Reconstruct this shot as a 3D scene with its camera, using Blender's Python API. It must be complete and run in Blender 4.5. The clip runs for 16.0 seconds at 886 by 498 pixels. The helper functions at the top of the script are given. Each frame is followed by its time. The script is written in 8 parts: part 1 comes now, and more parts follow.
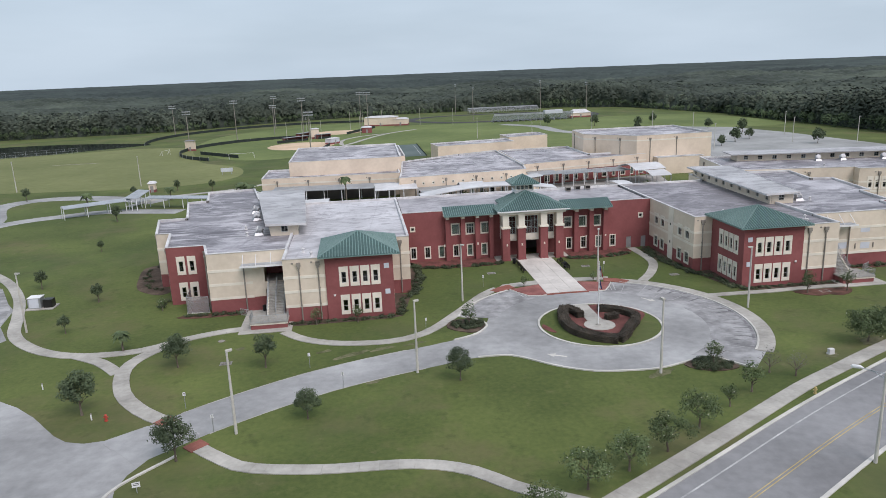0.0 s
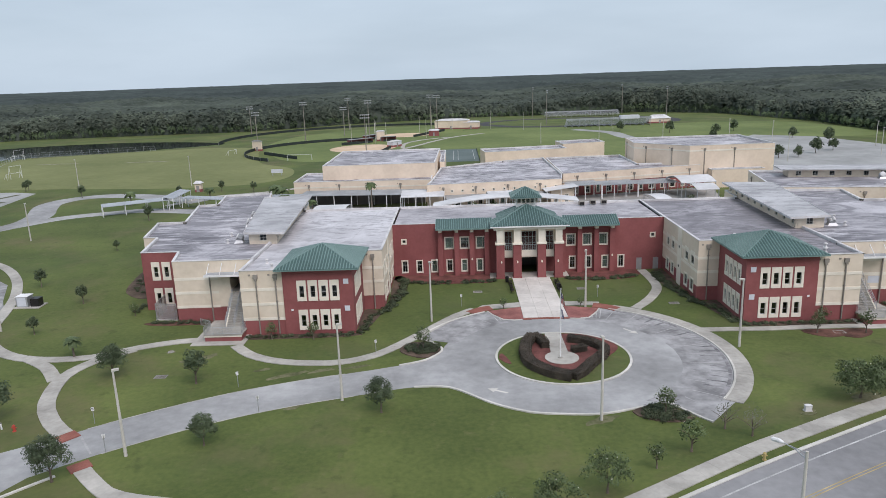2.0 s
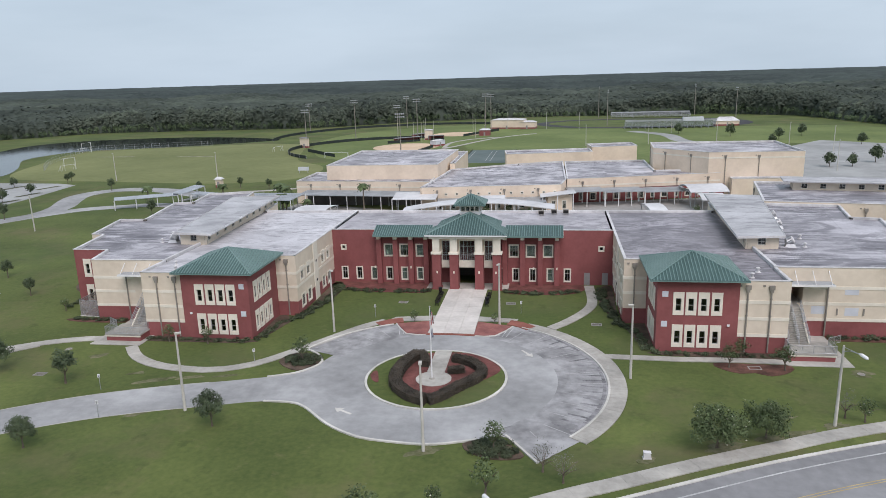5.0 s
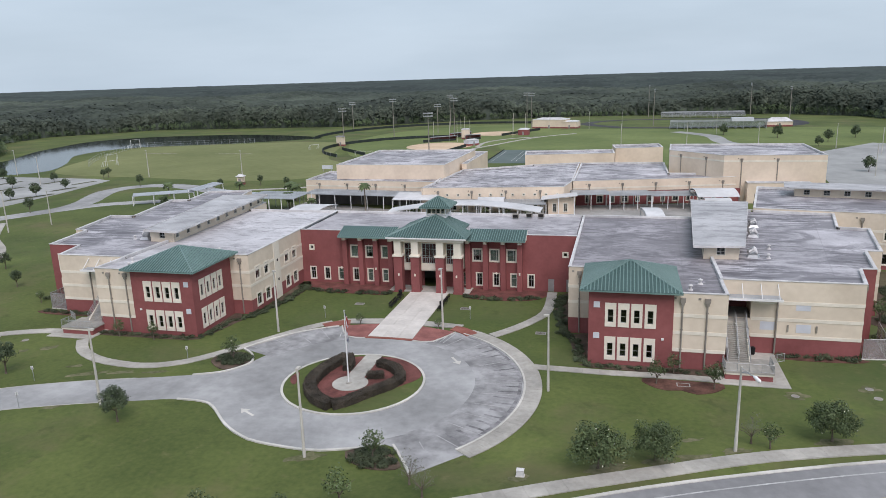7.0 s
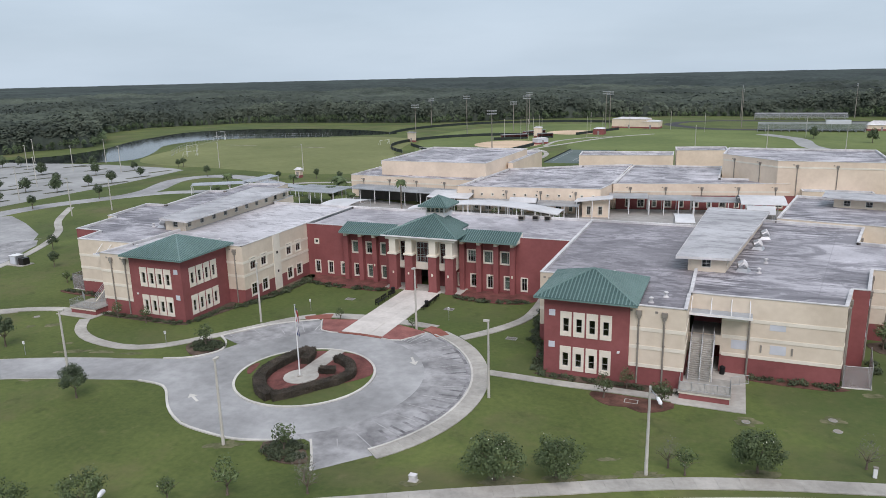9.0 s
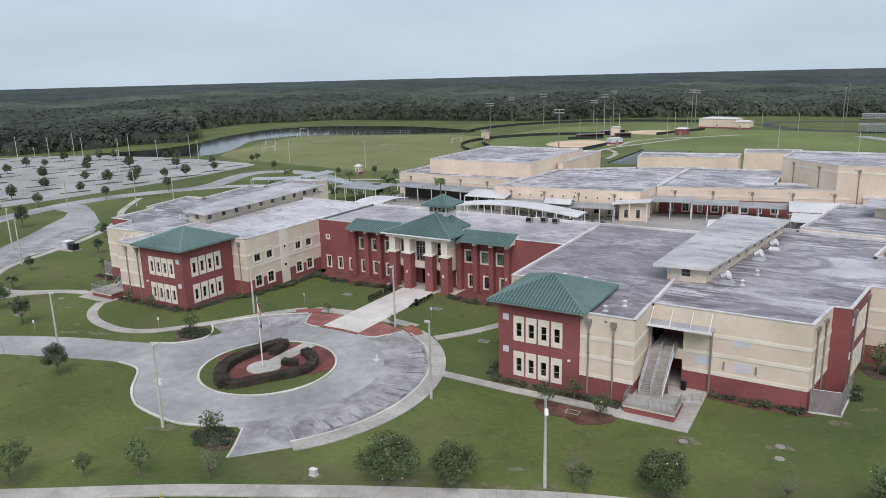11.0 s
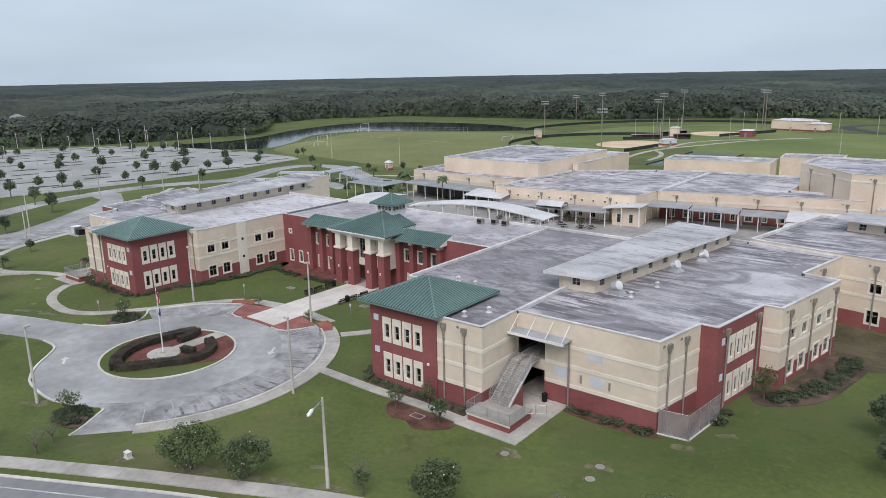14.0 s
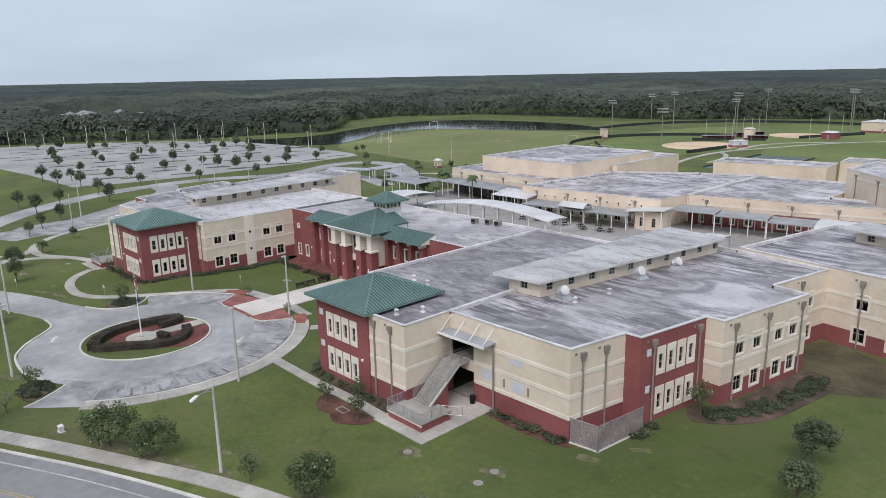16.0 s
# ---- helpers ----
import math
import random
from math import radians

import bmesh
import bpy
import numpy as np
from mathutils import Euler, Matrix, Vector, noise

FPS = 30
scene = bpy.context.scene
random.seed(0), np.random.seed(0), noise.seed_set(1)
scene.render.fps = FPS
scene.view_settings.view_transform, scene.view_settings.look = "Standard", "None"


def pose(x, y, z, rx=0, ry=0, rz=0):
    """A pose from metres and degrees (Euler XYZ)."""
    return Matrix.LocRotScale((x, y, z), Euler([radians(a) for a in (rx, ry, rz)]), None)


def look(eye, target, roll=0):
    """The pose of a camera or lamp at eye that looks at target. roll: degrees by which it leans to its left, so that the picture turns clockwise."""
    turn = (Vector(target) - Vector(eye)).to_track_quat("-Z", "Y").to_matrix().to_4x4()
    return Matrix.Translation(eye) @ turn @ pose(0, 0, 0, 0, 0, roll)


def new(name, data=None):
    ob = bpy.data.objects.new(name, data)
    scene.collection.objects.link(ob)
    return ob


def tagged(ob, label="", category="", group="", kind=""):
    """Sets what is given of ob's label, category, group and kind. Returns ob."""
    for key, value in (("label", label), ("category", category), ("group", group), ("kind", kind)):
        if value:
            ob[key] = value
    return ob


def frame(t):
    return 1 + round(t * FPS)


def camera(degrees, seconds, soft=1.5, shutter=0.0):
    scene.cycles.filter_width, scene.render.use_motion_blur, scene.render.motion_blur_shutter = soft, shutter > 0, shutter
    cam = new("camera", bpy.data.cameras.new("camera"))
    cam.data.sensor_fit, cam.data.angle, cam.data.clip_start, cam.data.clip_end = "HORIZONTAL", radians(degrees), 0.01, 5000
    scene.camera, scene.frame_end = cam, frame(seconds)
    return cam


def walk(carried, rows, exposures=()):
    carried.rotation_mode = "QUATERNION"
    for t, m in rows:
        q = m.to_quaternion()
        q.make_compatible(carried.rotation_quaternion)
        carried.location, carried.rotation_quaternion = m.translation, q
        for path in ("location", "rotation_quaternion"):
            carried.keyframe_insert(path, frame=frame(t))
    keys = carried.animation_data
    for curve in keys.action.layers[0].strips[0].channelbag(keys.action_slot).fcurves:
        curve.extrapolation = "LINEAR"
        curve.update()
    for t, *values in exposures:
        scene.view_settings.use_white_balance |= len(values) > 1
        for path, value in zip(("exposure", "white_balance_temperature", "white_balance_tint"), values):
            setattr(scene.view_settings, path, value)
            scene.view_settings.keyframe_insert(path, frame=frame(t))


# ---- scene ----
cam = camera(64.0, 16.0, 0.75)
PATH = [
    (0, (-31.692, -130.947, 35.653), (-31.475, -129.02, 35.161), -2.3),
    (0.5, (-26.827, -129.418, 35.657), (-26.7, -127.482, 35.17), -2.2),
    (1, (-21.991, -127.933, 35.664), (-21.946, -125.993, 35.181), -2.1),
    (1.5, (-17.217, -126.53, 35.671), (-17.22, -124.588, 35.191), -2.0),
    (2, (-12.527, -125.234, 35.675), (-12.574, -123.292, 35.197), -2.0),
    (2.5, (-7.923, -124.044, 35.676), (-8.017, -122.104, 35.198), -1.9),
    (3, (-3.4, -122.933, 35.673), (-3.535, -120.995, 35.195), -1.8),
    (3.5, (1.056, -121.874, 35.669), (0.877, -119.94, 35.192), -1.8),
    (4, (5.453, -120.819, 35.666), (5.23, -118.89, 35.189), -1.7),
    (4.5, (9.789, -119.738, 35.663), (9.524, -117.814, 35.185), -1.7),
    (5, (14.07, -118.629, 35.66), (13.766, -116.71, 35.183), -1.7),
    (5.2, (15.766, -118.169, 35.659), (15.449, -116.252, 35.184), -1.8),
    (7.3, (33.4, -113.176, 35.618), (32.877, -111.306, 35.14), -1.6),
    (7.5, (35.061, -112.659, 35.617), (34.51, -110.797, 35.138), -1.5),
    (8, (39.168, -111.266, 35.608), (38.553, -109.424, 35.13), -1.4),
    (8.5, (43.224, -109.762, 35.594), (42.545, -107.942, 35.116), -1.3),
    (9, (47.211, -108.115, 35.58), (46.467, -106.321, 35.101), -1.3),
    (9.2, (48.779, -107.392, 35.576), (48.01, -105.609, 35.097), -1.3),
    (11.3, (64.996, -99.137, 35.444), (63.974, -97.486, 34.965), -1.3),
    (11.5, (66.508, -98.285, 35.441), (65.474, -96.641, 34.961), -1.2),
    (12, (70.202, -95.993, 35.435), (69.135, -94.371, 34.955), -1.2),
    (12.5, (73.805, -93.555, 35.428), (72.704, -91.956, 34.948), -1.1),
    (13, (77.334, -91.009, 35.423), (76.2, -89.433, 34.942), -1.1),
    (13.5, (80.802, -88.38, 35.42), (79.633, -86.831, 34.939), -1.1),
    (14, (84.217, -85.684, 35.422), (82.998, -84.173, 34.94), -1.1),
    (14.5, (87.592, -82.932, 35.425), (86.322, -81.464, 34.943), -1.1),
    (15, (90.934, -80.109, 35.428), (89.614, -78.686, 34.946), -1.1),
    (15.5, (94.247, -77.227, 35.43), (92.882, -75.847, 34.949), -1.1),
    (16, (97.547, -74.316, 35.431), (96.138, -72.982, 34.948), -1.1),
]
walk(cam, [(t, look(eye, target, roll)) for t, eye, target, roll in PATH], [(0.0, 0.15, 6250, 16.0), (16.0, 0.15, 6250, 16.0)])


# ---- light and sky: a bright overcast day ----
world = bpy.data.worlds.new("overcast_sky")
scene.world = world
world.use_nodes = True
wn, wl = world.node_tree.nodes, world.node_tree.links
wn.clear()
SUN_EL, SUN_ROT = 52.0, 150.0
sky = wn.new("ShaderNodeTexSky")
sky.sky_type = "NISHITA"
sky.sun_disc = False
sky.sun_elevation, sky.sun_rotation = radians(SUN_EL), radians(SUN_ROT)
sky.air_density, sky.dust_density = 1.0, 3.0
sky_gain = wn.new("ShaderNodeVectorMath")
sky_gain.operation = "SCALE"
sky_gain.inputs["Scale"].default_value = 0.09
coord = wn.new("ShaderNodeTexCoord")
stretch = wn.new("ShaderNodeMapping")
stretch.inputs["Scale"].default_value = (1.0, 1.0, 5.0)
clouds = wn.new("ShaderNodeTexNoise")
clouds.inputs["Scale"].default_value = 2.6
clouds.inputs["Detail"].default_value = 6.0
clouds.inputs["Roughness"].default_value = 0.5
cloud_tone = wn.new("ShaderNodeValToRGB")
cloud_tone.color_ramp.elements[0].position = 0.30
cloud_tone.color_ramp.elements[0].color = (0.485, 0.59, 0.65, 1)
cloud_tone.color_ramp.elements[1].position = 0.66
cloud_tone.color_ramp.elements[1].color = (0.57, 0.68, 0.742, 1)
cover = wn.new("ShaderNodeMixRGB")
cover.inputs["Fac"].default_value = 0.88
background = wn.new("ShaderNodeBackground")
background.inputs["Strength"].default_value = 1.0
out = wn.new("ShaderNodeOutputWorld")
wl.new(coord.outputs["Generated"], stretch.inputs["Vector"])
wl.new(stretch.outputs["Vector"], clouds.inputs["Vector"])
wl.new(clouds.outputs["Fac"], cloud_tone.inputs["Fac"])
wl.new(sky.outputs["Color"], sky_gain.inputs[0])
wl.new(sky_gain.outputs["Vector"], cover.inputs["Color1"])
wl.new(cloud_tone.outputs["Color"], cover.inputs["Color2"])
wl.new(cover.outputs["Color"], background.inputs["Color"])
wl.new(background.outputs["Background"], out.inputs["Surface"])

sun_data = bpy.data.lights.new("sun", "SUN")
sun_data.energy, sun_data.angle, sun_data.color = 2.2, radians(40), (1.0, 0.91, 0.86)
sun = new("sun", sun_data)
az = radians(SUN_ROT)
sun_way = Vector((math.sin(az) * math.cos(radians(SUN_EL)), math.cos(az) * math.cos(radians(SUN_EL)), math.sin(radians(SUN_EL))))
sun.matrix_world = look(sun_way * 300, (0, 0, 0))


# ---- materials ----
def surface(name, dark, light, fine=3.0, broad=0.15, rough=0.85, metal=0.0, bump=0.1, spread=0.18, stretch_xyz=(1, 1, 1), per_object=0.0, low=0.35, high=0.65):
    """Two-scale weathered surface, sized in metres by world position."""
    m = bpy.data.materials.new(name)
    m.use_nodes = True
    n, l = m.node_tree.nodes, m.node_tree.links
    p = n["Principled BSDF"]
    p.inputs["Roughness"].default_value, p.inputs["Metallic"].default_value = rough, metal
    p.inputs["Specular IOR Level"].default_value = 0.3
    geo = n.new("ShaderNodeNewGeometry")
    mp = n.new("ShaderNodeMapping")
    mp.inputs["Scale"].default_value = stretch_xyz
    l.new(geo.outputs["Position"], mp.inputs["Vector"])
    a = n.new("ShaderNodeTexNoise")
    a.inputs["Scale"].default_value, a.inputs["Detail"].default_value, a.inputs["Roughness"].default_value = fine, 6, 0.6
    b = n.new("ShaderNodeTexNoise")
    b.inputs["Scale"].default_value, b.inputs["Detail"].default_value = broad, 4
    l.new(mp.outputs["Vector"], a.inputs["Vector"])
    l.new(mp.outputs["Vector"], b.inputs["Vector"])
    ramp = n.new("ShaderNodeValToRGB")
    ramp.color_ramp.elements[0].position, ramp.color_ramp.elements[0].color = low, (*dark, 1)
    ramp.color_ramp.elements[1].position, ramp.color_ramp.elements[1].color = high, (*light, 1)
    mixer = n.new("ShaderNodeMath")
    mixer.operation = "ADD"
    half = n.new("ShaderNodeMath")
    half.operation = "MULTIPLY"
    half.inputs[1].default_value = 0.5
    l.new(a.outputs["Fac"], mixer.inputs[0])
    l.new(b.outputs["Fac"], mixer.inputs[1])
    l.new(mixer.outputs[0], half.inputs[0])
    l.new(half.outputs[0], ramp.inputs["Fac"])
    hsv = n.new("ShaderNodeHueSaturation")
    span = n.new("ShaderNodeMapRange")
    span.inputs["From Min"].default_value, span.inputs["From Max"].default_value = 0.3, 0.7
    span.inputs["To Min"].default_value, span.inputs["To Max"].default_value = 1 - spread, 1 + spread
    l.new(b.outputs["Fac"], span.inputs["Value"])
    value = span.outputs["Result"]
    if per_object:
        info = n.new("ShaderNodeObjectInfo")
        r = n.new("ShaderNodeMapRange")
        r.inputs["To Min"].default_value, r.inputs["To Max"].default_value = 1 - per_object, 1 + per_object
        l.new(info.outputs["Random"], r.inputs["Value"])
        t = n.new("ShaderNodeMath")
        t.operation = "MULTIPLY"
        l.new(value, t.inputs[0])
        l.new(r.outputs["Result"], t.inputs[1])
        value = t.outputs[0]
    l.new(value, hsv.inputs["Value"])
    l.new(ramp.outputs["Color"], hsv.inputs["Color"])
    l.new(hsv.outputs["Color"], p.inputs["Base Color"])
    if bump:
        bp = n.new("ShaderNodeBump")
        bp.inputs["Strength"].default_value, bp.inputs["Distance"].default_value = bump, 0.05
        l.new(a.outputs["Fac"], bp.inputs["Height"])
        l.new(bp.outputs["Normal"], p.inputs["Normal"])
    return m


def roof_surface(name, pale, mid, stain, turn, seam=3.0, amount=0.85, low=0.50, run=0.15):
    """Flat membrane roof: pale sheet, blotches, thin run-off stains one way, lap seams."""
    m = surface(name, mid, pale, 2.2, 0.10, 0.5, 0, 0.05, 0.14)
    n, l = m.node_tree.nodes, m.node_tree.links
    p = n["Principled BSDF"]
    geo = n.new("ShaderNodeNewGeometry")

    def turned(scale):
        mp = n.new("ShaderNodeMapping")
        mp.inputs["Rotation"].default_value = (0, 0, radians(turn))
        mp.inputs["Scale"].default_value = scale
        l.new(geo.outputs["Position"], mp.inputs["Vector"])
        return mp.outputs["Vector"]

    def mask(vector, scale, detail, distortion, lo, hi, top):
        noise = n.new("ShaderNodeTexNoise")
        noise.inputs["Scale"].default_value, noise.inputs["Detail"].default_value = scale, detail
        noise.inputs["Roughness"].default_value, noise.inputs["Distortion"].default_value = 0.66, distortion
        l.new(vector, noise.inputs["Vector"])
        r = n.new("ShaderNodeMapRange")
        r.inputs["From Min"].default_value, r.inputs["From Max"].default_value = lo, hi
        r.inputs["To Max"].default_value = top
        l.new(noise.outputs["Fac"], r.inputs["Value"])
        return r.outputs["Result"]

    def product(a, b):
        k = n.new("ShaderNodeMath")
        k.operation = "MULTIPLY"
        l.new(a, k.inputs[0])
        l.new(b, k.inputs[1])
        return k.outputs[0]

    def over(fac, colour):
        mix = n.new("ShaderNodeMixRGB")
        mix.inputs["Color2"].default_value = (*colour, 1)
        l.new(fac, mix.inputs["Fac"])
        l.new(p.inputs["Base Color"].links[0].from_socket, mix.inputs["Color1"])
        l.new(mix.outputs["Color"], p.inputs["Base Color"])

    middle = tuple((a + 2 * b) / 3 for a, b in zip(mid, stain))
    over(mask(turned((0.7, 1.0, 1)), 0.17, 10, 0.8, low - 0.02, low + 0.09, amount), middle)
    fields = mask(turned((1, 1, 1)), 0.07, 5, 0.4, 0.36, 0.56, 1.0)
    over(product(mask(turned((run, 1.0, 1)), 0.95, 9, 0.35, low, low + 0.08, amount), fields), stain)
    over(mask(turned((1, 1, 1)), 1.3, 6, 0.0, 0.60, 0.68, amount * 0.5), stain)
    sep = n.new("ShaderNodeSeparateXYZ")
    l.new(turned((1, 1, 1)), sep.inputs["Vector"])
    for axis, pitch, wide, strength in (("Y", seam, 0.030, 0.15), ("X", seam * 3.1, 0.014, 0.20)):
        div = n.new("ShaderNodeMath")
        div.operation = "DIVIDE"
        div.inputs[1].default_value = pitch
        fr = n.new("ShaderNodeMath")
        fr.operation = "FRACT"
        lt = n.new("ShaderNodeMath")
        lt.operation = "LESS_THAN"
        lt.inputs[1].default_value = wide
        sc = n.new("ShaderNodeMath")
        sc.operation = "MULTIPLY"
        sc.inputs[1].default_value = strength
        l.new(sep.outputs[axis], div.inputs[0])
        l.new(div.outputs[0], fr.inputs[0])
        l.new(fr.outputs[0], lt.inputs[0])
        l.new(lt.outputs[0], sc.inputs[0])
        over(sc.outputs[0], stain)
    return m


RED = surface("red_stucco", (0.220, 0.072, 0.070), (0.262, 0.091, 0.088), 2.0, 0.2, 0.85, 0, 0.15, 0.10)
BEIGE = surface("beige_stucco", (0.62, 0.535, 0.425), (0.69, 0.605, 0.49), 1.2, 0.15, 0.88, 0, 0.12, 0.07)
CREAM = surface("cream_trim", (0.68, 0.63, 0.53), (0.76, 0.71, 0.61), 2.0, 0.3, 0.8, 0, 0.08, 0.05)
TAN = surface("tan_stucco", (0.68, 0.565, 0.445), (0.745, 0.63, 0.50), 1.2, 0.15, 0.88, 0, 0.12, 0.06)
COPING = surface("pale_coping", (0.46, 0.45, 0.45), (0.66, 0.65, 0.64), 0.8, 0.2, 0.55, 0, 0.03, 0.1)
WHITE = surface("white_metal", (0.68, 0.68, 0.67), (0.78, 0.78, 0.77), 1.0, 0.2, 0.45, 0, 0.02, 0.06)
# Seam shading is put into the colours: panels darkened, ribs lightened.
GREEN = surface("green_metal_roofing", (0.050, 0.095, 0.087), (0.068, 0.118, 0.110), 0.8, 0.12, 0.42, 0.1, 0.02, 0.14)
GREEN_LIT = surface("green_metal_lit", (0.14, 0.22, 0.205), (0.17, 0.255, 0.238), 0.8, 0.12, 0.4, 0.1, 0.0, 0.1)
ROOF_A = roof_surface("grey_membrane_roof", (0.49, 0.47, 0.485), (0.355, 0.337, 0.351), (0.17, 0.157, 0.167), 90, 3.2, 0.66, 0.49, 0.38)
ROOF_E = roof_surface("dark_membrane_roof", (0.35, 0.332, 0.35), (0.23, 0.217, 0.23), (0.115, 0.106, 0.115), 2, 3.2, 0.75, 0.48, 0.40)
ROOF_B = roof_surface("pale_membrane_roof", (0.50, 0.485, 0.505), (0.38, 0.366, 0.384), (0.10, 0.093, 0.103), 9, 3.2, 0.9, 0.465)
ROOF_D = roof_surface("paler_clean_membrane_roof", (0.57, 0.558, 0.57), (0.46, 0.448, 0.46), (0.19, 0.18, 0.19), 5, 3.2, 0.7, 0.52, 0.40)
ROOF_F = roof_surface("grey_clerestory_membrane", (0.48, 0.478, 0.482), (0.39, 0.386, 0.39), (0.17, 0.163, 0.17), 50, 3.4, 0.75, 0.52, 0.25)
ROOF_C = roof_surface("stained_membrane_roof", (0.56, 0.54, 0.56), (0.39, 0.374, 0.39), (0.085, 0.078, 0.086), 84, 4.2, 0.85, 0.49, 0.30)
STEEL = surface("galvanised_steel", (0.36, 0.37, 0.38), (0.48, 0.49, 0.50), 3.0, 0.3, 0.45, 0.6, 0.02, 0.1)
PIPE = surface("weathered_downpipe", (0.22, 0.20, 0.175), (0.29, 0.265, 0.23), 3.0, 0.4, 0.6, 0.1, 0.02, 0.08)
DARK = surface("dark_bronze_frame", (0.018, 0.017, 0.016), (0.028, 0.026, 0.025), 5.0, 0.5, 0.4, 0.3, 0.0, 0.1)
# Dark base colour stands in for dimness in rooms and the covered arcade.
INSIDE = surface("darkened_interior", (0.10, 0.095, 0.09), (0.14, 0.13, 0.12), 0.7, 0.2, 0.9, 0, 0.0, 0.1)
BLIND = surface("pale_green_blind", (0.20, 0.25, 0.22), (0.27, 0.32, 0.28), 0.6, 0.2, 0.8, 0, 0.0, 0.2, per_object=0.3)
CONCRETE = surface("concrete_walk", (0.30, 0.288, 0.258), (0.43, 0.412, 0.372), 1.5, 0.2, 0.9, 0, 0.1, 0.12, per_object=0.05)
PALE_WALK = surface("pale_entrance_concrete", (0.50, 0.47, 0.43), (0.62, 0.585, 0.54), 1.5, 0.2, 0.9, 0, 0.1, 0.08, per_object=0.04)
PAVER = surface("pinkish_red_mulch", (0.20, 0.080, 0.070), (0.30, 0.125, 0.110), 5.0, 0.5, 0.9, 0, 0.4, 0.15)
KERB = surface("concrete_kerb", (0.44, 0.43, 0.39), (0.58, 0.56, 0.52), 1.5, 0.2, 0.9, 0, 0.1, 0.12)
ASPHALT = surface("worn_grey_asphalt", (0.24, 0.241, 0.239), (0.365, 0.367, 0.363), 0.7, 0.07, 0.9, 0, 0.15, 0.16)
ROADWAY = surface("road_asphalt", (0.19, 0.19, 0.192), (0.265, 0.265, 0.267), 0.9, 0.06, 0.9, 0, 0.15, 0.12)
OLD_LOT = surface("pale_lot_asphalt", (0.255, 0.26, 0.25), (0.345, 0.35, 0.34), 0.3, 0.05, 0.9, 0, 0.1, 0.1)
TYRE_STAIN = surface("dark_stall_asphalt", (0.20, 0.199, 0.199), (0.34, 0.338, 0.337), 0.8, 0.3, 0.9, 0, 0.12, 0.15, low=0.38, high=0.6)
PAINT = surface("worn_white_paint", (0.30, 0.30, 0.295), (0.50, 0.50, 0.49), 3.0, 0.5, 0.7, 0, 0.02, 0.12)
STALL_PAINT = surface("nearly_worn_off_paint", (0.27, 0.265, 0.265), (0.40, 0.395, 0.39), 3.0, 0.5, 0.8, 0, 0.02, 0.15)
OIL = surface("oil_stained_asphalt", (0.12, 0.116, 0.12), (0.27, 0.265, 0.27), 1.6, 0.5, 0.85, 0, 0.1, 0.2, low=0.36, high=0.58)
YELLOW = surface("worn_yellow_paint", (0.36, 0.28, 0.11), (0.44, 0.35, 0.16), 3.0, 0.5, 0.7, 0, 0.02, 0.15)
BRICK = surface("red_paver", (0.21, 0.075, 0.055), (0.28, 0.11, 0.085), 6.0, 0.5, 0.85, 0, 0.2, 0.12)
MULCH = surface("red_mulch", (0.098, 0.037, 0.032), (0.180, 0.069, 0.060), 5.0, 0.5, 0.95, 0, 0.6, 0.2)
MULCH_OLD = surface("faded_red_mulch", (0.070, 0.036, 0.026), (0.140, 0.068, 0.052), 4.0, 0.6, 0.95, 0, 0.5, 0.25)
MULCH_DARK = surface("old_brown_mulch", (0.055, 0.040, 0.030), (0.125, 0.090, 0.066), 4.0, 0.4, 0.95, 0, 0.6, 0.25)
COURTYARD = surface("grey_courtyard_concrete", (0.24, 0.235, 0.22), (0.36, 0.35, 0.33), 0.6, 0.08, 0.9, 0, 0.1, 0.15)
SOIL = surface("bare_pale_soil", (0.15, 0.15, 0.085), (0.25, 0.235, 0.165), 1.5, 0.3, 0.95, 0, 0.3, 0.2)
THIN_SOIL = surface("thin_grass_and_soil", (0.078, 0.090, 0.034), (0.160, 0.150, 0.088), 2.6, 0.5, 0.95, 0, 0.3, 0.2, low=0.38, high=0.62)
# Brown soil colour with the wing corner's shade mixed in.
BROWN_LAWN = surface("brown_bare_lawn", (0.058, 0.054, 0.030), (0.105, 0.092, 0.056), 1.4, 0.2, 0.95, 0, 0.3, 0.2)
SAND = surface("infield_clay", (0.50, 0.37, 0.25), (0.62, 0.48, 0.34), 0.5, 0.06, 0.95, 0, 0.05, 0.08)
TRACK = surface("dark_running_track", (0.035, 0.035, 0.04), (0.06, 0.06, 0.065), 0.5, 0.05, 0.9, 0, 0.05, 0.1)
COURT = surface("green_tennis_court", (0.085, 0.115, 0.108), (0.115, 0.145, 0.138), 0.3, 0.05, 0.8, 0, 0.02, 0.1)
POLE = surface("pale_concrete_pole", (0.42, 0.40, 0.36), (0.54, 0.52, 0.47), 2.0, 0.3, 0.85, 0, 0.05, 0.1)
BARK = surface("grey_brown_bark", (0.09, 0.07, 0.05), (0.17, 0.14, 0.11), 6.0, 0.8, 0.95, 0, 0.4, 0.15)
PALM_BARK = surface("palm_bark", (0.13, 0.11, 0.085), (0.22, 0.19, 0.15), 6.0, 0.8, 0.95, 0, 0.4, 0.15)
LEAF_DARK = surface("dark_oak_leaf", (0.043, 0.066, 0.032), (0.094, 0.122, 0.062), 2.5, 0.6, 0.65, 0, 0.0, 0.25, per_object=0.15)
LEAF_MID = surface("crape_myrtle_leaf", (0.052, 0.078, 0.030), (0.108, 0.145, 0.060), 2.5, 0.6, 0.65, 0, 0.0, 0.25, per_object=0.15)
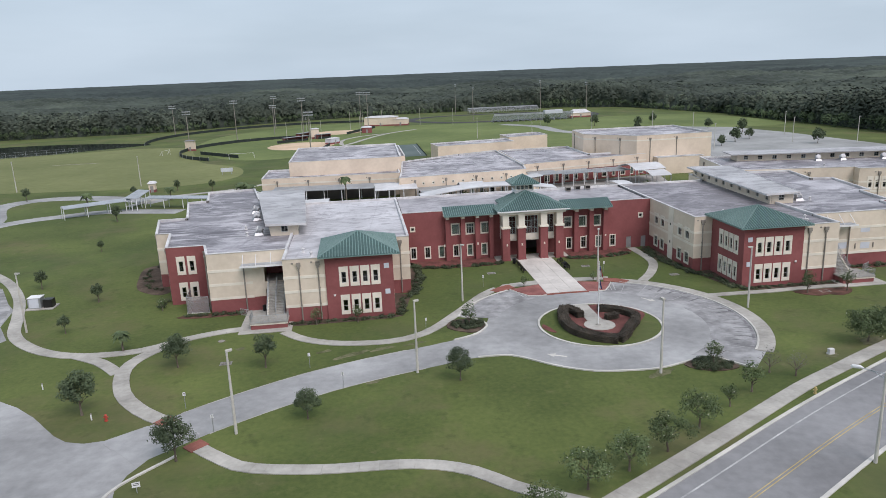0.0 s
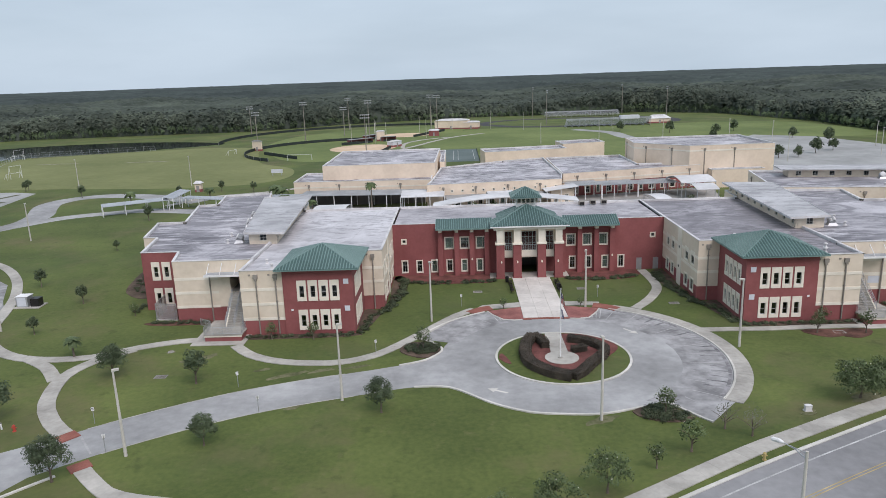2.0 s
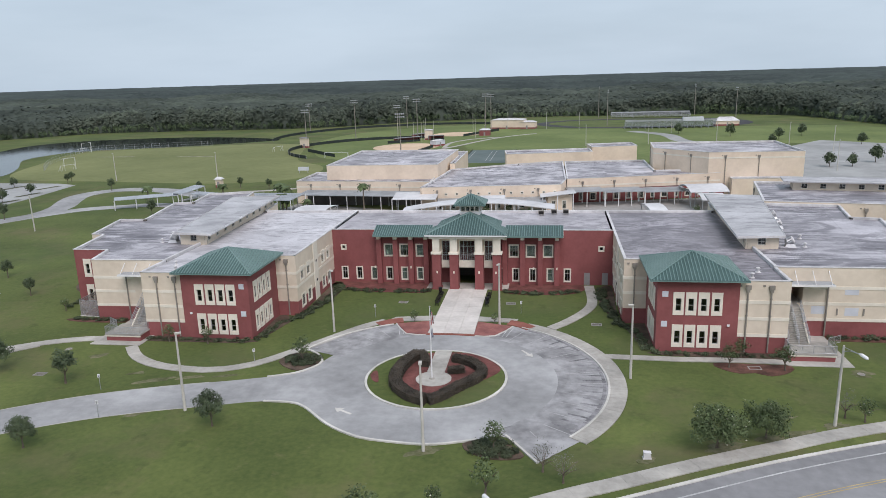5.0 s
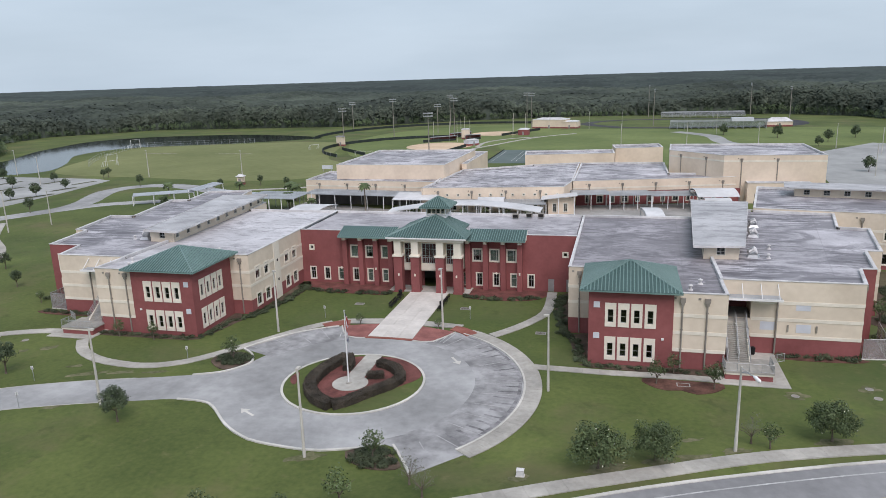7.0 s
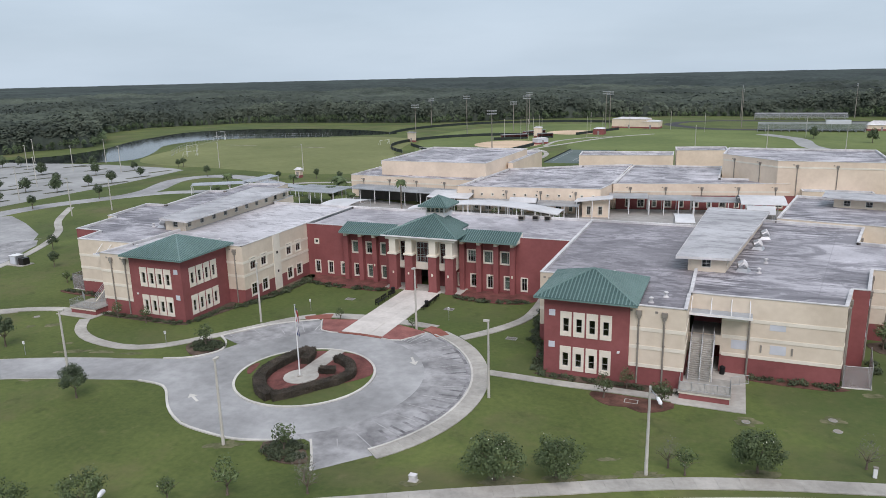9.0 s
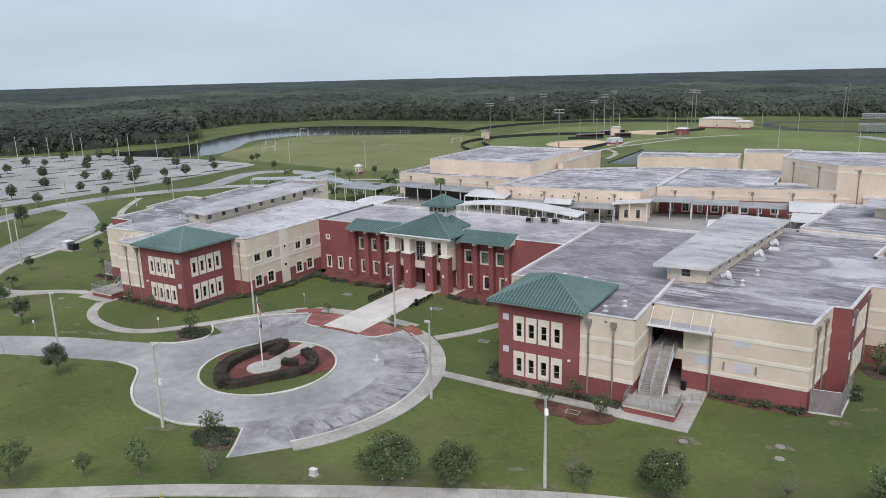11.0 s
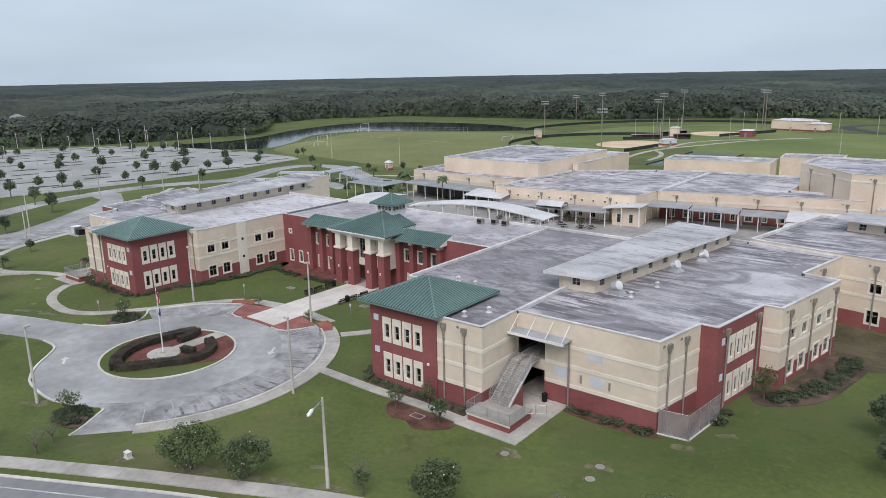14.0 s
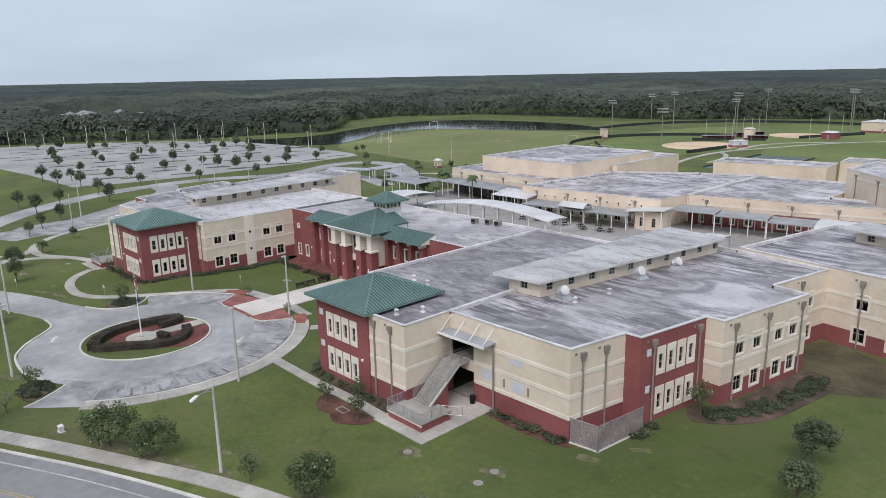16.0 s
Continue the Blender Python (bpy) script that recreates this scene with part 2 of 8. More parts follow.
LEAF_GREY = surface("sparse_grey_twig", (0.10, 0.11, 0.08), (0.18, 0.18, 0.14), 2.5, 0.6, 0.8, 0, 0.0, 0.2)
BLOSSOM = surface("pale_blossom", (0.5, 0.5, 0.4), (0.62, 0.62, 0.5), 2.5, 0.6, 0.7, 0, 0.0, 0.1)
HEDGE = surface("clipped_bronze_hedge", (0.034, 0.029, 0.021), (0.078, 0.064, 0.048), 3.0, 0.6, 0.7, 0, 0.0, 0.25)
SHRUB = surface("low_shrub_leaf", (0.036, 0.050, 0.025), (0.080, 0.099, 0.052), 3.0, 0.6, 0.7, 0, 0.0, 0.25, per_object=0.2)
# Lighter copy of FOREST: offsets shade in the edge crowns through colour.
FOREST_EDGE = surface("woodland_edge_foliage", (0.054, 0.070, 0.052), (0.108, 0.128, 0.092), 0.30, 0.02, 0.9, 0, 0.0, 0.25, low=0.38, high=0.62)
FOREST = surface("forest_foliage", (0.033, 0.044, 0.035), (0.066, 0.080, 0.060), 0.30, 0.012, 0.9, 0, 0.0, 0.30, low=0.40, high=0.62)
FOREST_YOUNG = surface("young_pine_foliage", (0.056, 0.084, 0.042), (0.110, 0.150, 0.074), 0.5, 0.02, 0.9, 0, 0.0, 0.25, low=0.40, high=0.62)
# Blue-grey lean: distance haze put into the far canopy's base colour.
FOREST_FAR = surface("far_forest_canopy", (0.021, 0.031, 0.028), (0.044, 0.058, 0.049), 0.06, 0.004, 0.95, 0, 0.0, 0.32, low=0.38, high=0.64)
GRASS = surface("mown_lawn", (0.062, 0.089, 0.022), (0.112, 0.134, 0.038), 1.6, 0.05, 0.95, 0, 0.35, 0.16)


def worn_spots(m, tint, scale, low, high, amount):
    """Loose thin or bare spots of another colour."""
    n, l = m.node_tree.nodes, m.node_tree.links
    p = n["Principled BSDF"]
    old = p.inputs["Base Color"].links[0].from_socket
    geo = n.new("ShaderNodeNewGeometry")
    noise = n.new("ShaderNodeTexNoise")
    noise.inputs["Scale"].default_value, noise.inputs["Detail"].default_value, noise.inputs["Roughness"].default_value = scale, 10, 0.68
    l.new(geo.outputs["Position"], noise.inputs["Vector"])
    ramp = n.new("ShaderNodeValToRGB")
    ramp.color_ramp.elements[0].position, ramp.color_ramp.elements[0].color = low, (0, 0, 0, 1)
    ramp.color_ramp.elements[1].position, ramp.color_ramp.elements[1].color = high, (amount, amount, amount, 1)
    l.new(noise.outputs["Fac"], ramp.inputs["Fac"])
    mix = n.new("ShaderNodeMixRGB")
    mix.inputs["Color2"].default_value = (*tint, 1)
    l.new(ramp.outputs["Color"], mix.inputs["Fac"])
    l.new(old, mix.inputs["Color1"])
    l.new(mix.outputs["Color"], p.inputs["Base Color"])


worn_spots(GRASS, (0.140, 0.118, 0.060), 0.045, 0.50, 0.66, 0.75)
worn_spots(GRASS, (0.050, 0.082, 0.022), 0.022, 0.48, 0.62, 0.6)
worn_spots(GRASS, (0.150, 0.140, 0.065), 0.55, 0.58, 0.70, 0.5)
worn_spots(GRASS, (0.048, 0.066, 0.018), 0.30, 0.56, 0.66, 0.5)
worn_spots(ASPHALT, (0.22, 0.218, 0.216), 0.12, 0.54, 0.74, 0.35)
worn_spots(BEIGE, (0.50, 0.42, 0.32), 0.25, 0.56, 0.75, 0.4)
FIELD = surface("pale_playing_field_grass", (0.130, 0.150, 0.052), (0.185, 0.195, 0.082), 0.3, 0.02, 0.95, 0, 0.2, 0.12)
FIELD_GREEN = surface("bright_outfield_grass", (0.100, 0.138, 0.040), (0.150, 0.182, 0.062), 0.3, 0.02, 0.95, 0, 0.2, 0.14)
BLACK = surface("black_metal", (0.012, 0.012, 0.013), (0.02, 0.02, 0.021), 4.0, 0.5, 0.5, 0.3, 0.0, 0.1)
GREY_DOOR = surface("grey_painted_door", (0.24, 0.225, 0.22), (0.29, 0.275, 0.27), 2.0, 0.4, 0.6, 0, 0.02, 0.05)
PATCH = surface("pale_grey_paint_patch", (0.52, 0.54, 0.58), (0.58, 0.60, 0.64), 2.0, 0.4, 0.8, 0, 0.02, 0.05)
FENCE_DARK = surface("dark_outfield_fence", (0.022, 0.03, 0.028), (0.035, 0.045, 0.04), 2.0, 0.3, 0.8, 0, 0.0, 0.1)
FLAG_RED = surface("faded_red_cloth", (0.30, 0.05, 0.05), (0.36, 0.07, 0.07), 3.0, 0.5, 0.9, 0, 0.0, 0.1)
FLAG_WHITE = surface("white_cloth", (0.60, 0.60, 0.60), (0.70, 0.70, 0.70), 3.0, 0.5, 0.9, 0, 0.0, 0.1)
FLAG_BLUE = surface("navy_cloth", (0.03, 0.04, 0.12), (0.04, 0.05, 0.15), 3.0, 0.5, 0.9, 0, 0.0, 0.1)
SASH = surface("pale_aluminium_sash", (0.42, 0.42, 0.40), (0.50, 0.50, 0.48), 3.0, 0.5, 0.5, 0.2, 0.0, 0.05)
LOT_TURF = surface("thin_dark_island_turf", (0.050, 0.055, 0.028), (0.095, 0.095, 0.055), 0.8, 0.1, 0.95, 0, 0.2, 0.2)
HYDRANT = surface("red_hydrant_paint", (0.35, 0.05, 0.03), (0.42, 0.07, 0.05), 3.0, 0.5, 0.6, 0, 0.0, 0.1)
SLATE = surface("grey_shingle", (0.20, 0.20, 0.21), (0.30, 0.30, 0.31), 0.6, 0.1, 0.9, 0, 0.0, 0.1)


def glass_surface():
    m = bpy.data.materials.new("window_glass")
    m.use_nodes = True
    p = m.node_tree.nodes["Principled BSDF"]
    p.inputs["Base Color"].default_value = (0.55, 0.62, 0.60, 1)
    p.inputs["Roughness"].default_value = 0.03
    p.inputs["Transmission Weight"].default_value = 1.0
    p.inputs["IOR"].default_value = 1.45
    return m


def water_surface():
    m = bpy.data.materials.new("still_dark_water")
    m.use_nodes = True
    n, l = m.node_tree.nodes, m.node_tree.links
    p = n["Principled BSDF"]
    p.inputs["Base Color"].default_value = (0.012, 0.016, 0.016, 1)
    p.inputs["Roughness"].default_value = 0.07
    p.inputs["IOR"].default_value = 1.2
    geo = n.new("ShaderNodeNewGeometry")
    w = n.new("ShaderNodeTexNoise")
    w.inputs["Scale"].default_value, w.inputs["Detail"].default_value = 0.5, 4
    bp = n.new("ShaderNodeBump")
    bp.inputs["Strength"].default_value, bp.inputs["Distance"].default_value = 0.01, 0.02
    l.new(geo.outputs["Position"], w.inputs["Vector"])
    l.new(w.outputs["Fac"], bp.inputs["Height"])
    l.new(bp.outputs["Normal"], p.inputs["Normal"])
    return m


GLASS, WATER = glass_surface(), water_surface()


def mesh_screen():
    """Brown-grey privacy mesh that lets some light through."""
    m = surface("brown_privacy_mesh", (0.30, 0.28, 0.275), (0.40, 0.375, 0.365), 6.0, 0.6, 0.8, 0.1, 0.05, 0.12)
    n, l = m.node_tree.nodes, m.node_tree.links
    clear = n.new("ShaderNodeBsdfTransparent")
    mix = n.new("ShaderNodeMixShader")
    mix.inputs["Fac"].default_value = 0.46
    l.new(clear.outputs["BSDF"], mix.inputs[1])
    l.new(n["Principled BSDF"].outputs["BSDF"], mix.inputs[2])
    l.new(mix.outputs["Shader"], n["Material Output"].inputs["Surface"])
    return m


SCREEN = mesh_screen()
CANOPY = surface("pale_steel_deck", (0.36, 0.385, 0.41), (0.46, 0.485, 0.51), 2.0, 0.3, 0.5, 0.3, 0.02, 0.08)
VAULT = surface("weathered_white_vault", (0.50, 0.50, 0.50), (0.62, 0.62, 0.62), 0.8, 0.15, 0.5, 0, 0.02, 0.1)


# ---- building blocks ----
def mesh_of(name, bm, *materials):
    me = bpy.data.meshes.new(name)
    bm.normal_update()
    bm.to_mesh(me)
    bm.free()
    for m in materials:
        me.materials.append(m)
    return me


def part(name, bm, material, parent, label="", matrix=None):
    """One mesh object under a thing or a part."""
    me = bm if isinstance(bm, bpy.types.Mesh) else mesh_of(name, bm, *(material if isinstance(material, (list, tuple)) else (material,)))
    ob = new(name, me)
    ob.parent = parent
    if matrix is not None:
        ob.matrix_basis = matrix
    return tagged(ob, label) if label else ob


def thing(name, label, category, group="", kind="", at=(0, 0, 0)):
    ob = new(name)
    ob.empty_display_size = 0.5
    ob.location = at
    return tagged(ob, label, category, group, kind)


def solid(name, bm, material, label, category, group="", kind="", matrix=None):
    ob = part(name, bm, material, None, "", matrix)
    return tagged(ob, label, category, group, kind)


def box(bm, x0, x1, y0, y1, z0, z1, mi=0):
    v = [bm.verts.new(p) for p in ((x0, y0, z0), (x1, y0, z0), (x1, y1, z0), (x0, y1, z0), (x0, y0, z1), (x1, y0, z1), (x1, y1, z1), (x0, y1, z1))]
    for f in ((3, 2, 1, 0), (4, 5, 6, 7), (0, 1, 5, 4), (1, 2, 6, 5), (2, 3, 7, 6), (3, 0, 4, 7)):
        bm.faces.new([v[i] for i in f]).material_index = mi
    return bm


def boxes(*rows):
    bm = bmesh.new()
    for r in rows:
        box(bm, *r)
    return bm


def prism(poly, z0, z1, bm=None, mi=0):
    """Upright prism on a counter-clockwise outline."""
    bm = bm or bmesh.new()
    lo, hi = [bm.verts.new((x, y, z0)) for x, y in poly], [bm.verts.new((x, y, z1)) for x, y in poly]
    bm.faces.new(hi).material_index = mi
    bm.faces.new(lo[::-1]).material_index = mi
    for i in range(len(poly)):
        j = (i + 1) % len(poly)
        bm.faces.new((lo[i], lo[j], hi[j], hi[i])).material_index = mi
    return bm


def tube(bm, path, radii, sides=8, mi=0, caps=True):
    rings = []
    for i, c in enumerate(path):
        c = Vector(c)
        d = (Vector(path[min(i + 1, len(path) - 1)]) - Vector(path[max(i - 1, 0)])).normalized()
        a = d.orthogonal().normalized() if abs(d.z) < 0.95 else Vector((1, 0, 0))
        a = (a - d * a.dot(d)).normalized()
        b = d.cross(a)
        r = radii[i] if isinstance(radii, (list, tuple)) else radii
        rings.append([bm.verts.new(c + a * math.cos(2 * math.pi * k / sides) * r + b * math.sin(2 * math.pi * k / sides) * r) for k in range(sides)])
    for p, q in zip(rings, rings[1:]):
        for k in range(sides):
            bm.faces.new((p[k], p[(k + 1) % sides], q[(k + 1) % sides], q[k])).material_index = mi
    if caps:
        bm.faces.new(rings[0][::-1]).material_index = mi
        bm.faces.new(rings[-1]).material_index = mi
    return bm


def smooth_line(points, step=1.5, closed=False):
    """Catmull-Rom line through a few points, in even steps."""
    p = [Vector((x, y)) for x, y in points]
    n, line = len(p), []
    for i in range(n if closed else n - 1):
        a, b, c, d = (p[(i + k) % n] for k in (-1, 0, 1, 2)) if closed else (p[max(i - 1, 0)], p[i], p[i + 1], p[min(i + 2, n - 1)])
        m = max(2, int((c - b).length / step))
        for k in range(m):
            t = k / m
            line.append(0.5 * ((2 * b) + (c - a) * t + (2 * a - 5 * b + 4 * c - d) * t * t + (3 * b - a - 3 * c + d) * t ** 3))
    if not closed:
        line.append(p[-1])
    return line


def sides_of(line, width, closed=False):
    n, left, right = len(line), [], []
    for i, c in enumerate(line):
        a = line[(i - 1) % n] if closed else line[max(i - 1, 0)]
        b = line[(i + 1) % n] if closed else line[min(i + 1, n - 1)]
        d = (b - a).normalized()
        w = Vector((-d.y, d.x)) * width / 2
        left.append(c + w)
        right.append(c - w)
    return left, right


def ribbon(points, width, z0, z1, step=1.5, closed=False, bm=None):
    """A strip with thickness along a smooth line."""
    bm = bm or bmesh.new()
    line = smooth_line(points, step, closed)
    left, right = sides_of(line, width, closed)
    rows = [[bm.verts.new((*p, z)) for p, z in ((l, z1), (r, z1), (r, z0), (l, z0))] for l, r in zip(left, right)]
    pairs = list(zip(rows, rows[1:])) + ([(rows[-1], rows[0])] if closed else [])
    for a, b in pairs:
        for k in range(4):
            bm.faces.new((a[(k + 1) % 4], b[(k + 1) % 4], b[k], a[k]))
    if not closed:
        bm.faces.new(rows[0][::-1])
        bm.faces.new(rows[-1])
    bmesh.ops.recalc_face_normals(bm, faces=bm.faces)
    return bm


def arc(cx, cy, r, a0, a1, n=24):
    return [(cx + r * math.cos(radians(a0 + (a1 - a0) * i / n)), cy + r * math.sin(radians(a0 + (a1 - a0) * i / n))) for i in range(n + 1)]


def ring_sector(bm, cx, cy, r0, r1, a0, a1, z0, z1, n=48):
    inner, outer = arc(cx, cy, r0, a0, a1, n), arc(cx, cy, r1, a0, a1, n)
    rows = [[bm.verts.new((*p, z)) for p, z in ((i, z1), (o, z1), (o, z0), (i, z0))] for i, o in zip(inner, outer)]
    for a, b in zip(rows, rows[1:]):
        for k in range(4):
            bm.faces.new((a[k], a[(k + 1) % 4], b[(k + 1) % 4], b[k]))
    bm.faces.new(rows[0])
    bm.faces.new(rows[-1][::-1])
    bmesh.ops.recalc_face_normals(bm, faces=bm.faces)
    return bm


def slab_walk(parent, points, width, length=1.6, z=0.10):
    """Concrete walk of separate slabs with open joints."""
    line = smooth_line(points, length)
    left, right = sides_of(line, width)
    for (l0, r0), (l1, r1) in zip(zip(left, right), zip(left[1:], right[1:])):
        g = 0.006 / max((l1 - l0).length, 0.2)
        poly = [r0.lerp(r1, g), r1.lerp(r0, g), l1.lerp(l0, g), l0.lerp(l1, g)]
        dz = random.uniform(-0.006, 0.006)
        part("slab", prism([tuple(p) for p in poly], -0.05, z + dz), CONCRETE, parent)


# ---- ground, water and roads ----
RISE_LINE = [(-120, -153), (-70, -122), (-40, -104.6), (-5.4, -85.6), (27, -67.2), (46, -58.4), (66, -51.6), (80, -47.7), (110, -42.7), (150, -38.7), (220, -35.7)]


def rise(x, y):
    """The lawn lifts gently to the main road."""
    best = 1e9
    for (ax, ay), (bx, by) in zip(RISE_LINE, RISE_LINE[1:]):
        dx, dy = bx - ax, by - ay
        t = min(1.0, max(0.0, ((x - ax) * dx + (y - ay) * dy) / (dx * dx + dy * dy)))
        best = min(best, math.hypot(x - ax - t * dx, y - ay - t * dy))
    t = min(1.0, max(0.0, (17.0 - best) / 9.5))
    return 0.9 * t * t * (3 - 2 * t)


def ground_sheet():
    """One sheet to the horizon, finer near the school."""
    bm = bmesh.new()
    xs = [-4600, -1600, -700] + list(range(-420, -130, 30)) + list(range(-120, 171, 3)) + [200, 240, 300, 700, 1600, 4600]
    ys = [-4600, -1200, -400, -220] + list(range(-180, -20, 3)) + list(range(0, 601, 40)) + [1000, 2000, 4600]
    grid = [[bm.verts.new((x, y, 0)) for x in xs] for y in ys]
    for r0, r1 in zip(grid, grid[1:]):
        for i in range(len(xs) - 1):
            bm.faces.new((r0[i], r0[i + 1], r1[i + 1], r1[i]))
    return bm


solid("ground", ground_sheet(), GRASS, "mown green lawn with paler dry patches", "ground", kind="structure")

LAKE = smooth_line([(-276, 126), (-266, 150), (-271, 181), (-290, 217), (-299, 245), (-306, 285), (-284, 314), (-237, 327), (-195, 322), (-162, 308), (-150, 297),
                    (-158, 288), (-197, 263), (-232, 251), (-247, 240), (-251, 222), (-248, 201), (-225, 169), (-212, 144), (-218, 132), (-235, 124), (-256, 120)], 8, True)
solid("water", prism([tuple(p) for p in LAKE][::-1], -0.5, 0.07), WATER, "still dark retention pond reflecting the sky", "pond", kind="structure")

LOOP = (0.3, -40.0)
road = thing("road", "pale worn asphalt drop-off loop with angled parking stalls", "road", kind="structure")
bm = bmesh.new()
ring_sector(bm, *LOOP, 0.0, 15.9, -180, 180, -0.3, 0.030, 96)
part("lane", bm, ASPHALT, road)
bm = bmesh.new()
ring_sector(bm, *LOOP, 14.6, 20.4, -48, 69, -0.3, 0.034, 60)
part("parking_bay", bm, TYRE_STAIN, road, "dark stained parking stalls")
bm = bmesh.new()
ring_sector(bm, *LOOP, 14.6, 20.4, 111, 158, -0.3, 0.034, 30)
part("parking_bay", bm, TYRE_STAIN, road, "dark stained parking stalls")
part("bay_end", prism([(7.6, -53.0), (9.8, -53.8), (12.9, -58.6), (17.2, -53.6), (13.0, -49.0)], -0.3, 0.038), TYRE_STAIN, road)
part("bay_middle", prism(arc(*LOOP, 15.3, 60, 118, 20) + arc(*LOOP, 18.0, 118, 60, 20)[0:21], -0.3, 0.026), ASPHALT, road)
part("junction", prism([(-22.5, -48.9), (-18.5, -48.1), (-15.2, -48.1), (-13.2, -49.1), (-10.0, -52.2), (-6.0, -54.8), (-4, -50), (-8, -32), (-15.0, -36.4), (-17.3, -40.0), (-20.6, -41.6), (-23, -42.4)], -0.3, 0.022), ASPHALT, road)

DRIVE = [(-57.2, -64.4), (-51.0, -59.2), (-44.2, -54.6), (-38.0, -51.2), (-31.0, -48.4), (-23.6, -46.1), (-14.3, -43.0)]
drive = thing("road", "pale grey asphalt driveway curving across the lawn", "driveway", kind="structure")
part("lane", ribbon(DRIVE, 6.6, -0.3, 0.018, 2), ASPHALT, drive)
for d in (3.35, -3.35):
    line = smooth_line(DRIVE, 2)
    left, right = sides_of(line, 2 * abs(d))
    edge = [tuple(p) for p in (left if d > 0 else right)]
    part("kerb", ribbon(edge[4:-5], 0.12, -0.2, 0.026, 2), CONCRETE, drive)
part("lane", ribbon([(-54, -150), (-57, -110), (-61, -80), (-68, -64), (-84, -52.5), (-98, -44), (-112, -34), (-126, -20), (-137, -3), (-141, 9), (-143, 20), (-143.4, 30), (-141, 42), (-135.5, 53), (-131.5, 62),
                         (-133, 73), (-137.5, 83), (-141, 93), (-139, 102), (-131, 107), (-118, 105), (-104, 98), (-92, 90)], 7.5, -0.3, 0.014, 3), ASPHALT, drive)
part("apron", prism([(-100, -36), (-86, -42.5), (-75.3, -49.1), (-72.5, -51.2), (-69.4, -54.3), (-65.4, -59.2), (-63.6, -60.8), (-61.6, -61.5), (-59.6, -61.3), (-56, -58.8), (-51, -63), (-53.9, -65.8), (-55.2, -68.6), (-55.6, -71), (-54, -80), (-62, -86), (-84, -60), (-104, -48)][::-1], -0.3, 0.010), ASPHALT, drive)
part("bay_base", prism([(-84.2, -27.5), (-87.9, -21.1), (-89.6, -12.8), (-96.7, -2.0), (-108, 10), (-124, 19), (-137, 25), (-143, 22), (-138, 16.1), (-130.1, 15), (-124.2, 10.2), (-118.3, 2.3), (-109.8, -7.8), (-101.6, -19.6), (-100, -32), (-90, -40)], -0.3, 0.011), ASPHALT, drive)
part("lane", ribbon([(-138, 48), (-132, 58), (-124, 69), (-114, 74), (-103, 77), (-82, 71)], 6, -0.3, 0.020, 3), ASPHALT, drive)
part("bay", prism([(-83.5, -37), (-86.2, -27), (-90.5, -12), (-97.5, 1), (-102, 5), (-106, 3), (-107, 0), (-104, -4), (-100, -10), (-97, -25), (-97, -42)][::-1], -0.3, 0.022), TYRE_STAIN, drive, "stained parking stalls beside the driveway")
for i in range(8):
    a = Vector((-87.2, -24.0)).lerp(Vector((-102.5, 6.5)), i / 7)
    part("stall_line", ribbon([tuple(a), (a.x - 4.6, a.y - 2.0)], 0.12, 0.0, 0.028, 5), PAINT, drive)

highway = thing("road", "two-lane grey asphalt road with white edge line", "road", kind="structure")
WHITE_LINE = [(-120, -150), (-70, -119), (-40, -101.3), (-7.3, -82.3), (7.8, -73.3), (16.9, -68.2), (25.1, -63.9), (34.5, -59.1), (44, -55.0), (54, -51.2), (64, -48.2), (80, -44), (110, -39), (150, -35), (220, -32)]


def offset_line(points, d):
    left, right = sides_of([Vector(p) for p in points], 2 * abs(d))
    return [tuple(p) for p in (left if d > 0 else right)]


part("lane", ribbon(offset_line(WHITE_LINE, -2.9), 9.0, -0.3, 0.03, 4), ROADWAY, highway)
part("edge_line", ribbon(WHITE_LINE, 0.16, 0.0, 0.036, 3), PAINT, highway, "white edge line")
for d in (-3.5, -3.8):
    part("centre_line", ribbon(offset_line(WHITE_LINE, d), 0.09, 0.0, 0.036, 3), YELLOW, highway, "faded yellow centre line")
part("kerb", ribbon(offset_line(WHITE_LINE, 1.6), 0.36, -0.3, 0.12, 3), KERB, highway)
part("kerb", ribbon(offset_line(WHITE_LINE, -7.4), 0.36, -0.3, 0.12, 3), KERB, highway)

lot = thing("parking_lot", "large pale grey empty parking lot with tree islands", "parking lot", kind="structure")
part("surface", prism([(-340, -20), (-241, -5), (-206, -2), (-162, -1), (-158, 12), (-155, 35), (-155, 53), (-155, 70), (-156, 90), (-158, 104), (-160, 118), (-170, 122), (-208, 125), (-262, 122), (-300, 104), (-343, 50), (-354, 18)], -0.3, 0.02), OLD_LOT, lot)
lot2 = thing("parking_lot", "pale grey parking lot behind the gymnasium", "parking lot", kind="structure")
part("surface", prism([(92, 118), (150, 108), (176, 122), (172, 190), (164, 228), (141, 248), (108, 208), (100, 190)], -0.3, 0.02), OLD_LOT, lot2)
part("surface", ribbon([(60, 318), (76, 290), (80, 250), (104, 205)], 8, -0.3, 0.016, 4), OLD_LOT, lot2)

# kerbs of the loop
kerbs = thing("kerb", "pale concrete kerb round the loop and island", "kerb", kind="structure")
bm = bmesh.new()
ring_sector(bm, *LOOP, 8.35, 8.65, -180, 180, -0.2, 0.16, 72)
part("kerb_run", bm, KERB, kerbs)
part("kerb_run", ribbon([(-18.4, -48.1), (-15.2, -48.15), (-13.2, -49.1), (-9.6, -52.6), (-6.6, -54.6), (-4.1, -55.5), (1.2, -56.0), (4.0, -55.5), (6.8, -54.5)], 0.28, -0.2, 0.15, 1), KERB, kerbs)
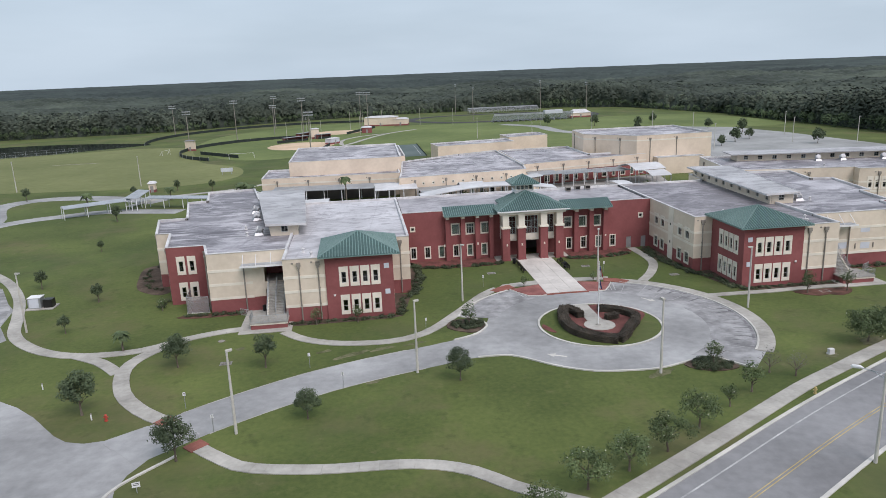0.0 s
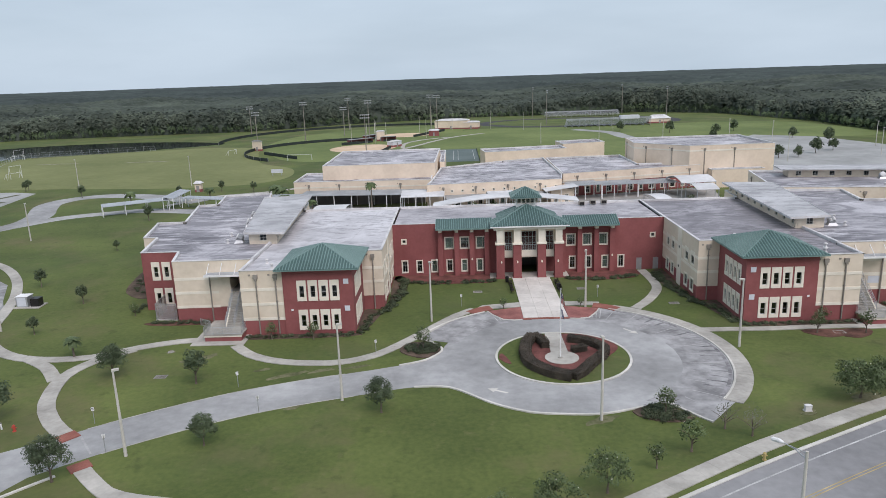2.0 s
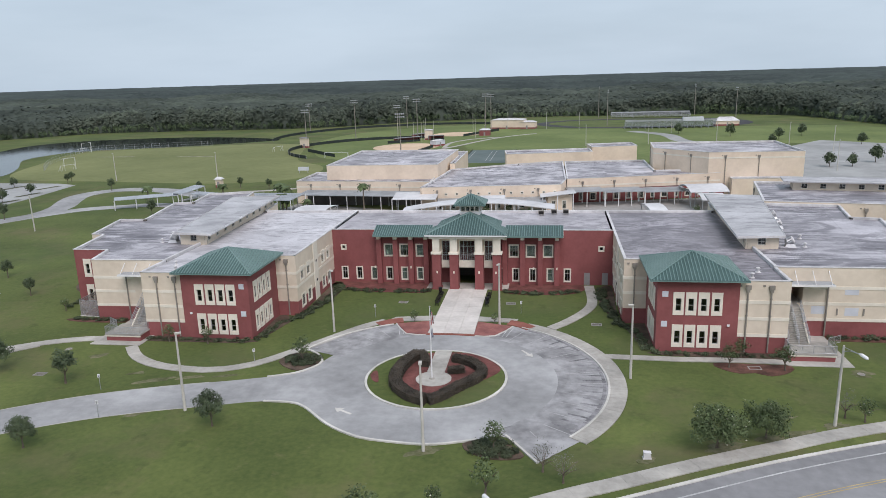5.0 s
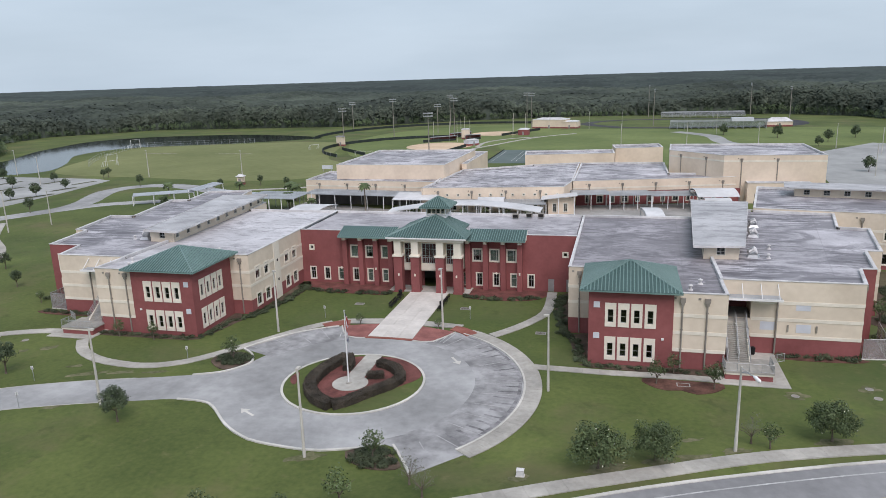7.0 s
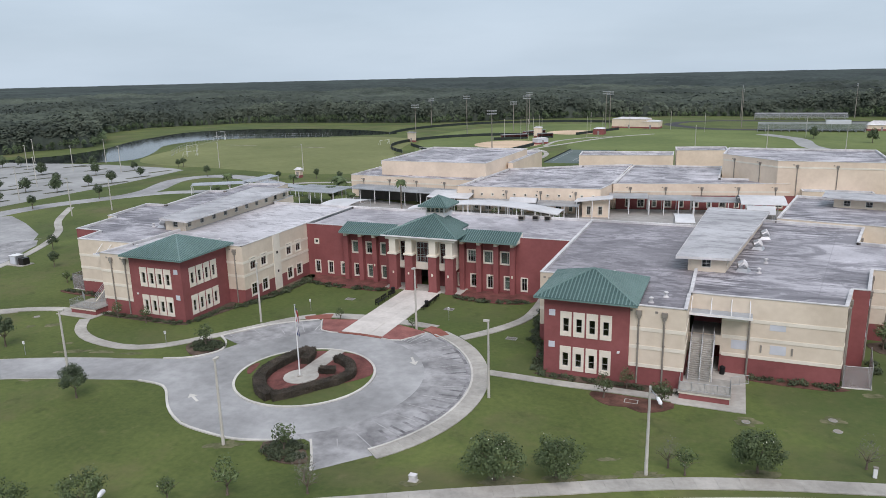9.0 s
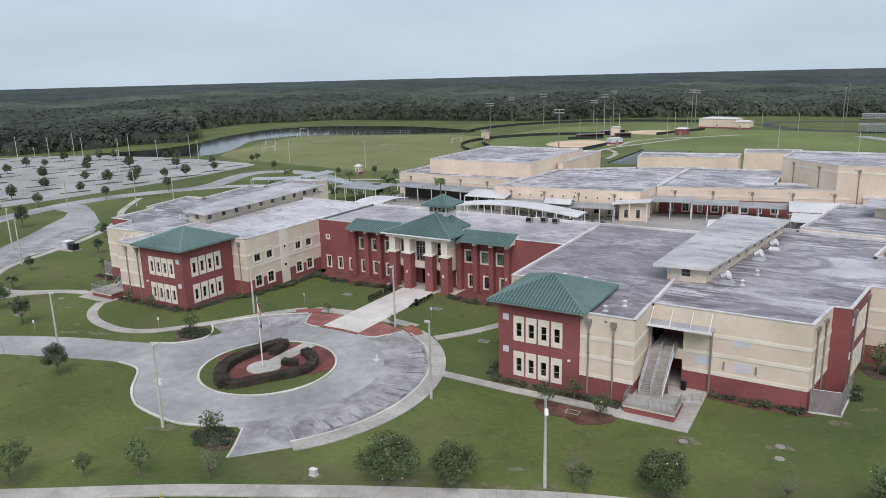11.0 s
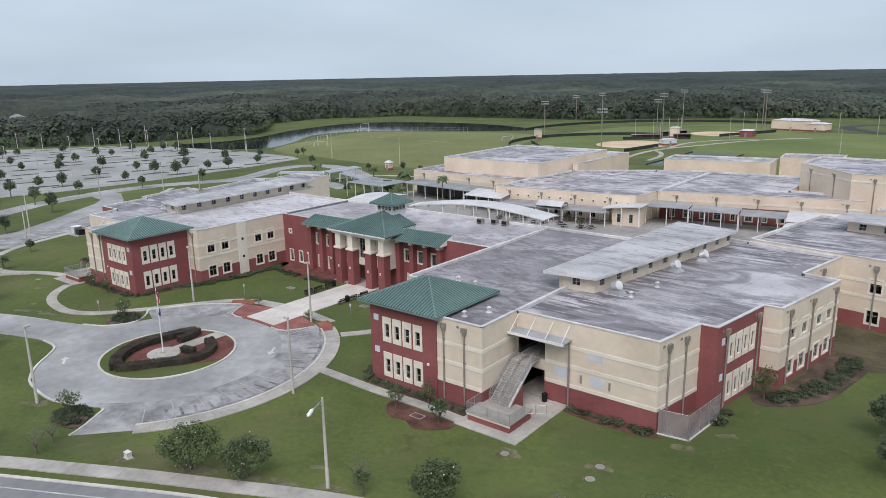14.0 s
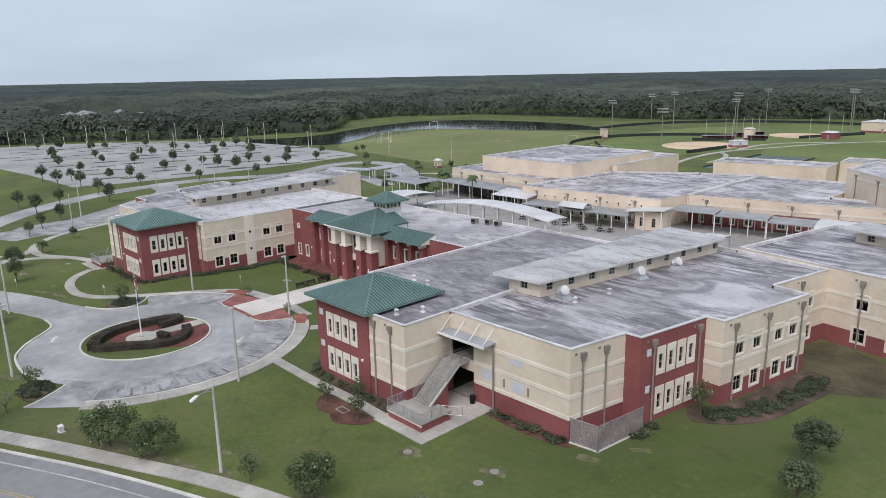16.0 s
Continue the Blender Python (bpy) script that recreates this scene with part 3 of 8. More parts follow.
part("kerb_run", ribbon([(9.6, -53.4), (11.6, -56.4), (12.9, -58.6)], 0.25, -0.2, 0.15, 1), KERB, kerbs)
part("kerb_run", ribbon([(-20.6, -41.6), (-17.3, -40.0), (-15.3, -37.2), (-15.6, -35.4), (-16.8, -33.7), (-18.6, -32.4)], 0.28, -0.2, 0.15, 0.8), KERB, kerbs)
bm = bmesh.new()
ring_sector(bm, *LOOP, 20.35, 20.6, -40, 62, -0.2, 0.14, 60)
part("kerb_run", bm, KERB, kerbs)
bm = bmesh.new()
ring_sector(bm, *LOOP, 20.35, 20.6, 117, 158, -0.2, 0.14, 30)
part("kerb_run", bm, KERB, kerbs)
part("kerb_run", ribbon([(-56.5, -73.5), (-55.4, -70.4), (-51.4, -65.9)], 0.3, -0.2, 0.14, 1), KERB, kerbs)

# stall lines and arrows
lines = thing("road_marking", "worn white stall lines and arrows", "road marking", kind="structure")
for a in (-39, -29.3, -19.4, -10, -0.3, 9.4, 19, 28.7, 38.7, 48.7, 58.9, 124, 134, 144.3, 154.5):
    p, q = Vector(arc(*LOOP, 15.6, a - 0.6, a - 0.6, 1)[0]), Vector(arc(*LOOP, 20.2, a + 0.4, a + 0.4, 1)[0])
    part("stall_line", ribbon([tuple(p), tuple(q)], 0.12, 0.0, 0.042, 6), STALL_PAINT, lines)
part("stall_line", ribbon([(12.0, -52.3), (14.6, -56.4)], 0.12, 0.0, 0.046, 6), STALL_PAINT, lines)
for k, a in enumerate((-34, -24.5, -15, -5, 4.5, 14, 24, 33.5, 43.5)):
    for d in (-2.6, 2.4):
        p, q = Vector(arc(*LOOP, 17.2 + 0.3 * (k % 3), a + d, a + d, 1)[0]), Vector(arc(*LOOP, 19.9, a + d * 0.8, a + d * 0.8, 1)[0])
        part("oil_track", ribbon([tuple(p), tuple(q)], 0.34, 0.0, 0.0385, 3), OIL, lines, "dark tyre and oil track")
bm = bmesh.new()
ring_sector(bm, *LOOP, 19.75, 20.15, -38, 58, 0.0, 0.0395, 50)
part("oil_track", bm, OIL, lines, "dark tyre and oil track")
for a0, a1 in ((62, 66), (114, 118)):
    for k in range(3):
        a = a0 + (a1 - a0) * k / 2
        p, q = arc(*LOOP, 16.0, a, a, 1)[0], arc(*LOOP, 20.0, a + (3 if a < 90 else -3), a + (3 if a < 90 else -3), 1)[0]
        part("hatch_line", ribbon([p, q], 0.12, 0.0, 0.042, 6), PAINT, lines)


def arrow(x, y, turn):
    bm = prism([(-0.12, -1.0), (0.12, -1.0), (0.12, 0.2), (0.45, 0.2), (0, 1.0), (-0.45, 0.2), (-0.12, 0.2)], 0.0, 0.042)
    return part("arrow", bm, KERB, lines, "worn white lane arrow", pose(x, y, 0, 0, 0, turn) @ Matrix.Diagonal((1.3, 1.3, 1.0, 1.0)))


arrow(-8.6, -49.6, 60)
arrow(11.0, -31.5, 215)
part("crossing_line", ribbon([(-53.2, -57.8), (-50.0, -61.9)], 0.22, 0.0, 0.036, 4), STALL_PAINT, lines)
part("crossing_line", ribbon([(-59.4, -62.0), (-58.2, -63.4)], 0.22, 0.0, 0.036, 4), STALL_PAINT, lines)

# pavements
pavement = thing("pavement", "pale concrete pavement in jointed slabs", "pavement", kind="structure")
slab_walk(pavement, [(-75, -118), (-40, -97.9), (-10, -80.1), (-4.8, -77.0), (3.4, -72.0), (14, -65.5), (20.5, -62.1), (27, -58.7), (33.6, -55.5), (42.4, -51.3), (49.7, -48.6), (59.2, -45.9), (80, -40.8), (110, -35.6), (150, -31.6)], 1.85, 1.7)
slab_walk(pavement, [tuple(p) for p in arc(*LOOP, 21.55, -40, 62, 24)], 1.9, 1.6)
slab_walk(pavement, [(-10.5, -20.3), (-13.4, -23.2), (-18.4, -30.6), (-22.6, -36.4), (-25.5, -38.9), (-29.5, -40.2), (-36.0, -39.4), (-40.8, -36.9), (-44.0, -33.2)], 1.6, 1.6)
slab_walk(pavement, [(-48.5, -30.6), (-52.5, -31.0), (-57.7, -33.0), (-62.9, -36.1), (-69.1, -36.6), (-74.4, -35.1), (-79.5, -31.3), (-84.0, -25.4), (-87.6, -15.8), (-91.6, -6.2), (-98.0, 4.6), (-106, 14), (-118, 24), (-132, 40)], 1.8, 1.7)
slab_walk(pavement, [(-58.0, -33.6), (-61.6, -37.4), (-63.2, -42.6), (-61.2, -50.0), (-57.6, -55.2), (-54.6, -58.0)], 1.9, 1.6)
slab_walk(pavement, [(-71.5, -36.2), (-67.2, -39.4), (-63.8, -43.6)], 1.7, 1.6)
slab_walk(pavement, [(-49.6, -64.6), (-46.3, -67.9), (-43.6, -69.6), (-37.1, -71.0), (-28.4, -71.7), (-23.2, -73.9), (-19.0, -78.4), (-14.6, -82.2)], 1.6, 1.6)
slab_walk(pavement, [(20.8, -31.7), (25.1, -31.8), (31, -31.9), (37.1, -31.7), (43.3, -31.9)], 1.4, 1.6)
slab_walk(pavement, [(20.3, -0.6), (20.5, -8.0), (19.8, -12.6), (17.0, -18.0), (14.0, -21.9)], 1.6, 1.5)
slab_walk(pavement, [(-100, 84), (-92, 98), (-70, 108), (-50, 134), (-38, 150)], 2.4, 3)
slab_walk(pavement, [(-38, 178), (-41, 196), (-42, 214), (-40, 230), (-32, 250), (-24, 272), (-12, 295), (4, 312)], 2.2, 6)
slab_walk(pavement, [(-41, 222), (-34, 212), (-30, 200), (-29, 186)], 2.0, 6)
slab_walk(pavement, [(-40, 236), (-40, 262), (-30, 282), (-16, 292)], 2.2, 6)
part("brick_crossing", ribbon([(-54.9, -57.7), (-53.6, -58.8)], 2.0, -0.05, 0.115, 4), BRICK, pavement, "red brick crossing strip")
part("brick_crossing", ribbon([(-50.4, -63.7), (-49.3, -64.9)], 2.0, -0.05, 0.115, 4), BRICK, pavement, "red brick crossing strip")

forecourt = thing("pavement", "broad pale concrete entrance walk between red paver beds", "pavement", kind="structure")
for iy in range(9):
    for ix in range(3):
        x0, y0 = -3.3 + ix * 2.2, -25.0 + iy * 2.38
        part("slab", prism([(x0 + 0.012, y0 + 0.012), (x0 + 2.188, y0 + 0.012), (x0 + 2.188, y0 + 2.368), (x0 + 0.012, y0 + 2.368)], -0.05, 0.12 + random.uniform(-0.003, 0.003)), PALE_WALK, forecourt)
part("porch_floor", boxes((-7.2, 6.8, -3.55, -0.05, -0.05, 0.13)), CONCRETE, forecourt)
part("wing_strip", prism([(3.3, -19.6), (8.8, -19.8), (9.2, -18.4), (3.3, -17.6)], -0.05, 0.11), CONCRETE, forecourt)
part("wing_strip", prism([(-3.3, -17.6), (-9.2, -18.6), (-10.6, -20.6), (-3.3, -19.8)], -0.05, 0.11), CONCRETE, forecourt)
for s in (1, -1):
    bm = prism([(s * 3.35, -25.6), (s * 6.3, -25.4), (s * 8.5, -21.5), (s * 3.35, -20.0)][::s], -0.05, 0.13)
    part("paver_bed", bm, PAVER, forecourt, "red mulch bed")
    part("kerb_run", ribbon([(s * 3.5, -25.72), (s * 6.35, -25.5), (s * 8.6, -21.5)], 0.16, -0.05, 0.15, 4), KERB, forecourt)
    part("brick_strip", ribbon([(s * 7.9, -19.9), (s * 9.4, -20.5), (s * 11.2, -22.1)], 1.9, -0.05, 0.125, 1.2), BRICK, forecourt, "red brick strip")
part("brick_strip", ribbon([(-3.4, -25.5), (0, -25.3), (3.4, -25.5)], 0.5, -0.05, 0.125, 1.2), BRICK, forecourt, "red brick strip")

# planted and bare patches of ground
def patch(name, points, material, label, z=0.045, category="planting bed"):
    line = smooth_line(points, 0.8, True)
    area = sum(a.x * b.y - b.x * a.y for a, b in zip(line, line[1:] + line[:1]))
    poly = [tuple(p) for p in (line if area > 0 else line[::-1])]
    return solid(name, prism(poly, -0.05, z), material, label, category, kind="structure")


patch("island_lawn", [(LOOP[0] + 8.4 * math.cos(a * math.pi / 8), LOOP[1] + 8.4 * math.sin(a * math.pi / 8)) for a in range(16)], GRASS, "round lawn inside the loop kerb", 0.10, "lawn")
patch("island_mulch", [(-3.2, -33.2), (-4.6, -37), (-4.6, -41), (-1.6, -44.6), (2, -44.6), (6.4, -40), (7.9, -36.8), (5.2, -33.2), (1.5, -32.0)], MULCH, "red mulch inside the island hedge", 0.13)
patch("mulch_bed", [(-7.4, -38.6), (-6.4, -42), (-7.2, -41.6), (-7.9, -40)], MULCH, "red mulch patch at the island edge", 0.125)
patch("mulch_bed", [(-24.2, -0.4), (-23.6, -3.6), (-18, -5.6), (-11, -6.0), (-6.6, -5.4), (-7.2, -0.3), (-16, -0.3)], MULCH, "red mulch bed along the red facade")
patch("mulch_bed", [(7.0, -0.3), (6.4, -5.2), (12, -6.0), (17, -5.4), (19.2, -3.4), (19.4, -0.3)], MULCH, "red mulch bed along the red facade")
for s in (1, -1):
    f = lambda pts: [(-0.2 + s * (x + 0.2), y) for x, y in pts]
    patch("mulch_bed", f([(24.0, -1.0), (21.6, -3), (21.8, -12), (24.2, -20), (26.0, -27.8), (27.2, -28), (27.2, -18.9), (24.0, -18.7)]), MULCH_DARK, "dark mulch bed beside the wing wall")
    patch("mulch_bed", f([(27.6, -29.4), (28, -30.6), (36, -30.9), (43, -30.8), (43.2, -29.2)]), MULCH_DARK, "dark mulch bed beside the tower wall")
    patch("mulch_bed", f([(50.4, -22.5), (50.6, -23.8), (56, -24.1), (60.2, -23.6), (60.2, -22.5)]), MULCH_OLD, "red mulch bed beside the wing wall")
    patch("mulch_bed", f([(64.8, -7), (66.8, -10.0), (71.4, -6), (73.4, 1), (74.2, 9), (70.2, 10.5), (68.0, -1), (67.0, -5.0)]), MULCH_DARK, "dark mulch bed beside the outer wall")
patch("mulch_bed", [(33.9, -32.8), (34.6, -34.6), (36.4, -35.7), (38.2, -35.4), (39.8, -36.2), (42.2, -35.0), (43.0, -33.0), (38.5, -32.7)], MULCH_OLD, "round red mulch bed by the path")
patch("bare_patch", [(70.4, 10.8), (73.5, 6.5), (78, 8.5), (83, 11.5), (88, 15.5), (82, 18.2), (74.5, 20.6), (68.2, 22.0), (66.4, 12.2)], BROWN_LAWN, "brown bare lawn in the corner of the wings, shade included in its colour", 0.014, "soil")
patch("playing_field", [(-203, 138), (-228, 190), (-238, 238), (-186, 262), (-150, 272), (-122, 262), (-112, 230), (-100, 190), (-80, 164), (-78, 134), (-100, 120), (-150, 126)], FIELD, "pale yellowish mown playing field", 0.012, "playing field")
patch("outfield", [(-108, 235), (-120, 280), (-110, 340), (-60, 390), (-10, 380), (-10, 330), (-30, 262), (-40, 220), (-64, 190), (-90, 196)], FIELD_GREEN, "bright green outfield grass", 0.010, "playing field")
patch("sports_lawn", [(-28, 232), (-20, 300), (0, 345), (60, 340), (150, 342), (196, 320), (196, 230), (100, 236), (70, 180), (20, 172)], FIELD_GREEN, "bright green mown sports lawn", 0.008, "playing field")
patch("planter_bed", [(-20.9, -36.9), (-17.6, -39.4), (-15.5, -36.9), (-17.0, -34.2), (-19.8, -34.0)], MULCH_DARK, "planted corner bed by the loop", 0.12)
patch("planter_bed", [(5.4, -55.6), (8.6, -54.2), (11.6, -57.2), (9.4, -58.2), (6.8, -57.4)], MULCH_DARK, "planted corner bed by the loop", 0.12)

# ---- walls, windows and roofs ----
def wall(parent, p0, p1, z0, z1, layers, holes=(), thick=0.3, name="wall"):
    """A straight wall with real openings; the outside lies to the right of p0 -> p1. layers: (top, material) from the ground up.
    holes: (start, end, bottom, top) along the wall."""
    d = Vector((p1[0] - p0[0], p1[1] - p0[1]))
    length = d.length
    bm = bmesh.new()
    ss = sorted({0.0, length, *(s for h in holes for s in h[:2])})
    zs = sorted({z0, z1, *(z for h in holes for z in h[2:]), *(t for t, _ in layers if z0 < t < z1)})
    inside = lambda s, z: any(h[0] < s < h[1] and h[2] < z < h[3] for h in holes)
    full = {}
    for i in range(len(ss) - 1):
        for k in range(len(zs) - 1):
            full[i, k] = not inside((ss[i] + ss[i + 1]) / 2, (zs[k] + zs[k + 1]) / 2)

    def face(pts, mi):
        bm.faces.new([bm.verts.new(p) for p in pts]).material_index = mi

    for (i, k), on in full.items():
        if not on:
            continue
        a, b, lo, hi = ss[i], ss[i + 1], zs[k], zs[k + 1]
        mi = next((n for n, (t, _) in enumerate(layers) if (lo + hi) / 2 < t), len(layers) - 1)
        face(((a, 0, lo), (b, 0, lo), (b, 0, hi), (a, 0, hi)), mi)
        face(((b, thick, lo), (a, thick, lo), (a, thick, hi), (b, thick, hi)), len(layers))
        if i > 0 and not full[i - 1, k]:
            face(((a, 0, lo), (a, 0, hi), (a, thick, hi), (a, thick, lo)), mi)
        if i < len(ss) - 2 and not full[i + 1, k]:
            face(((b, 0, hi), (b, 0, lo), (b, thick, lo), (b, thick, hi)), mi)
        if not full.get((i, k - 1), False):
            face(((b, 0, lo), (a, 0, lo), (a, thick, lo), (b, thick, lo)), mi)
        if not full.get((i, k + 1), False):
            face(((a, 0, hi), (b, 0, hi), (b, thick, hi), (a, thick, hi)), mi)
    bmesh.ops.remove_doubles(bm, verts=bm.verts, dist=0.0005)
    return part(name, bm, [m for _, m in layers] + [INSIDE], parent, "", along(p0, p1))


def along(p0, p1, s=0.0, z=0.0):
    a = math.atan2(p1[1] - p0[1], p1[0] - p0[0])
    return Matrix.Translation((p0[0] + math.cos(a) * s, p0[1] + math.sin(a) * s, z)) @ Matrix.Rotation(a, 4, "Z")


def frame_bars(bm, w, h, t, y0, y1, z=0.0):
    box(bm, -w / 2, -w / 2 + t, y0, y1, z, z + h)
    box(bm, w / 2 - t, w / 2, y0, y1, z, z + h)
    box(bm, -w / 2 + t, w / 2 - t, y0, y1, z, z + t)
    box(bm, -w / 2 + t, w / 2 - t, y0, y1, z + h - t, z + h)


window_kinds = {}


def window_meshes(w, h, border, bars_x, bars_z, blind, below, above):
    key = (w, h, border, bars_x, bars_z, blind, below, above)
    if key not in window_kinds:
        surround = bmesh.new()
        o = border
        box(surround, -w / 2 - o, -w / 2 + 0.02, -0.07, 0.1, -below, h + above)
        box(surround, w / 2 - 0.02, w / 2 + o, -0.07, 0.1, -below, h + above)
        box(surround, -w / 2 + 0.02, w / 2 - 0.02, -0.068, 0.1, -below, 0.02)
        box(surround, -w / 2 + 0.02, w / 2 - 0.02, -0.068, 0.1, h - 0.02, h + above)
        sash = bmesh.new()
        frame_bars(sash, w - 0.04, h - 0.04, 0.06, 0.08, 0.16, 0.02)
        for x in bars_x:
            box(sash, x - 0.025, x + 0.025, 0.085, 0.155, 0.08, h - 0.08)
        for z in bars_z:
            box(sash, -w / 2 + 0.08, w / 2 - 0.08, 0.09, 0.15, z - 0.025, z + 0.025)
        pane = boxes((-w / 2 + 0.07, w / 2 - 0.07, 0.115, 0.127, 0.07, h - 0.07))
        shade = boxes((-w / 2 + 0.06, w / 2 - 0.06, 0.24, 0.26, 0.1 if blind > 1 else h * (1 - blind), h - 0.05)) if blind else None
        window_kinds[key] = (mesh_of("window", surround, CREAM), mesh_of("sash", sash, SASH), mesh_of("pane", pane, GLASS), mesh_of("blind", shade, BLIND) if shade else None)
    return window_kinds[key]


def window(parent, matrix, w, h, border=0.18, bars_x=(), bars_z=(), blind=0.0, below=None, above=None):
    a, b, c, d = window_meshes(w, h, border, tuple(bars_x), tuple(bars_z), blind, border if below is None else below, border if above is None else above)
    win = part("window", a, None, parent, "", matrix)
    part("sash", b, None, win)
    pane = part("pane", c, None, win)
    pane.visible_shadow = False
    if d:
        part("blind", d, None, win)
    return win


def windowed_wall(parent, p0, p1, z0, z1, layers, rows, extra=()):
    """rows: (kind, centre along the wall, bottom)."""
    holes, todo = list(extra), []
    for kind, s, z in rows:
        w, h = KINDS[kind]["w"], KINDS[kind]["h"]
        holes.append((s - w / 2, s + w / 2, z, z + h))
        todo.append((kind, s, z))
    wall(parent, p0, p1, z0, z1, layers, holes)
    for kind, s, z in todo:
        window(parent, along(p0, p1, s, z), **KINDS[kind])


KINDS = {
    "slot": dict(w=0.74, h=1.75, border=0.30, bars_z=(0.8,), below=0.50, above=0.80),
    "pair": dict(w=1.5, h=1.85, border=0.22, bars_x=(0.0,), bars_z=(1.15,)),
    "tall": dict(w=0.92, h=2.1, border=0.17, bars_x=(0.0,), bars_z=(1.35,)),
    "tall_blind": dict(w=0.92, h=2.1, border=0.17, bars_x=(), bars_z=(1.35,), blind=2.0),
    "wide": dict(w=1.42, h=1.95, border=0.19, bars_x=(-0.3, 0.3), bars_z=(1.3,), blind=0.55),
    "wide_blind": dict(w=1.42, h=1.95, border=0.19, bars_x=(0.35,), bars_z=(), blind=2.0),
    "clere": dict(w=1.15, h=1.05, border=0.06, bars_x=(0.0,), bars_z=(0.48,)),
    "tiny": dict(w=0.62, h=0.62, border=0.2),
    "porthole": dict(w=0.5, h=0.5, border=0.16),
    "glazing": dict(w=2.6, h=3.5, border=0.08, bars_x=(-0.65, 0.0, 0.65), bars_z=(1.3, 2.5)),
    "glazing_narrow": dict(w=1.35, h=3.5, border=0.08, bars_x=(0.0,), bars_z=(1.3, 2.5)),
    "door_glass": dict(w=1.8, h=2.3, border=0.1, bars_x=(0.0,), bars_z=(1.1,)),
}
BANDED = [(2.3, RED), (99, BEIGE)]
PLAIN_RED = [(99, RED)]
ALL_BEIGE = [(99, BEIGE)]
TAN_BASE = [(99, TAN)]


def band(parent, p0, p1, zs, proud=0.05, h=0.42, ends=(0.0, 0.0)):
    length = (Vector(p1) - Vector(p0)).length
    for z in zs:
        part("band", boxes((-ends[0], length + ends[1], -proud, 0.02, z, z + h)), CREAM, parent, "", along(p0, p1))


def coping(parent, poly, z, width=0.24, height=0.09, skip=(), material=None):
    n = len(poly)
    for i in range(n):
        if i in skip:
            continue
        p0, p1 = poly[i], poly[(i + 1) % n]
        length = (Vector(p1) - Vector(p0)).length
        part("coping", boxes((-0.06, length + 0.06, -0.06, width, z - 0.02 + 0.002 * (i % 3), z + height + 0.003 * (i % 3)), (0.25, length - 0.25, width - 0.02, 0.35, z - 0.40, z + height - 0.02 - 0.003 * (i % 3))), material or COPING, parent, "", along(p0, p1))


def inset(poly, d):
    out_poly, n = [], len(poly)
    for i in range(n):
        a, b, c = Vector(poly[i - 1]), Vector(poly[i]), Vector(poly[(i + 1) % n])
        u, v = (b - a).normalized(), (c - b).normalized()
        nu, nv = Vector((-u.y, u.x)), Vector((-v.y, v.x))
        k = 1 + nu.dot(nv)
        out_poly.append(tuple(b + (nu + nv) * (d / max(k, 0.3))))
    return out_poly


def flat_roof(parent, poly, z, material, thick=0.25):
    part("roof", prism(inset(poly, 0.28), z - thick, z), material, parent)


def downpipe(parent, p0, p1, s, top=8.6):
    m = along(p0, p1, s)
    bm = bmesh.new()
    box(bm, -0.32, 0.32, -0.30, 0.0, top - 0.1, top + 0.45)
    box(bm, -0.2, 0.2, -0.24, 0.0, top - 0.45, top - 0.1)
    tube(bm, [(0, -0.12, top - 0.4), (0, -0.12, 0.15)], 0.10, 8)
    for z in (2.5, 5.0, 7.2):
        if z < top - 0.5:
            box(bm, -0.16, 0.16, -0.14, 0.0, z, z + 0.08)
    part("downpipe", bm, PIPE, parent, "weathered downpipe with rain hopper", m)
    part("overflow", boxes((-1.05, -0.75, -0.06, 0.01, top + 0.25, top + 0.5)), PIPE, parent, "", m)


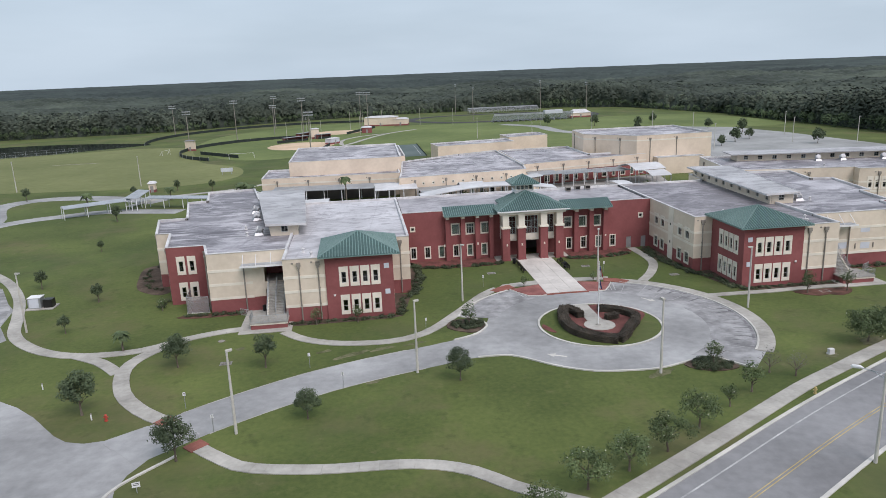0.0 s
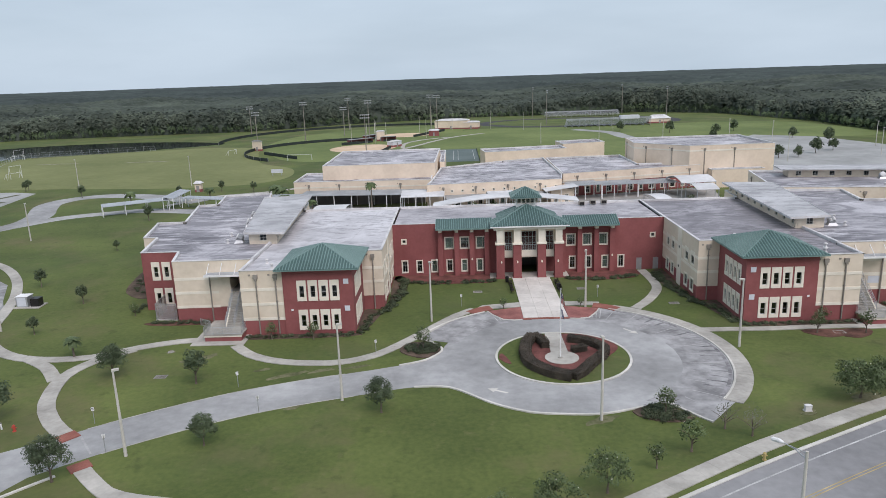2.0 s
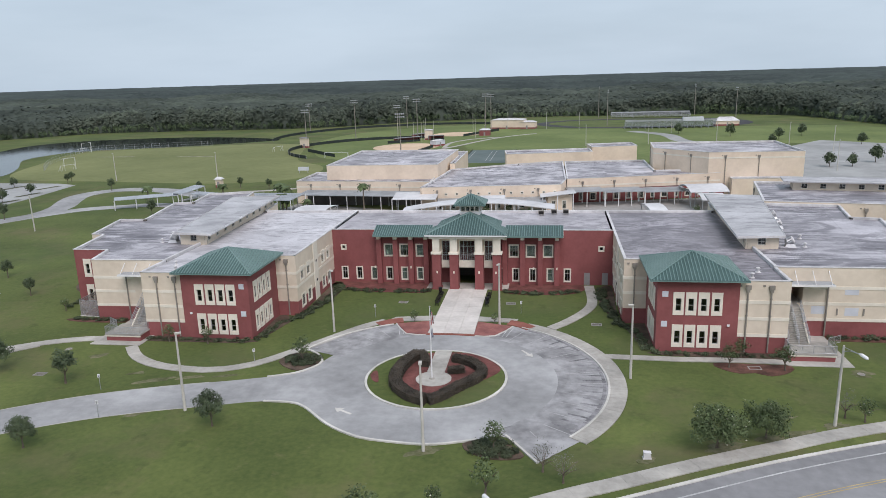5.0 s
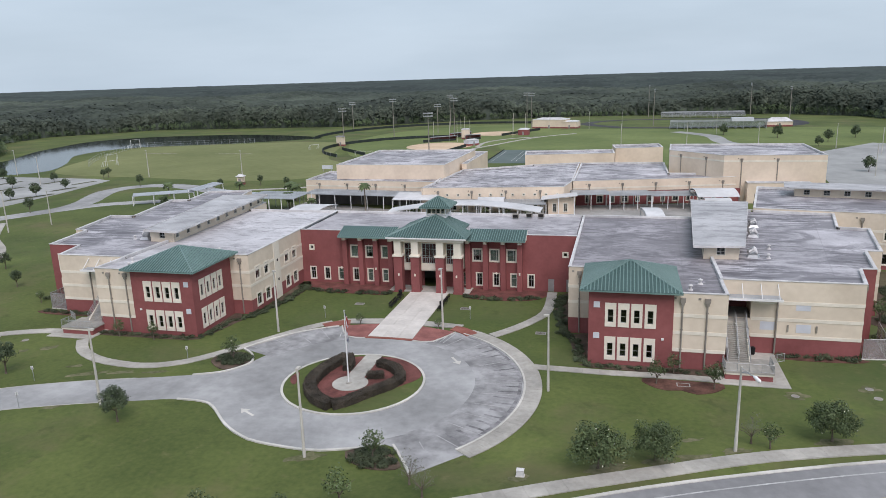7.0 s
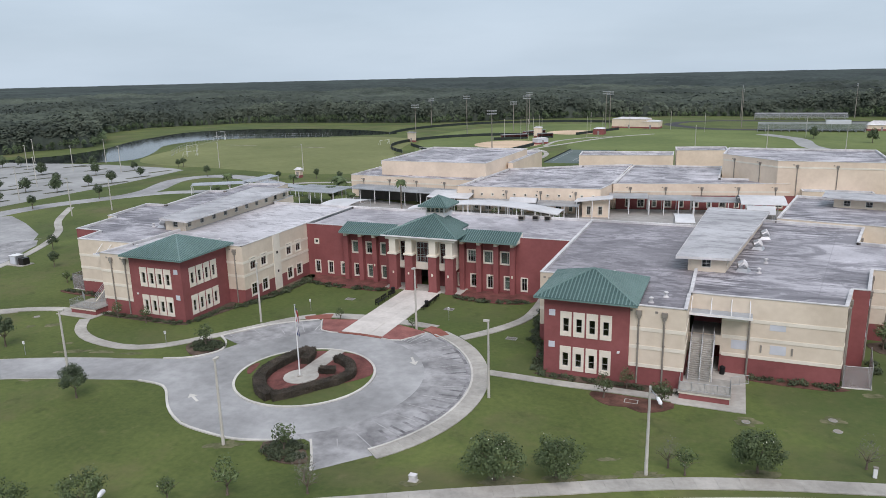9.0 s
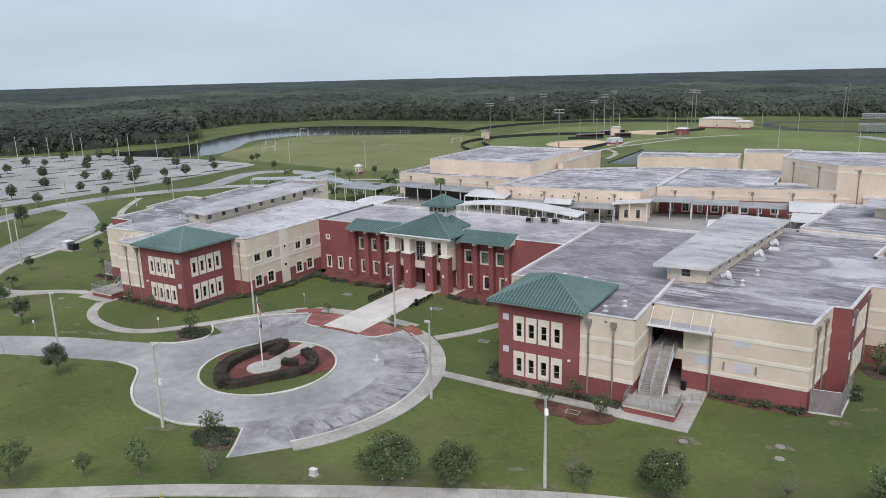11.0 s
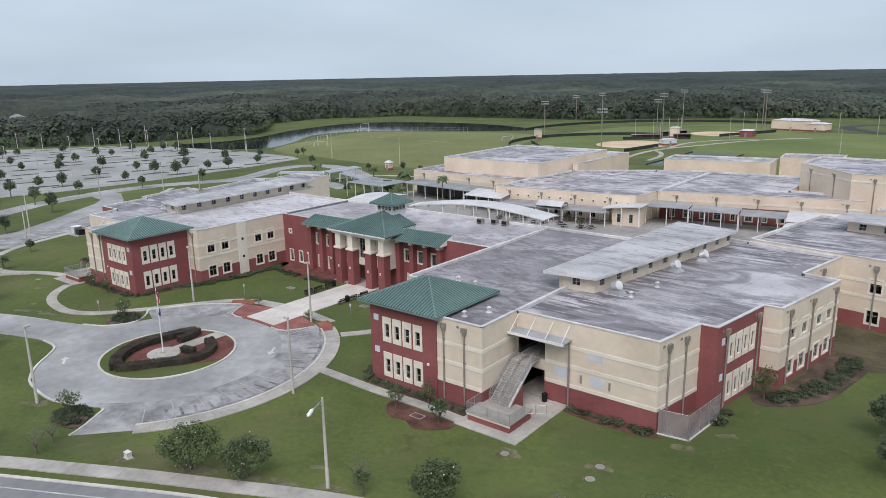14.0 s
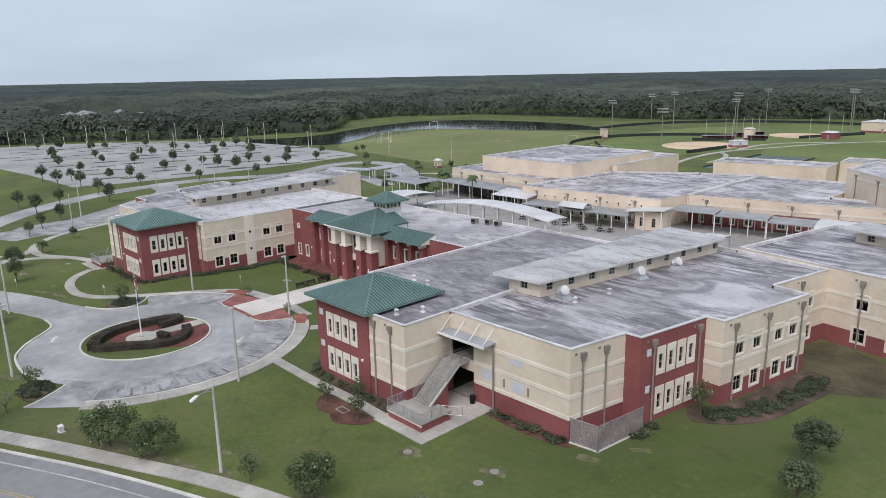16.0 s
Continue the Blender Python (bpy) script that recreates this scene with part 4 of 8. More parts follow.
def hip_roof(parent, x0, x1, y0, y1, z0, ridge0, ridge1, z1, rib=0.42):
    """Standing-seam hip roof over a rectangle; ridge0 and ridge1: ends of the ridge (x, y)."""
    a, b, c, d = (Vector((x, y, z0)) for x, y in ((x0, y0), (x1, y0), (x1, y1), (x0, y1)))
    e, f = Vector((*ridge0, z1)), Vector((*ridge1, z1))
    bm = bmesh.new()
    one = (e - f).length < 0.01
    slopes = [(a, b, e, e), (b, c, e, f), (c, d, f, f), (d, a, f, e)]
    vs = {}

    def vert(p):
        key = tuple(round(t, 4) for t in p)
        if key not in vs:
            vs[key] = bm.verts.new(p)
        return vs[key]

    for p, q, r, s in slopes:
        pts = [p, q, s] if (r - s).length < 0.01 else [p, q, s, r]
        bm.faces.new([vert(t) for t in pts])
    under = [Vector((t.x, t.y, z0 - 0.12)) for t in (a, b, c, d)]
    bm.faces.new([vert(t) for t in under][::-1])
    top = [a, b, c, d]
    for i in range(4):
        j = (i + 1) % 4
        bm.faces.new([vert(under[i]), vert(under[j]), vert(top[j]), vert(top[i])])
    roof = part("roof", bm, GREEN, parent, "green standing-seam hip roof")
    ribs = bmesh.new()
    for p, q, r, s in slopes:
        edge = q - p
        n = max(2, int(edge.length / rib))
        u = edge.normalized()
        r_s, s_s = (r - p).dot(u), (s - p).dot(u)
        up = (r - p) - u * r_s
        for i in range(1, n):
            t = edge.length * i / n
            k = min(1.0, t / max(r_s, 1e-6), (edge.length - t) / max(edge.length - s_s, 1e-6))
            lo, hi = p + u * t, p + u * t + up * k
            nrm = u.cross(up).normalized() * 0.09
            w = u * 0.075
            quad = [ribs.verts.new(v) for v in (lo - w, lo + w, hi + w, hi - w, lo - w * 0.6 + nrm, lo + w * 0.6 + nrm, hi + w * 0.6 + nrm, hi - w * 0.6 + nrm)]
            for g in ((4, 5, 6, 7), (0, 4, 7, 3), (5, 1, 2, 6), (0, 1, 5, 4)):
                ribs.faces.new([quad[v] for v in g])
    for p, q in ((a, e), (b, e), (c, f), (d, f), (e, f)):
        if (p - q).length > 0.05:
            tube(ribs, [p + Vector((0, 0, 0.03)), q + Vector((0, 0, 0.03))], 0.09, 5)
    part("seam", ribs, GREEN_LIT, roof)
    gut = bmesh.new()
    for p, q in ((a, b), (b, c), (c, d), (d, a)):
        m = along((p.x, p.y), (q.x, q.y), 0, 0)
        g = boxes((-0.02, (q - p).length + 0.02, -0.03, 0.10, z0 - 0.20, z0 - 0.03))
        g.transform(m)
        tmp = bpy.data.meshes.new("tmp")
        g.to_mesh(tmp)
        g.free()
        gut.from_mesh(tmp)
        bpy.data.meshes.remove(tmp)
    part("fascia", gut, GREEN_LIT, roof)
    return roof


def lean_to(parent, x0, x1, y0, y1, z0, z1):
    bm = bmesh.new()
    v = [bm.verts.new(p) for p in ((x0, y0, z0), (x1, y0, z0), (x1, y1, z1), (x0, y1, z1), (x0, y0, z0 - 0.2), (x1, y0, z0 - 0.2), (x1, y1, z1 - 1.0), (x0, y1, z1 - 1.0))]
    for f in ((0, 1, 2, 3), (7, 6, 5, 4), (4, 5, 1, 0), (5, 6, 2, 1), (6, 7, 3, 2), (7, 4, 0, 3)):
        bm.faces.new([v[i] for i in f])
    roof = part("roof", bm, GREEN, parent, "green standing-seam lean-to roof")
    ribs = bmesh.new()
    n = int((x1 - x0) / 0.40)
    for i in range(n + 1):
        x = x0 + (x1 - x0) * i / n
        tube(ribs, [(x, y0, z0 + 0.03), (x, y1, z1 + 0.03)], 0.07, 4)
    part("seam", ribs, GREEN_LIT, roof)
    for xa, xb in ((x0 - 0.06, x0 - 0.003), (x1 + 0.003, x1 + 0.06)):
        bm = bmesh.new()
        v = [bm.verts.new((x, y, z)) for x in (xa, xb) for y, z in ((y0 + 0.1, z0 - 0.2), (y1, z0 - 0.2), (y1, z1 - 0.06), (y0 + 0.1, z0 - 0.02))]
        for f in ((3, 2, 1, 0), (4, 5, 6, 7), (0, 1, 5, 4), (1, 2, 6, 5), (2, 3, 7, 6), (3, 0, 4, 7)):
            bm.faces.new([v[i] for i in f])
        part("end_panel", bm, CREAM, roof, "cream end panel")
    part("fascia", boxes((x0 - 0.02, x1 + 0.02, y0 - 0.06, y0 - 0.004, z0 - 0.24, z0 + 0.03)), GREEN_LIT, roof)


def pavilion_roof(parent, half, rear_half, y0, y_step, y_top, y1, z0, z1):
    """Hip to the front, gable to the back; the rear part of the eaves is cut narrower."""
    k = (z1 - z0) / half
    zx = lambda x: z1 - k * abs(x)
    bm = bmesh.new()
    V = lambda x, y, dz=0.0: bm.verts.new((CX + x, y, zx(x) + dz))
    bm.faces.new([V(-half, y0), V(half, y0), V(0, y_top)])
    bm.faces.new([V(half, y0), V(half, y_step), V(rear_half, y_step), V(rear_half, y1), V(0, y1), V(0, y_top)])
    bm.faces.new([V(-half, y0), V(0, y_top), V(0, y1), V(-rear_half, y1), V(-rear_half, y_step), V(-half, y_step)])
    outline = [(-half, y0), (half, y0), (half, y_step), (rear_half, y_step), (rear_half, y1), (0, y1), (-rear_half, y1), (-rear_half, y_step), (-half, y_step)]
    for a, b in zip(outline, outline[1:] + outline[:1]):
        bm.faces.new([V(*a, -0.16), V(*b, -0.16), V(*b), V(*a)])
    bm.faces.new([V(*a, -0.16) for a in outline][::-1])
    bmesh.ops.remove_doubles(bm, verts=bm.verts, dist=0.001)
    roof = part("roof", bm, GREEN, parent, "green standing-seam hip roof")
    ribs = bmesh.new()
    P = lambda x, y, dz=0.04: Vector((CX + x, y, zx(x) + dz))
    n = int(2 * half / 0.42)
    for i in range(1, n):
        x = -half + 2 * half * i / n
        t = 1 - abs(x) / half
        lo = Vector((CX + x, y0, z0 + 0.04))
        hi = Vector((CX + x, y0 + (y_top - y0) * t, z0 + (z1 - z0) * t + 0.04))
        tube(ribs, [lo, hi], 0.075, 4)
    y = y0 + 0.42
    while y < y1 - 0.1:
        top = half * (y_top - y) / (y_top - y0) if y < y_top else 0.0
        low = half if y < y_step else rear_half
        if low > top + 0.1:
            for s in (1, -1):
                tube(ribs, [P(s * low, y), P(s * top, y)], 0.075, 4)
        y += 0.42
    for a, b in (((-half, y0), (0, y_top)), ((half, y0), (0, y_top)), ((0, y_top), (0, y1))):
        tube(ribs, [P(*a), P(*b)], 0.11, 5)
    part("seam", ribs, GREEN_LIT, roof)
    part("fascia", boxes((CX - half, CX + half, y0 - 0.05, y0 - 0.003, z0 - 0.2, z0 + 0.02)), WHITE, roof)
    for s in (1, -1):
        xs = sorted((CX + s * (rear_half - 0.2), CX + s * (rear_half - 0.4)))
        part("cheek_wall", boxes((*xs, y_step, y1 - 0.1, z0 - 0.35, zx(rear_half) - 0.165)), WHITE, roof, "white cheek wall")
    bm = bmesh.new()
    for y in (y1 - 0.25, y1 - 0.1):
        for x, z in ((-rear_half + 0.2, z0 - 0.35), (rear_half - 0.2, z0 - 0.35), (rear_half - 0.2, zx(rear_half) - 0.17), (0, z1 - 0.17), (-rear_half + 0.2, zx(rear_half) - 0.17)):
            bm.verts.new((CX + x, y, z))
    bm.verts.ensure_lookup_table()
    v = list(bm.verts)
    bm.faces.new(v[:5])
    bm.faces.new(v[5:][::-1])
    for i in range(5):
        j = (i + 1) % 5
        bm.faces.new((v[j], v[i], v[i + 5], v[j + 5]))
    part("gable_wall", bm, WHITE, roof, "white rear gable wall")
    return roof


# ---- the school: central block ----
CX = -0.2
main = thing("school_building", "two-storey red stucco central school block with flat grey roof", "school building", kind="structure")
MAIN = [(-24.6, 0.0), (24.2, 0.0), (24.2, 17.5), (-24.6, 17.5)]
lower = [("tall", -22.6), ("tall", -19.9), ("tall_blind", -17.2), ("tall", -14.4), ("tall_blind", -11.7), ("tall_blind", -8.9), ("tall_blind", 5.6), ("tall", 7.9), ("tall", 10.8), ("tall_blind", 13.8), ("tall", 16.7)]
upper = [("wide_blind", -14.4), ("wide", -11.6), ("wide_blind", -8.7), ("wide", 7.6), ("wide_blind", 10.5), ("wide_blind", 13.4)]
rows = [(k, x + 24.6, 0.65) for k, x in lower] + [(k, x + 24.6, 4.95) for k, x in upper] + [("tiny", 2.0, 6.1), ("tiny", 46.9, 6.1)]
windowed_wall(main, MAIN[0], MAIN[1], 0, 9.6, PLAIN_RED, rows, [(44.1, 45.1, 0.0, 2.2), (47.1, 48.1, 0.0, 2.2), (22.75, 26.05, 0.0, 3.0)])
for x in (20.0, 23.0):
    d = part("door", boxes((x - 0.49, x + 0.49, 0.06, 0.12, 0.02, 2.18)), GREY_DOOR, main, "grey painted steel door")
    part("door_handle", boxes((x + 0.32, x + 0.40, 0.02, 0.062, 1.0, 1.12)), STEEL, d)
wall(main, MAIN[2], MAIN[3], 0, 9.6, ALL_BEIGE)
flat_roof(main, MAIN, 9.3, ROOF_A)
coping(main, MAIN, 9.6, skip=(0, 1, 3))
for x0, x1 in ((-24.6, -16.75), (15.95, 24.2)):
    part("coping", boxes((x0, x1, -0.05, 0.24, 9.58, 9.69)), COPING, main)
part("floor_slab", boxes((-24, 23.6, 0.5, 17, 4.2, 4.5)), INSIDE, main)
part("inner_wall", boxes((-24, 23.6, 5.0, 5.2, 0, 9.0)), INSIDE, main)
for x in (-16.0, -13.05, -10.3, -7.6, 6.1, 9.1, 12.1, 14.9):
    p = part("pilaster", boxes((x - 0.42, x + 0.42, -1.0, -0.003, 0, 8.1)), RED, main)
    part("bracket", boxes((x - 0.30, x + 0.30, -1.25, -0.003, 8.1, 8.75)), CREAM, p, "cream bracket")
for x in (-16.7, -10.3, 11.0, 14.9, -5.2, -2.35, 1.95, 4.8):
    y = -3.93 if abs(x - CX) < 5.6 else -1.03
    part("wall_lamp", boxes((x - 0.12, x + 0.12, y - 0.1, y, 2.9, 3.3)), CREAM, main)
lean_to(main, -16.7, -6.6, -2.0, 1.4, 8.95, 10.15)
lean_to(main, 6.2, 15.9, -2.0, 1.4, 8.95, 10.15)
part("roof_deck", boxes((-16.6, 15.8, -1.9, -0.31, 8.72, 8.76)), CREAM, main)

# entrance pavilion
pavilion = thing("entrance_pavilion", "red and cream columned entrance pavilion with green hip roof", "pavilion", kind="structure")
for x in (CX - 5.15, CX - 2.15, CX + 2.15, CX + 5.15):
    c = part("column", boxes((x - 0.72, x + 0.72, -3.9, -2.4, 0.1, 6.2)), RED, pavilion)
    part("capital", boxes((x - 0.88, x + 0.88, -4.02, -2.3, 6.2, 6.5)), CREAM, c)
    part("upper_column", boxes((x - 0.60, x + 0.60, -3.8, -2.5, 6.5, 8.9)), CREAM, c)
    part("plinth", boxes((x - 0.80, x + 0.80, -3.98, -2.32, 0.0, 0.3)), RED, c)
part("entablature", boxes((CX - 6.3, CX + 6.3, -4.1, -2.3, 8.9, 9.35)), CREAM, pavilion)
part("side_wall", boxes((CX - 5.6, CX - 5.3, -2.39, -0.004, 3.6, 9.3)), CREAM, pavilion)
part("side_wall", boxes((CX + 5.3, CX + 5.6, -2.39, -0.004, 3.6, 9.3)), CREAM, pavilion)
part("upper_floor", boxes((CX - 5.29, CX + 5.29, -2.1, -0.004, 3.4, 3.62)), CREAM, pavilion)
windowed_wall(pavilion, (CX - 5.3, -2.3), (CX + 5.3, -2.3), 3.6, 8.9, [(99, TAN)],
              [("glazing_narrow", 5.3 - 3.65, 4.75), ("glazing", 5.3, 4.75), ("glazing_narrow", 5.3 + 3.65, 4.75)])
for x, w in ((-3.65, 1.35), (0, 2.6), (3.65, 1.35)):
    bm = boxes((CX + x - w / 2, CX + x + w / 2, -2.40, -2.36, 5.75, 5.81))
    n = int(w / 0.3)
    for i in range(n + 1):
        xx = CX + x - w / 2 + w * i / n
        box(bm, xx - 0.02, xx + 0.02, -2.395, -2.365, 4.75, 5.76)
    part("balustrade", bm, STEEL, pavilion)
    part("spandrel", boxes((CX + x - w / 2 - 0.3, CX + x + w / 2 + 0.3, -2.46, -2.31, 3.62, 4.7)), CREAM, pavilion)
pavilion_roof(pavilion, 6.9, 5.5, -4.55, 1.2, 2.2, 4.9, 9.62, 12.2)

cupola = thing("cupola", "white louvred cupola with green pyramid roof", "cupola", kind="structure")
q = 1.75
for p0, p1 in (((CX - q, 4.7 - q), (CX + q, 4.7 - q)), ((CX + q, 4.7 - q), (CX + q, 4.7 + q)), ((CX + q, 4.7 + q), (CX - q, 4.7 + q)), ((CX - q, 4.7 + q), (CX - q, 4.7 - q))):
    KINDS["cupola_light"] = dict(w=0.68, h=0.85, border=0.05, bars_z=(0.42,))
    windowed_wall(cupola, p0, p1, 9.2, 13.4, [(99, WHITE)], [("cupola_light", s, 12.32) for s in (0.55, 1.35, 2.15, 2.95)])
part("sill_band", boxes((CX - q - 0.1, CX + q + 0.1, 4.7 - q - 0.1, 4.7 + q + 0.1, 12.05, 12.2)), WHITE, cupola)
hip_roof(cupola, CX - 2.75, CX + 2.75, 4.7 - 2.75, 4.7 + 2.75, 13.55, (CX, 4.7), (CX, 4.7), 15.1, 0.36)


# ---- the two wings ----
def build_wing(s):
    """s = 1: the wing as drawn; s = -1: its mirror image across the entrance axis."""
    fx = lambda p: p if s > 0 else (2 * CX - p[0], p[1])

    def run(p, q):
        return (fx(p), fx(q)) if s > 0 else (fx(q), fx(p))

    def put(p, q, z0, z1, layers, rows=(), extra=(), bands=(), pipes=()):
        a, b = run(p, q)
        length = (Vector(b) - Vector(a)).length
        flip = lambda v: v if s > 0 else length - v
        windowed_wall(w, a, b, z0, z1, layers, [(k, flip(d), z) for k, d, z in rows], [(min(flip(h[0]), flip(h[1])), max(flip(h[0]), flip(h[1])), h[2], h[3]) for h in extra])
        if bands:
            band(w, a, b, bands)
        for d in pipes:
            downpipe(w, a, b, flip(d))

    def bx(x0, x1, *rest):
        xs = sorted((fx((x0, 0))[0], fx((x1, 0))[0]))
        return boxes((*xs, *rest))

    poly_of = lambda pts: [fx(p) for p in pts] if s > 0 else [fx(p) for p in pts][::-1]
    w = thing("school_wing", "beige and red two-storey school wing with flat stained roof", "school building", group="school wings", kind="structure")
    B = (6.62, 4.42)
    pair = [("pair", d, z) for d in (3.25, 6.1, 13.4, 16.3) for z in (0.98, 5.28)]
    put((24.2, 0.0), (24.2, -18.8), 0, 9.6, BANDED, pair, bands=B)
    a, b = run((24.2, 0.0), (24.2, -18.8))
    length = 18.8
    c = 9.7 if s > 0 else length - 9.7
    part("panel", boxes((c - 1.0, c + 1.0, -0.09, 0.02, 0.0, 9.6)), CREAM, w, "cream vertical panel", along(a, b))
    # Plain dark boxes in place of the panel's two tiny windows.
    for z in (3.0, 6.3):
        part("vent", boxes((c - 0.2, c + 0.2, -0.14, -0.088, z, z + 0.4)), DARK, w, "", along(a, b))
    put((24.2, -18.8), (27.4, -18.8), 0, 9.6, BANDED, bands=B, pipes=(1.5,))
    slots = [("slot", d, z) for d in (3.3, 4.9, 6.5, 8.1) for z in (1.15, 5.5)]
    put((27.4, -18.8), (27.4, -29.2), 0, 9.6, PLAIN_RED, slots)
    put((27.4, -29.2), (37.4, -29.2), 0, 9.6, PLAIN_RED, [("slot", d, z) for d in (2.65, 4.2, 5.75, 7.35) for z in (1.15, 5.5)])
    for z in (3.4, 7.4):
        part("vent", bx(28.0, 28.75, -29.26, -29.18, z, z + 0.75), PATCH, w, "pale louvred wall vent")
    part("wall_lamp", bx(36.1, 36.4, -29.34, -29.19, 3.6, 3.85), WHITE, w)
    put((37.4, -29.2), (37.4, -29.0), 0, 9.6, PLAIN_RED)
    put((37.4, -29.0), (43.5, -29.0), 0, 9.6, BANDED, bands=B + (2.2,), pipes=(1.0, 3.8))
    put((43.5, -29.0), (43.5, -22.3), 0, 9.6, BANDED, bands=B)
    # the two wings end differently: c1 .. c8 are the outer corners
    c1, c2, c3, c4, c5, c6, c7, c8 = [(60.0, -22.3), (61.4, -15.0), (63.2, -15.0), (64.9, -4.9), (66.9, -4.9), (69.8, 10.5), (65.4, 11.4), (67.7, 23.0)] if s > 0 else \
        [(55.6, -22.5), (57.1, -16.2), (63.1, -16.2), (65.1, -5.1), (67.5, -4.9), (70.4, 8.4), (65.2, 8.6), (69.0, 27.0)]
    put((43.5, -22.3), c1, 0, 9.6, BANDED, extra=[(0.1, 3.65, 0.0, 3.4), (0.1, 3.65, 4.6, 7.25)], bands=())
    a, b = run((47.3, -22.3), c1)
    band(w, a, b, B + (2.2,))
    for x, z in ((53.2, 5.9), (49.2, 3.2), (53.4, 3.0)):
        part("wall_patch", bx(x - 0.85, x + 0.85, -22.325, -22.29, z, z + 1.1), PATCH, w, "pale grey repainted rectangle")
    for x in (51.6, 54.9):
        part("conduit", bx(x - 0.09, x + 0.09, -22.42, -22.29, 3.1, 4.0), PIPE, w)
    # stair recess
    part("recess_floor", bx(43.55, 47.2, -22.2, -17.5, -0.05, 0.1), CONCRETE, w)
    part("recess_slab", bx(43.82, 47.4, -21.9, -17.6, 4.35, 4.6), CONCRETE, w)
    part("recess_back", bx(43.82, 50.5, -17.5, -17.2, 0, 9.2), RED, w)
    part("recess_side", bx(47.4, 47.7, -21.95, -17.6, 0, 9.2), BEIGE, w)
    put(c1, c2, 0, 9.6, BANDED, bands=B + (2.2,), pipes=(1.6, 4.7))
    put(c2, c3, 0, 9.6, PLAIN_RED, [("slot", d, z) for d in (2.2, 3.9) for z in (1.15, 5.5)] if s < 0 else ())
    put(c3, c4, 0, 9.6, PLAIN_RED, [("slot", d, z) for d in (3.1, 4.7, 6.3, 7.9) for z in (1.15, 5.5)], pipes=(1.9, 9.2))
    a, b = run(c3, c4)
    for z in (3.4, 7.4):
        d0 = 0.9 if s > 0 else (Vector(b) - Vector(a)).length - 1.5
        part("vent", boxes((d0, d0 + 0.6, -0.06, 0.01, z, z + 0.75)), PATCH, w, "pale louvred wall vent", along(a, b))
    put(c4, c5, 0, 9.6, BANDED, bands=B)
    put(c5, c6, 0, 9.6, BANDED, [("pair", d, z) for d in (3.0, 6.1, 10.1, 12.9) for z in (0.98, 5.28)], bands=B, pipes=(2.0, 7.9, 14.4))
    put(c6, c7, 0, 9.6, BANDED, bands=B)
    put(c7, c8, 0, 9.6, BANDED, [("pair", d, z) for d in (2.6, 8.0) for z in (0.98, 5.28)], bands=B, pipes=(6.0,))
    outline = [(24.2, 17.5), (24.2, -18.8), (27.4, -18.8), (27.4, -29.0), (43.5, -29.0), (43.5, -22.3), c1, c2, c3, c4, c5, c6, c7, c8]
    if s < 0:
        outline += [(65.0, 27.8), (67.0, 39.5), (56.5, 41.5), (53.5, 26.0)]
        put(c8, (65.0, 27.8), 0, 9.6, BANDED, bands=B)
        put((65.0, 27.8), (67.0, 39.5), 0, 9.6, BANDED, bands=B)
        put((67.0, 39.5), (56.5, 41.5), 0, 9.6, ALL_BEIGE)
        put((56.5, 41.5), (53.5, 26.0), 0, 9.6, ALL_BEIGE)
    else:
        outline += [(54.5, 25.4)]
        put((67.7, 23.0), (54.5, 25.4), 0, 9.6, ALL_BEIGE)
    outline += [(44.5, 26.0), (43.6, 17.5)]
    put((44.5, 26.0), (43.6, 17.5), 0, 9.6, ALL_BEIGE)
    put((43.6, 17.5), (24.2, 17.5), 0, 9.6, ALL_BEIGE)
    poly = poly_of(outline)
    inner_part = [(24.2, 17.5), (24.2, -18.8), (27.4, -18.8), (27.4, -29.0), (43.5, -29.0), (43.5, 17.5)]
    flat_roof(w, poly, 9.28, ROOF_B)
    part("roof_field", prism(inset(poly_of(inner_part), 0.32), 9.2, 9.31), ROOF_E if s > 0 else ROOF_D, w, "darker stained roof field")
    coping(w, poly, 9.6, material=COPING)
    a, b = run((43.5, -22.3), (43.5, -11.2))
    part("coping", boxes((0, 11.1, -0.2, 0.2, 9.3, 9.74)), COPING, w, "", along(a, b))
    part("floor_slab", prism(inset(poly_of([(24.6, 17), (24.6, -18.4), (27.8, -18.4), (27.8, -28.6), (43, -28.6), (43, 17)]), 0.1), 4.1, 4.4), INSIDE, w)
    x0, x1 = sorted((fx((26.35, 0))[0], fx((38.3, 0))[0]))
    xa = fx((32.3, 0))[0]
    hip_roof(w, x0, x1, -30.2, -18.0, 9.86, (xa, -24.1), (xa, -24.1), 12.2)
    # raised clerestory
    cl = [(42.4, -11.0), (47.1, -10.8), (52.4, 23.0), (44.6, 24.0)]
    for i in range(4):
        p, q = cl[i], cl[(i + 1) % 4]
        length = (Vector(q) - Vector(p)).length
        if i == 0:
            rows = [("clere", 2.3, 9.9)]
        elif i in (1, 3):
            rows = [("clere", 1.5 + 3.6 * k, 9.9) for k in range(int((length - 1.5) / 3.6) + 1)]
        else:
            rows = []
        put(p, q, 9.28, 11.2, ALL_BEIGE, rows)
    rp = poly_of([(40.9, -12.3), (47.7, -11.6), (53.4, 23.6), (43.6, 25.2)])
    part("clerestory_roof", prism(rp, 11.2, 11.42), ROOF_F, w, "pale overhanging clerestory roof")
    for i in range(4):
        p, q = rp[i], rp[(i + 1) % 4]
        part("fascia", boxes((0, (Vector(q) - Vector(p)).length, -0.05, -0.003, 11.16, 11.5)), COPING, w, "", along(p, q))
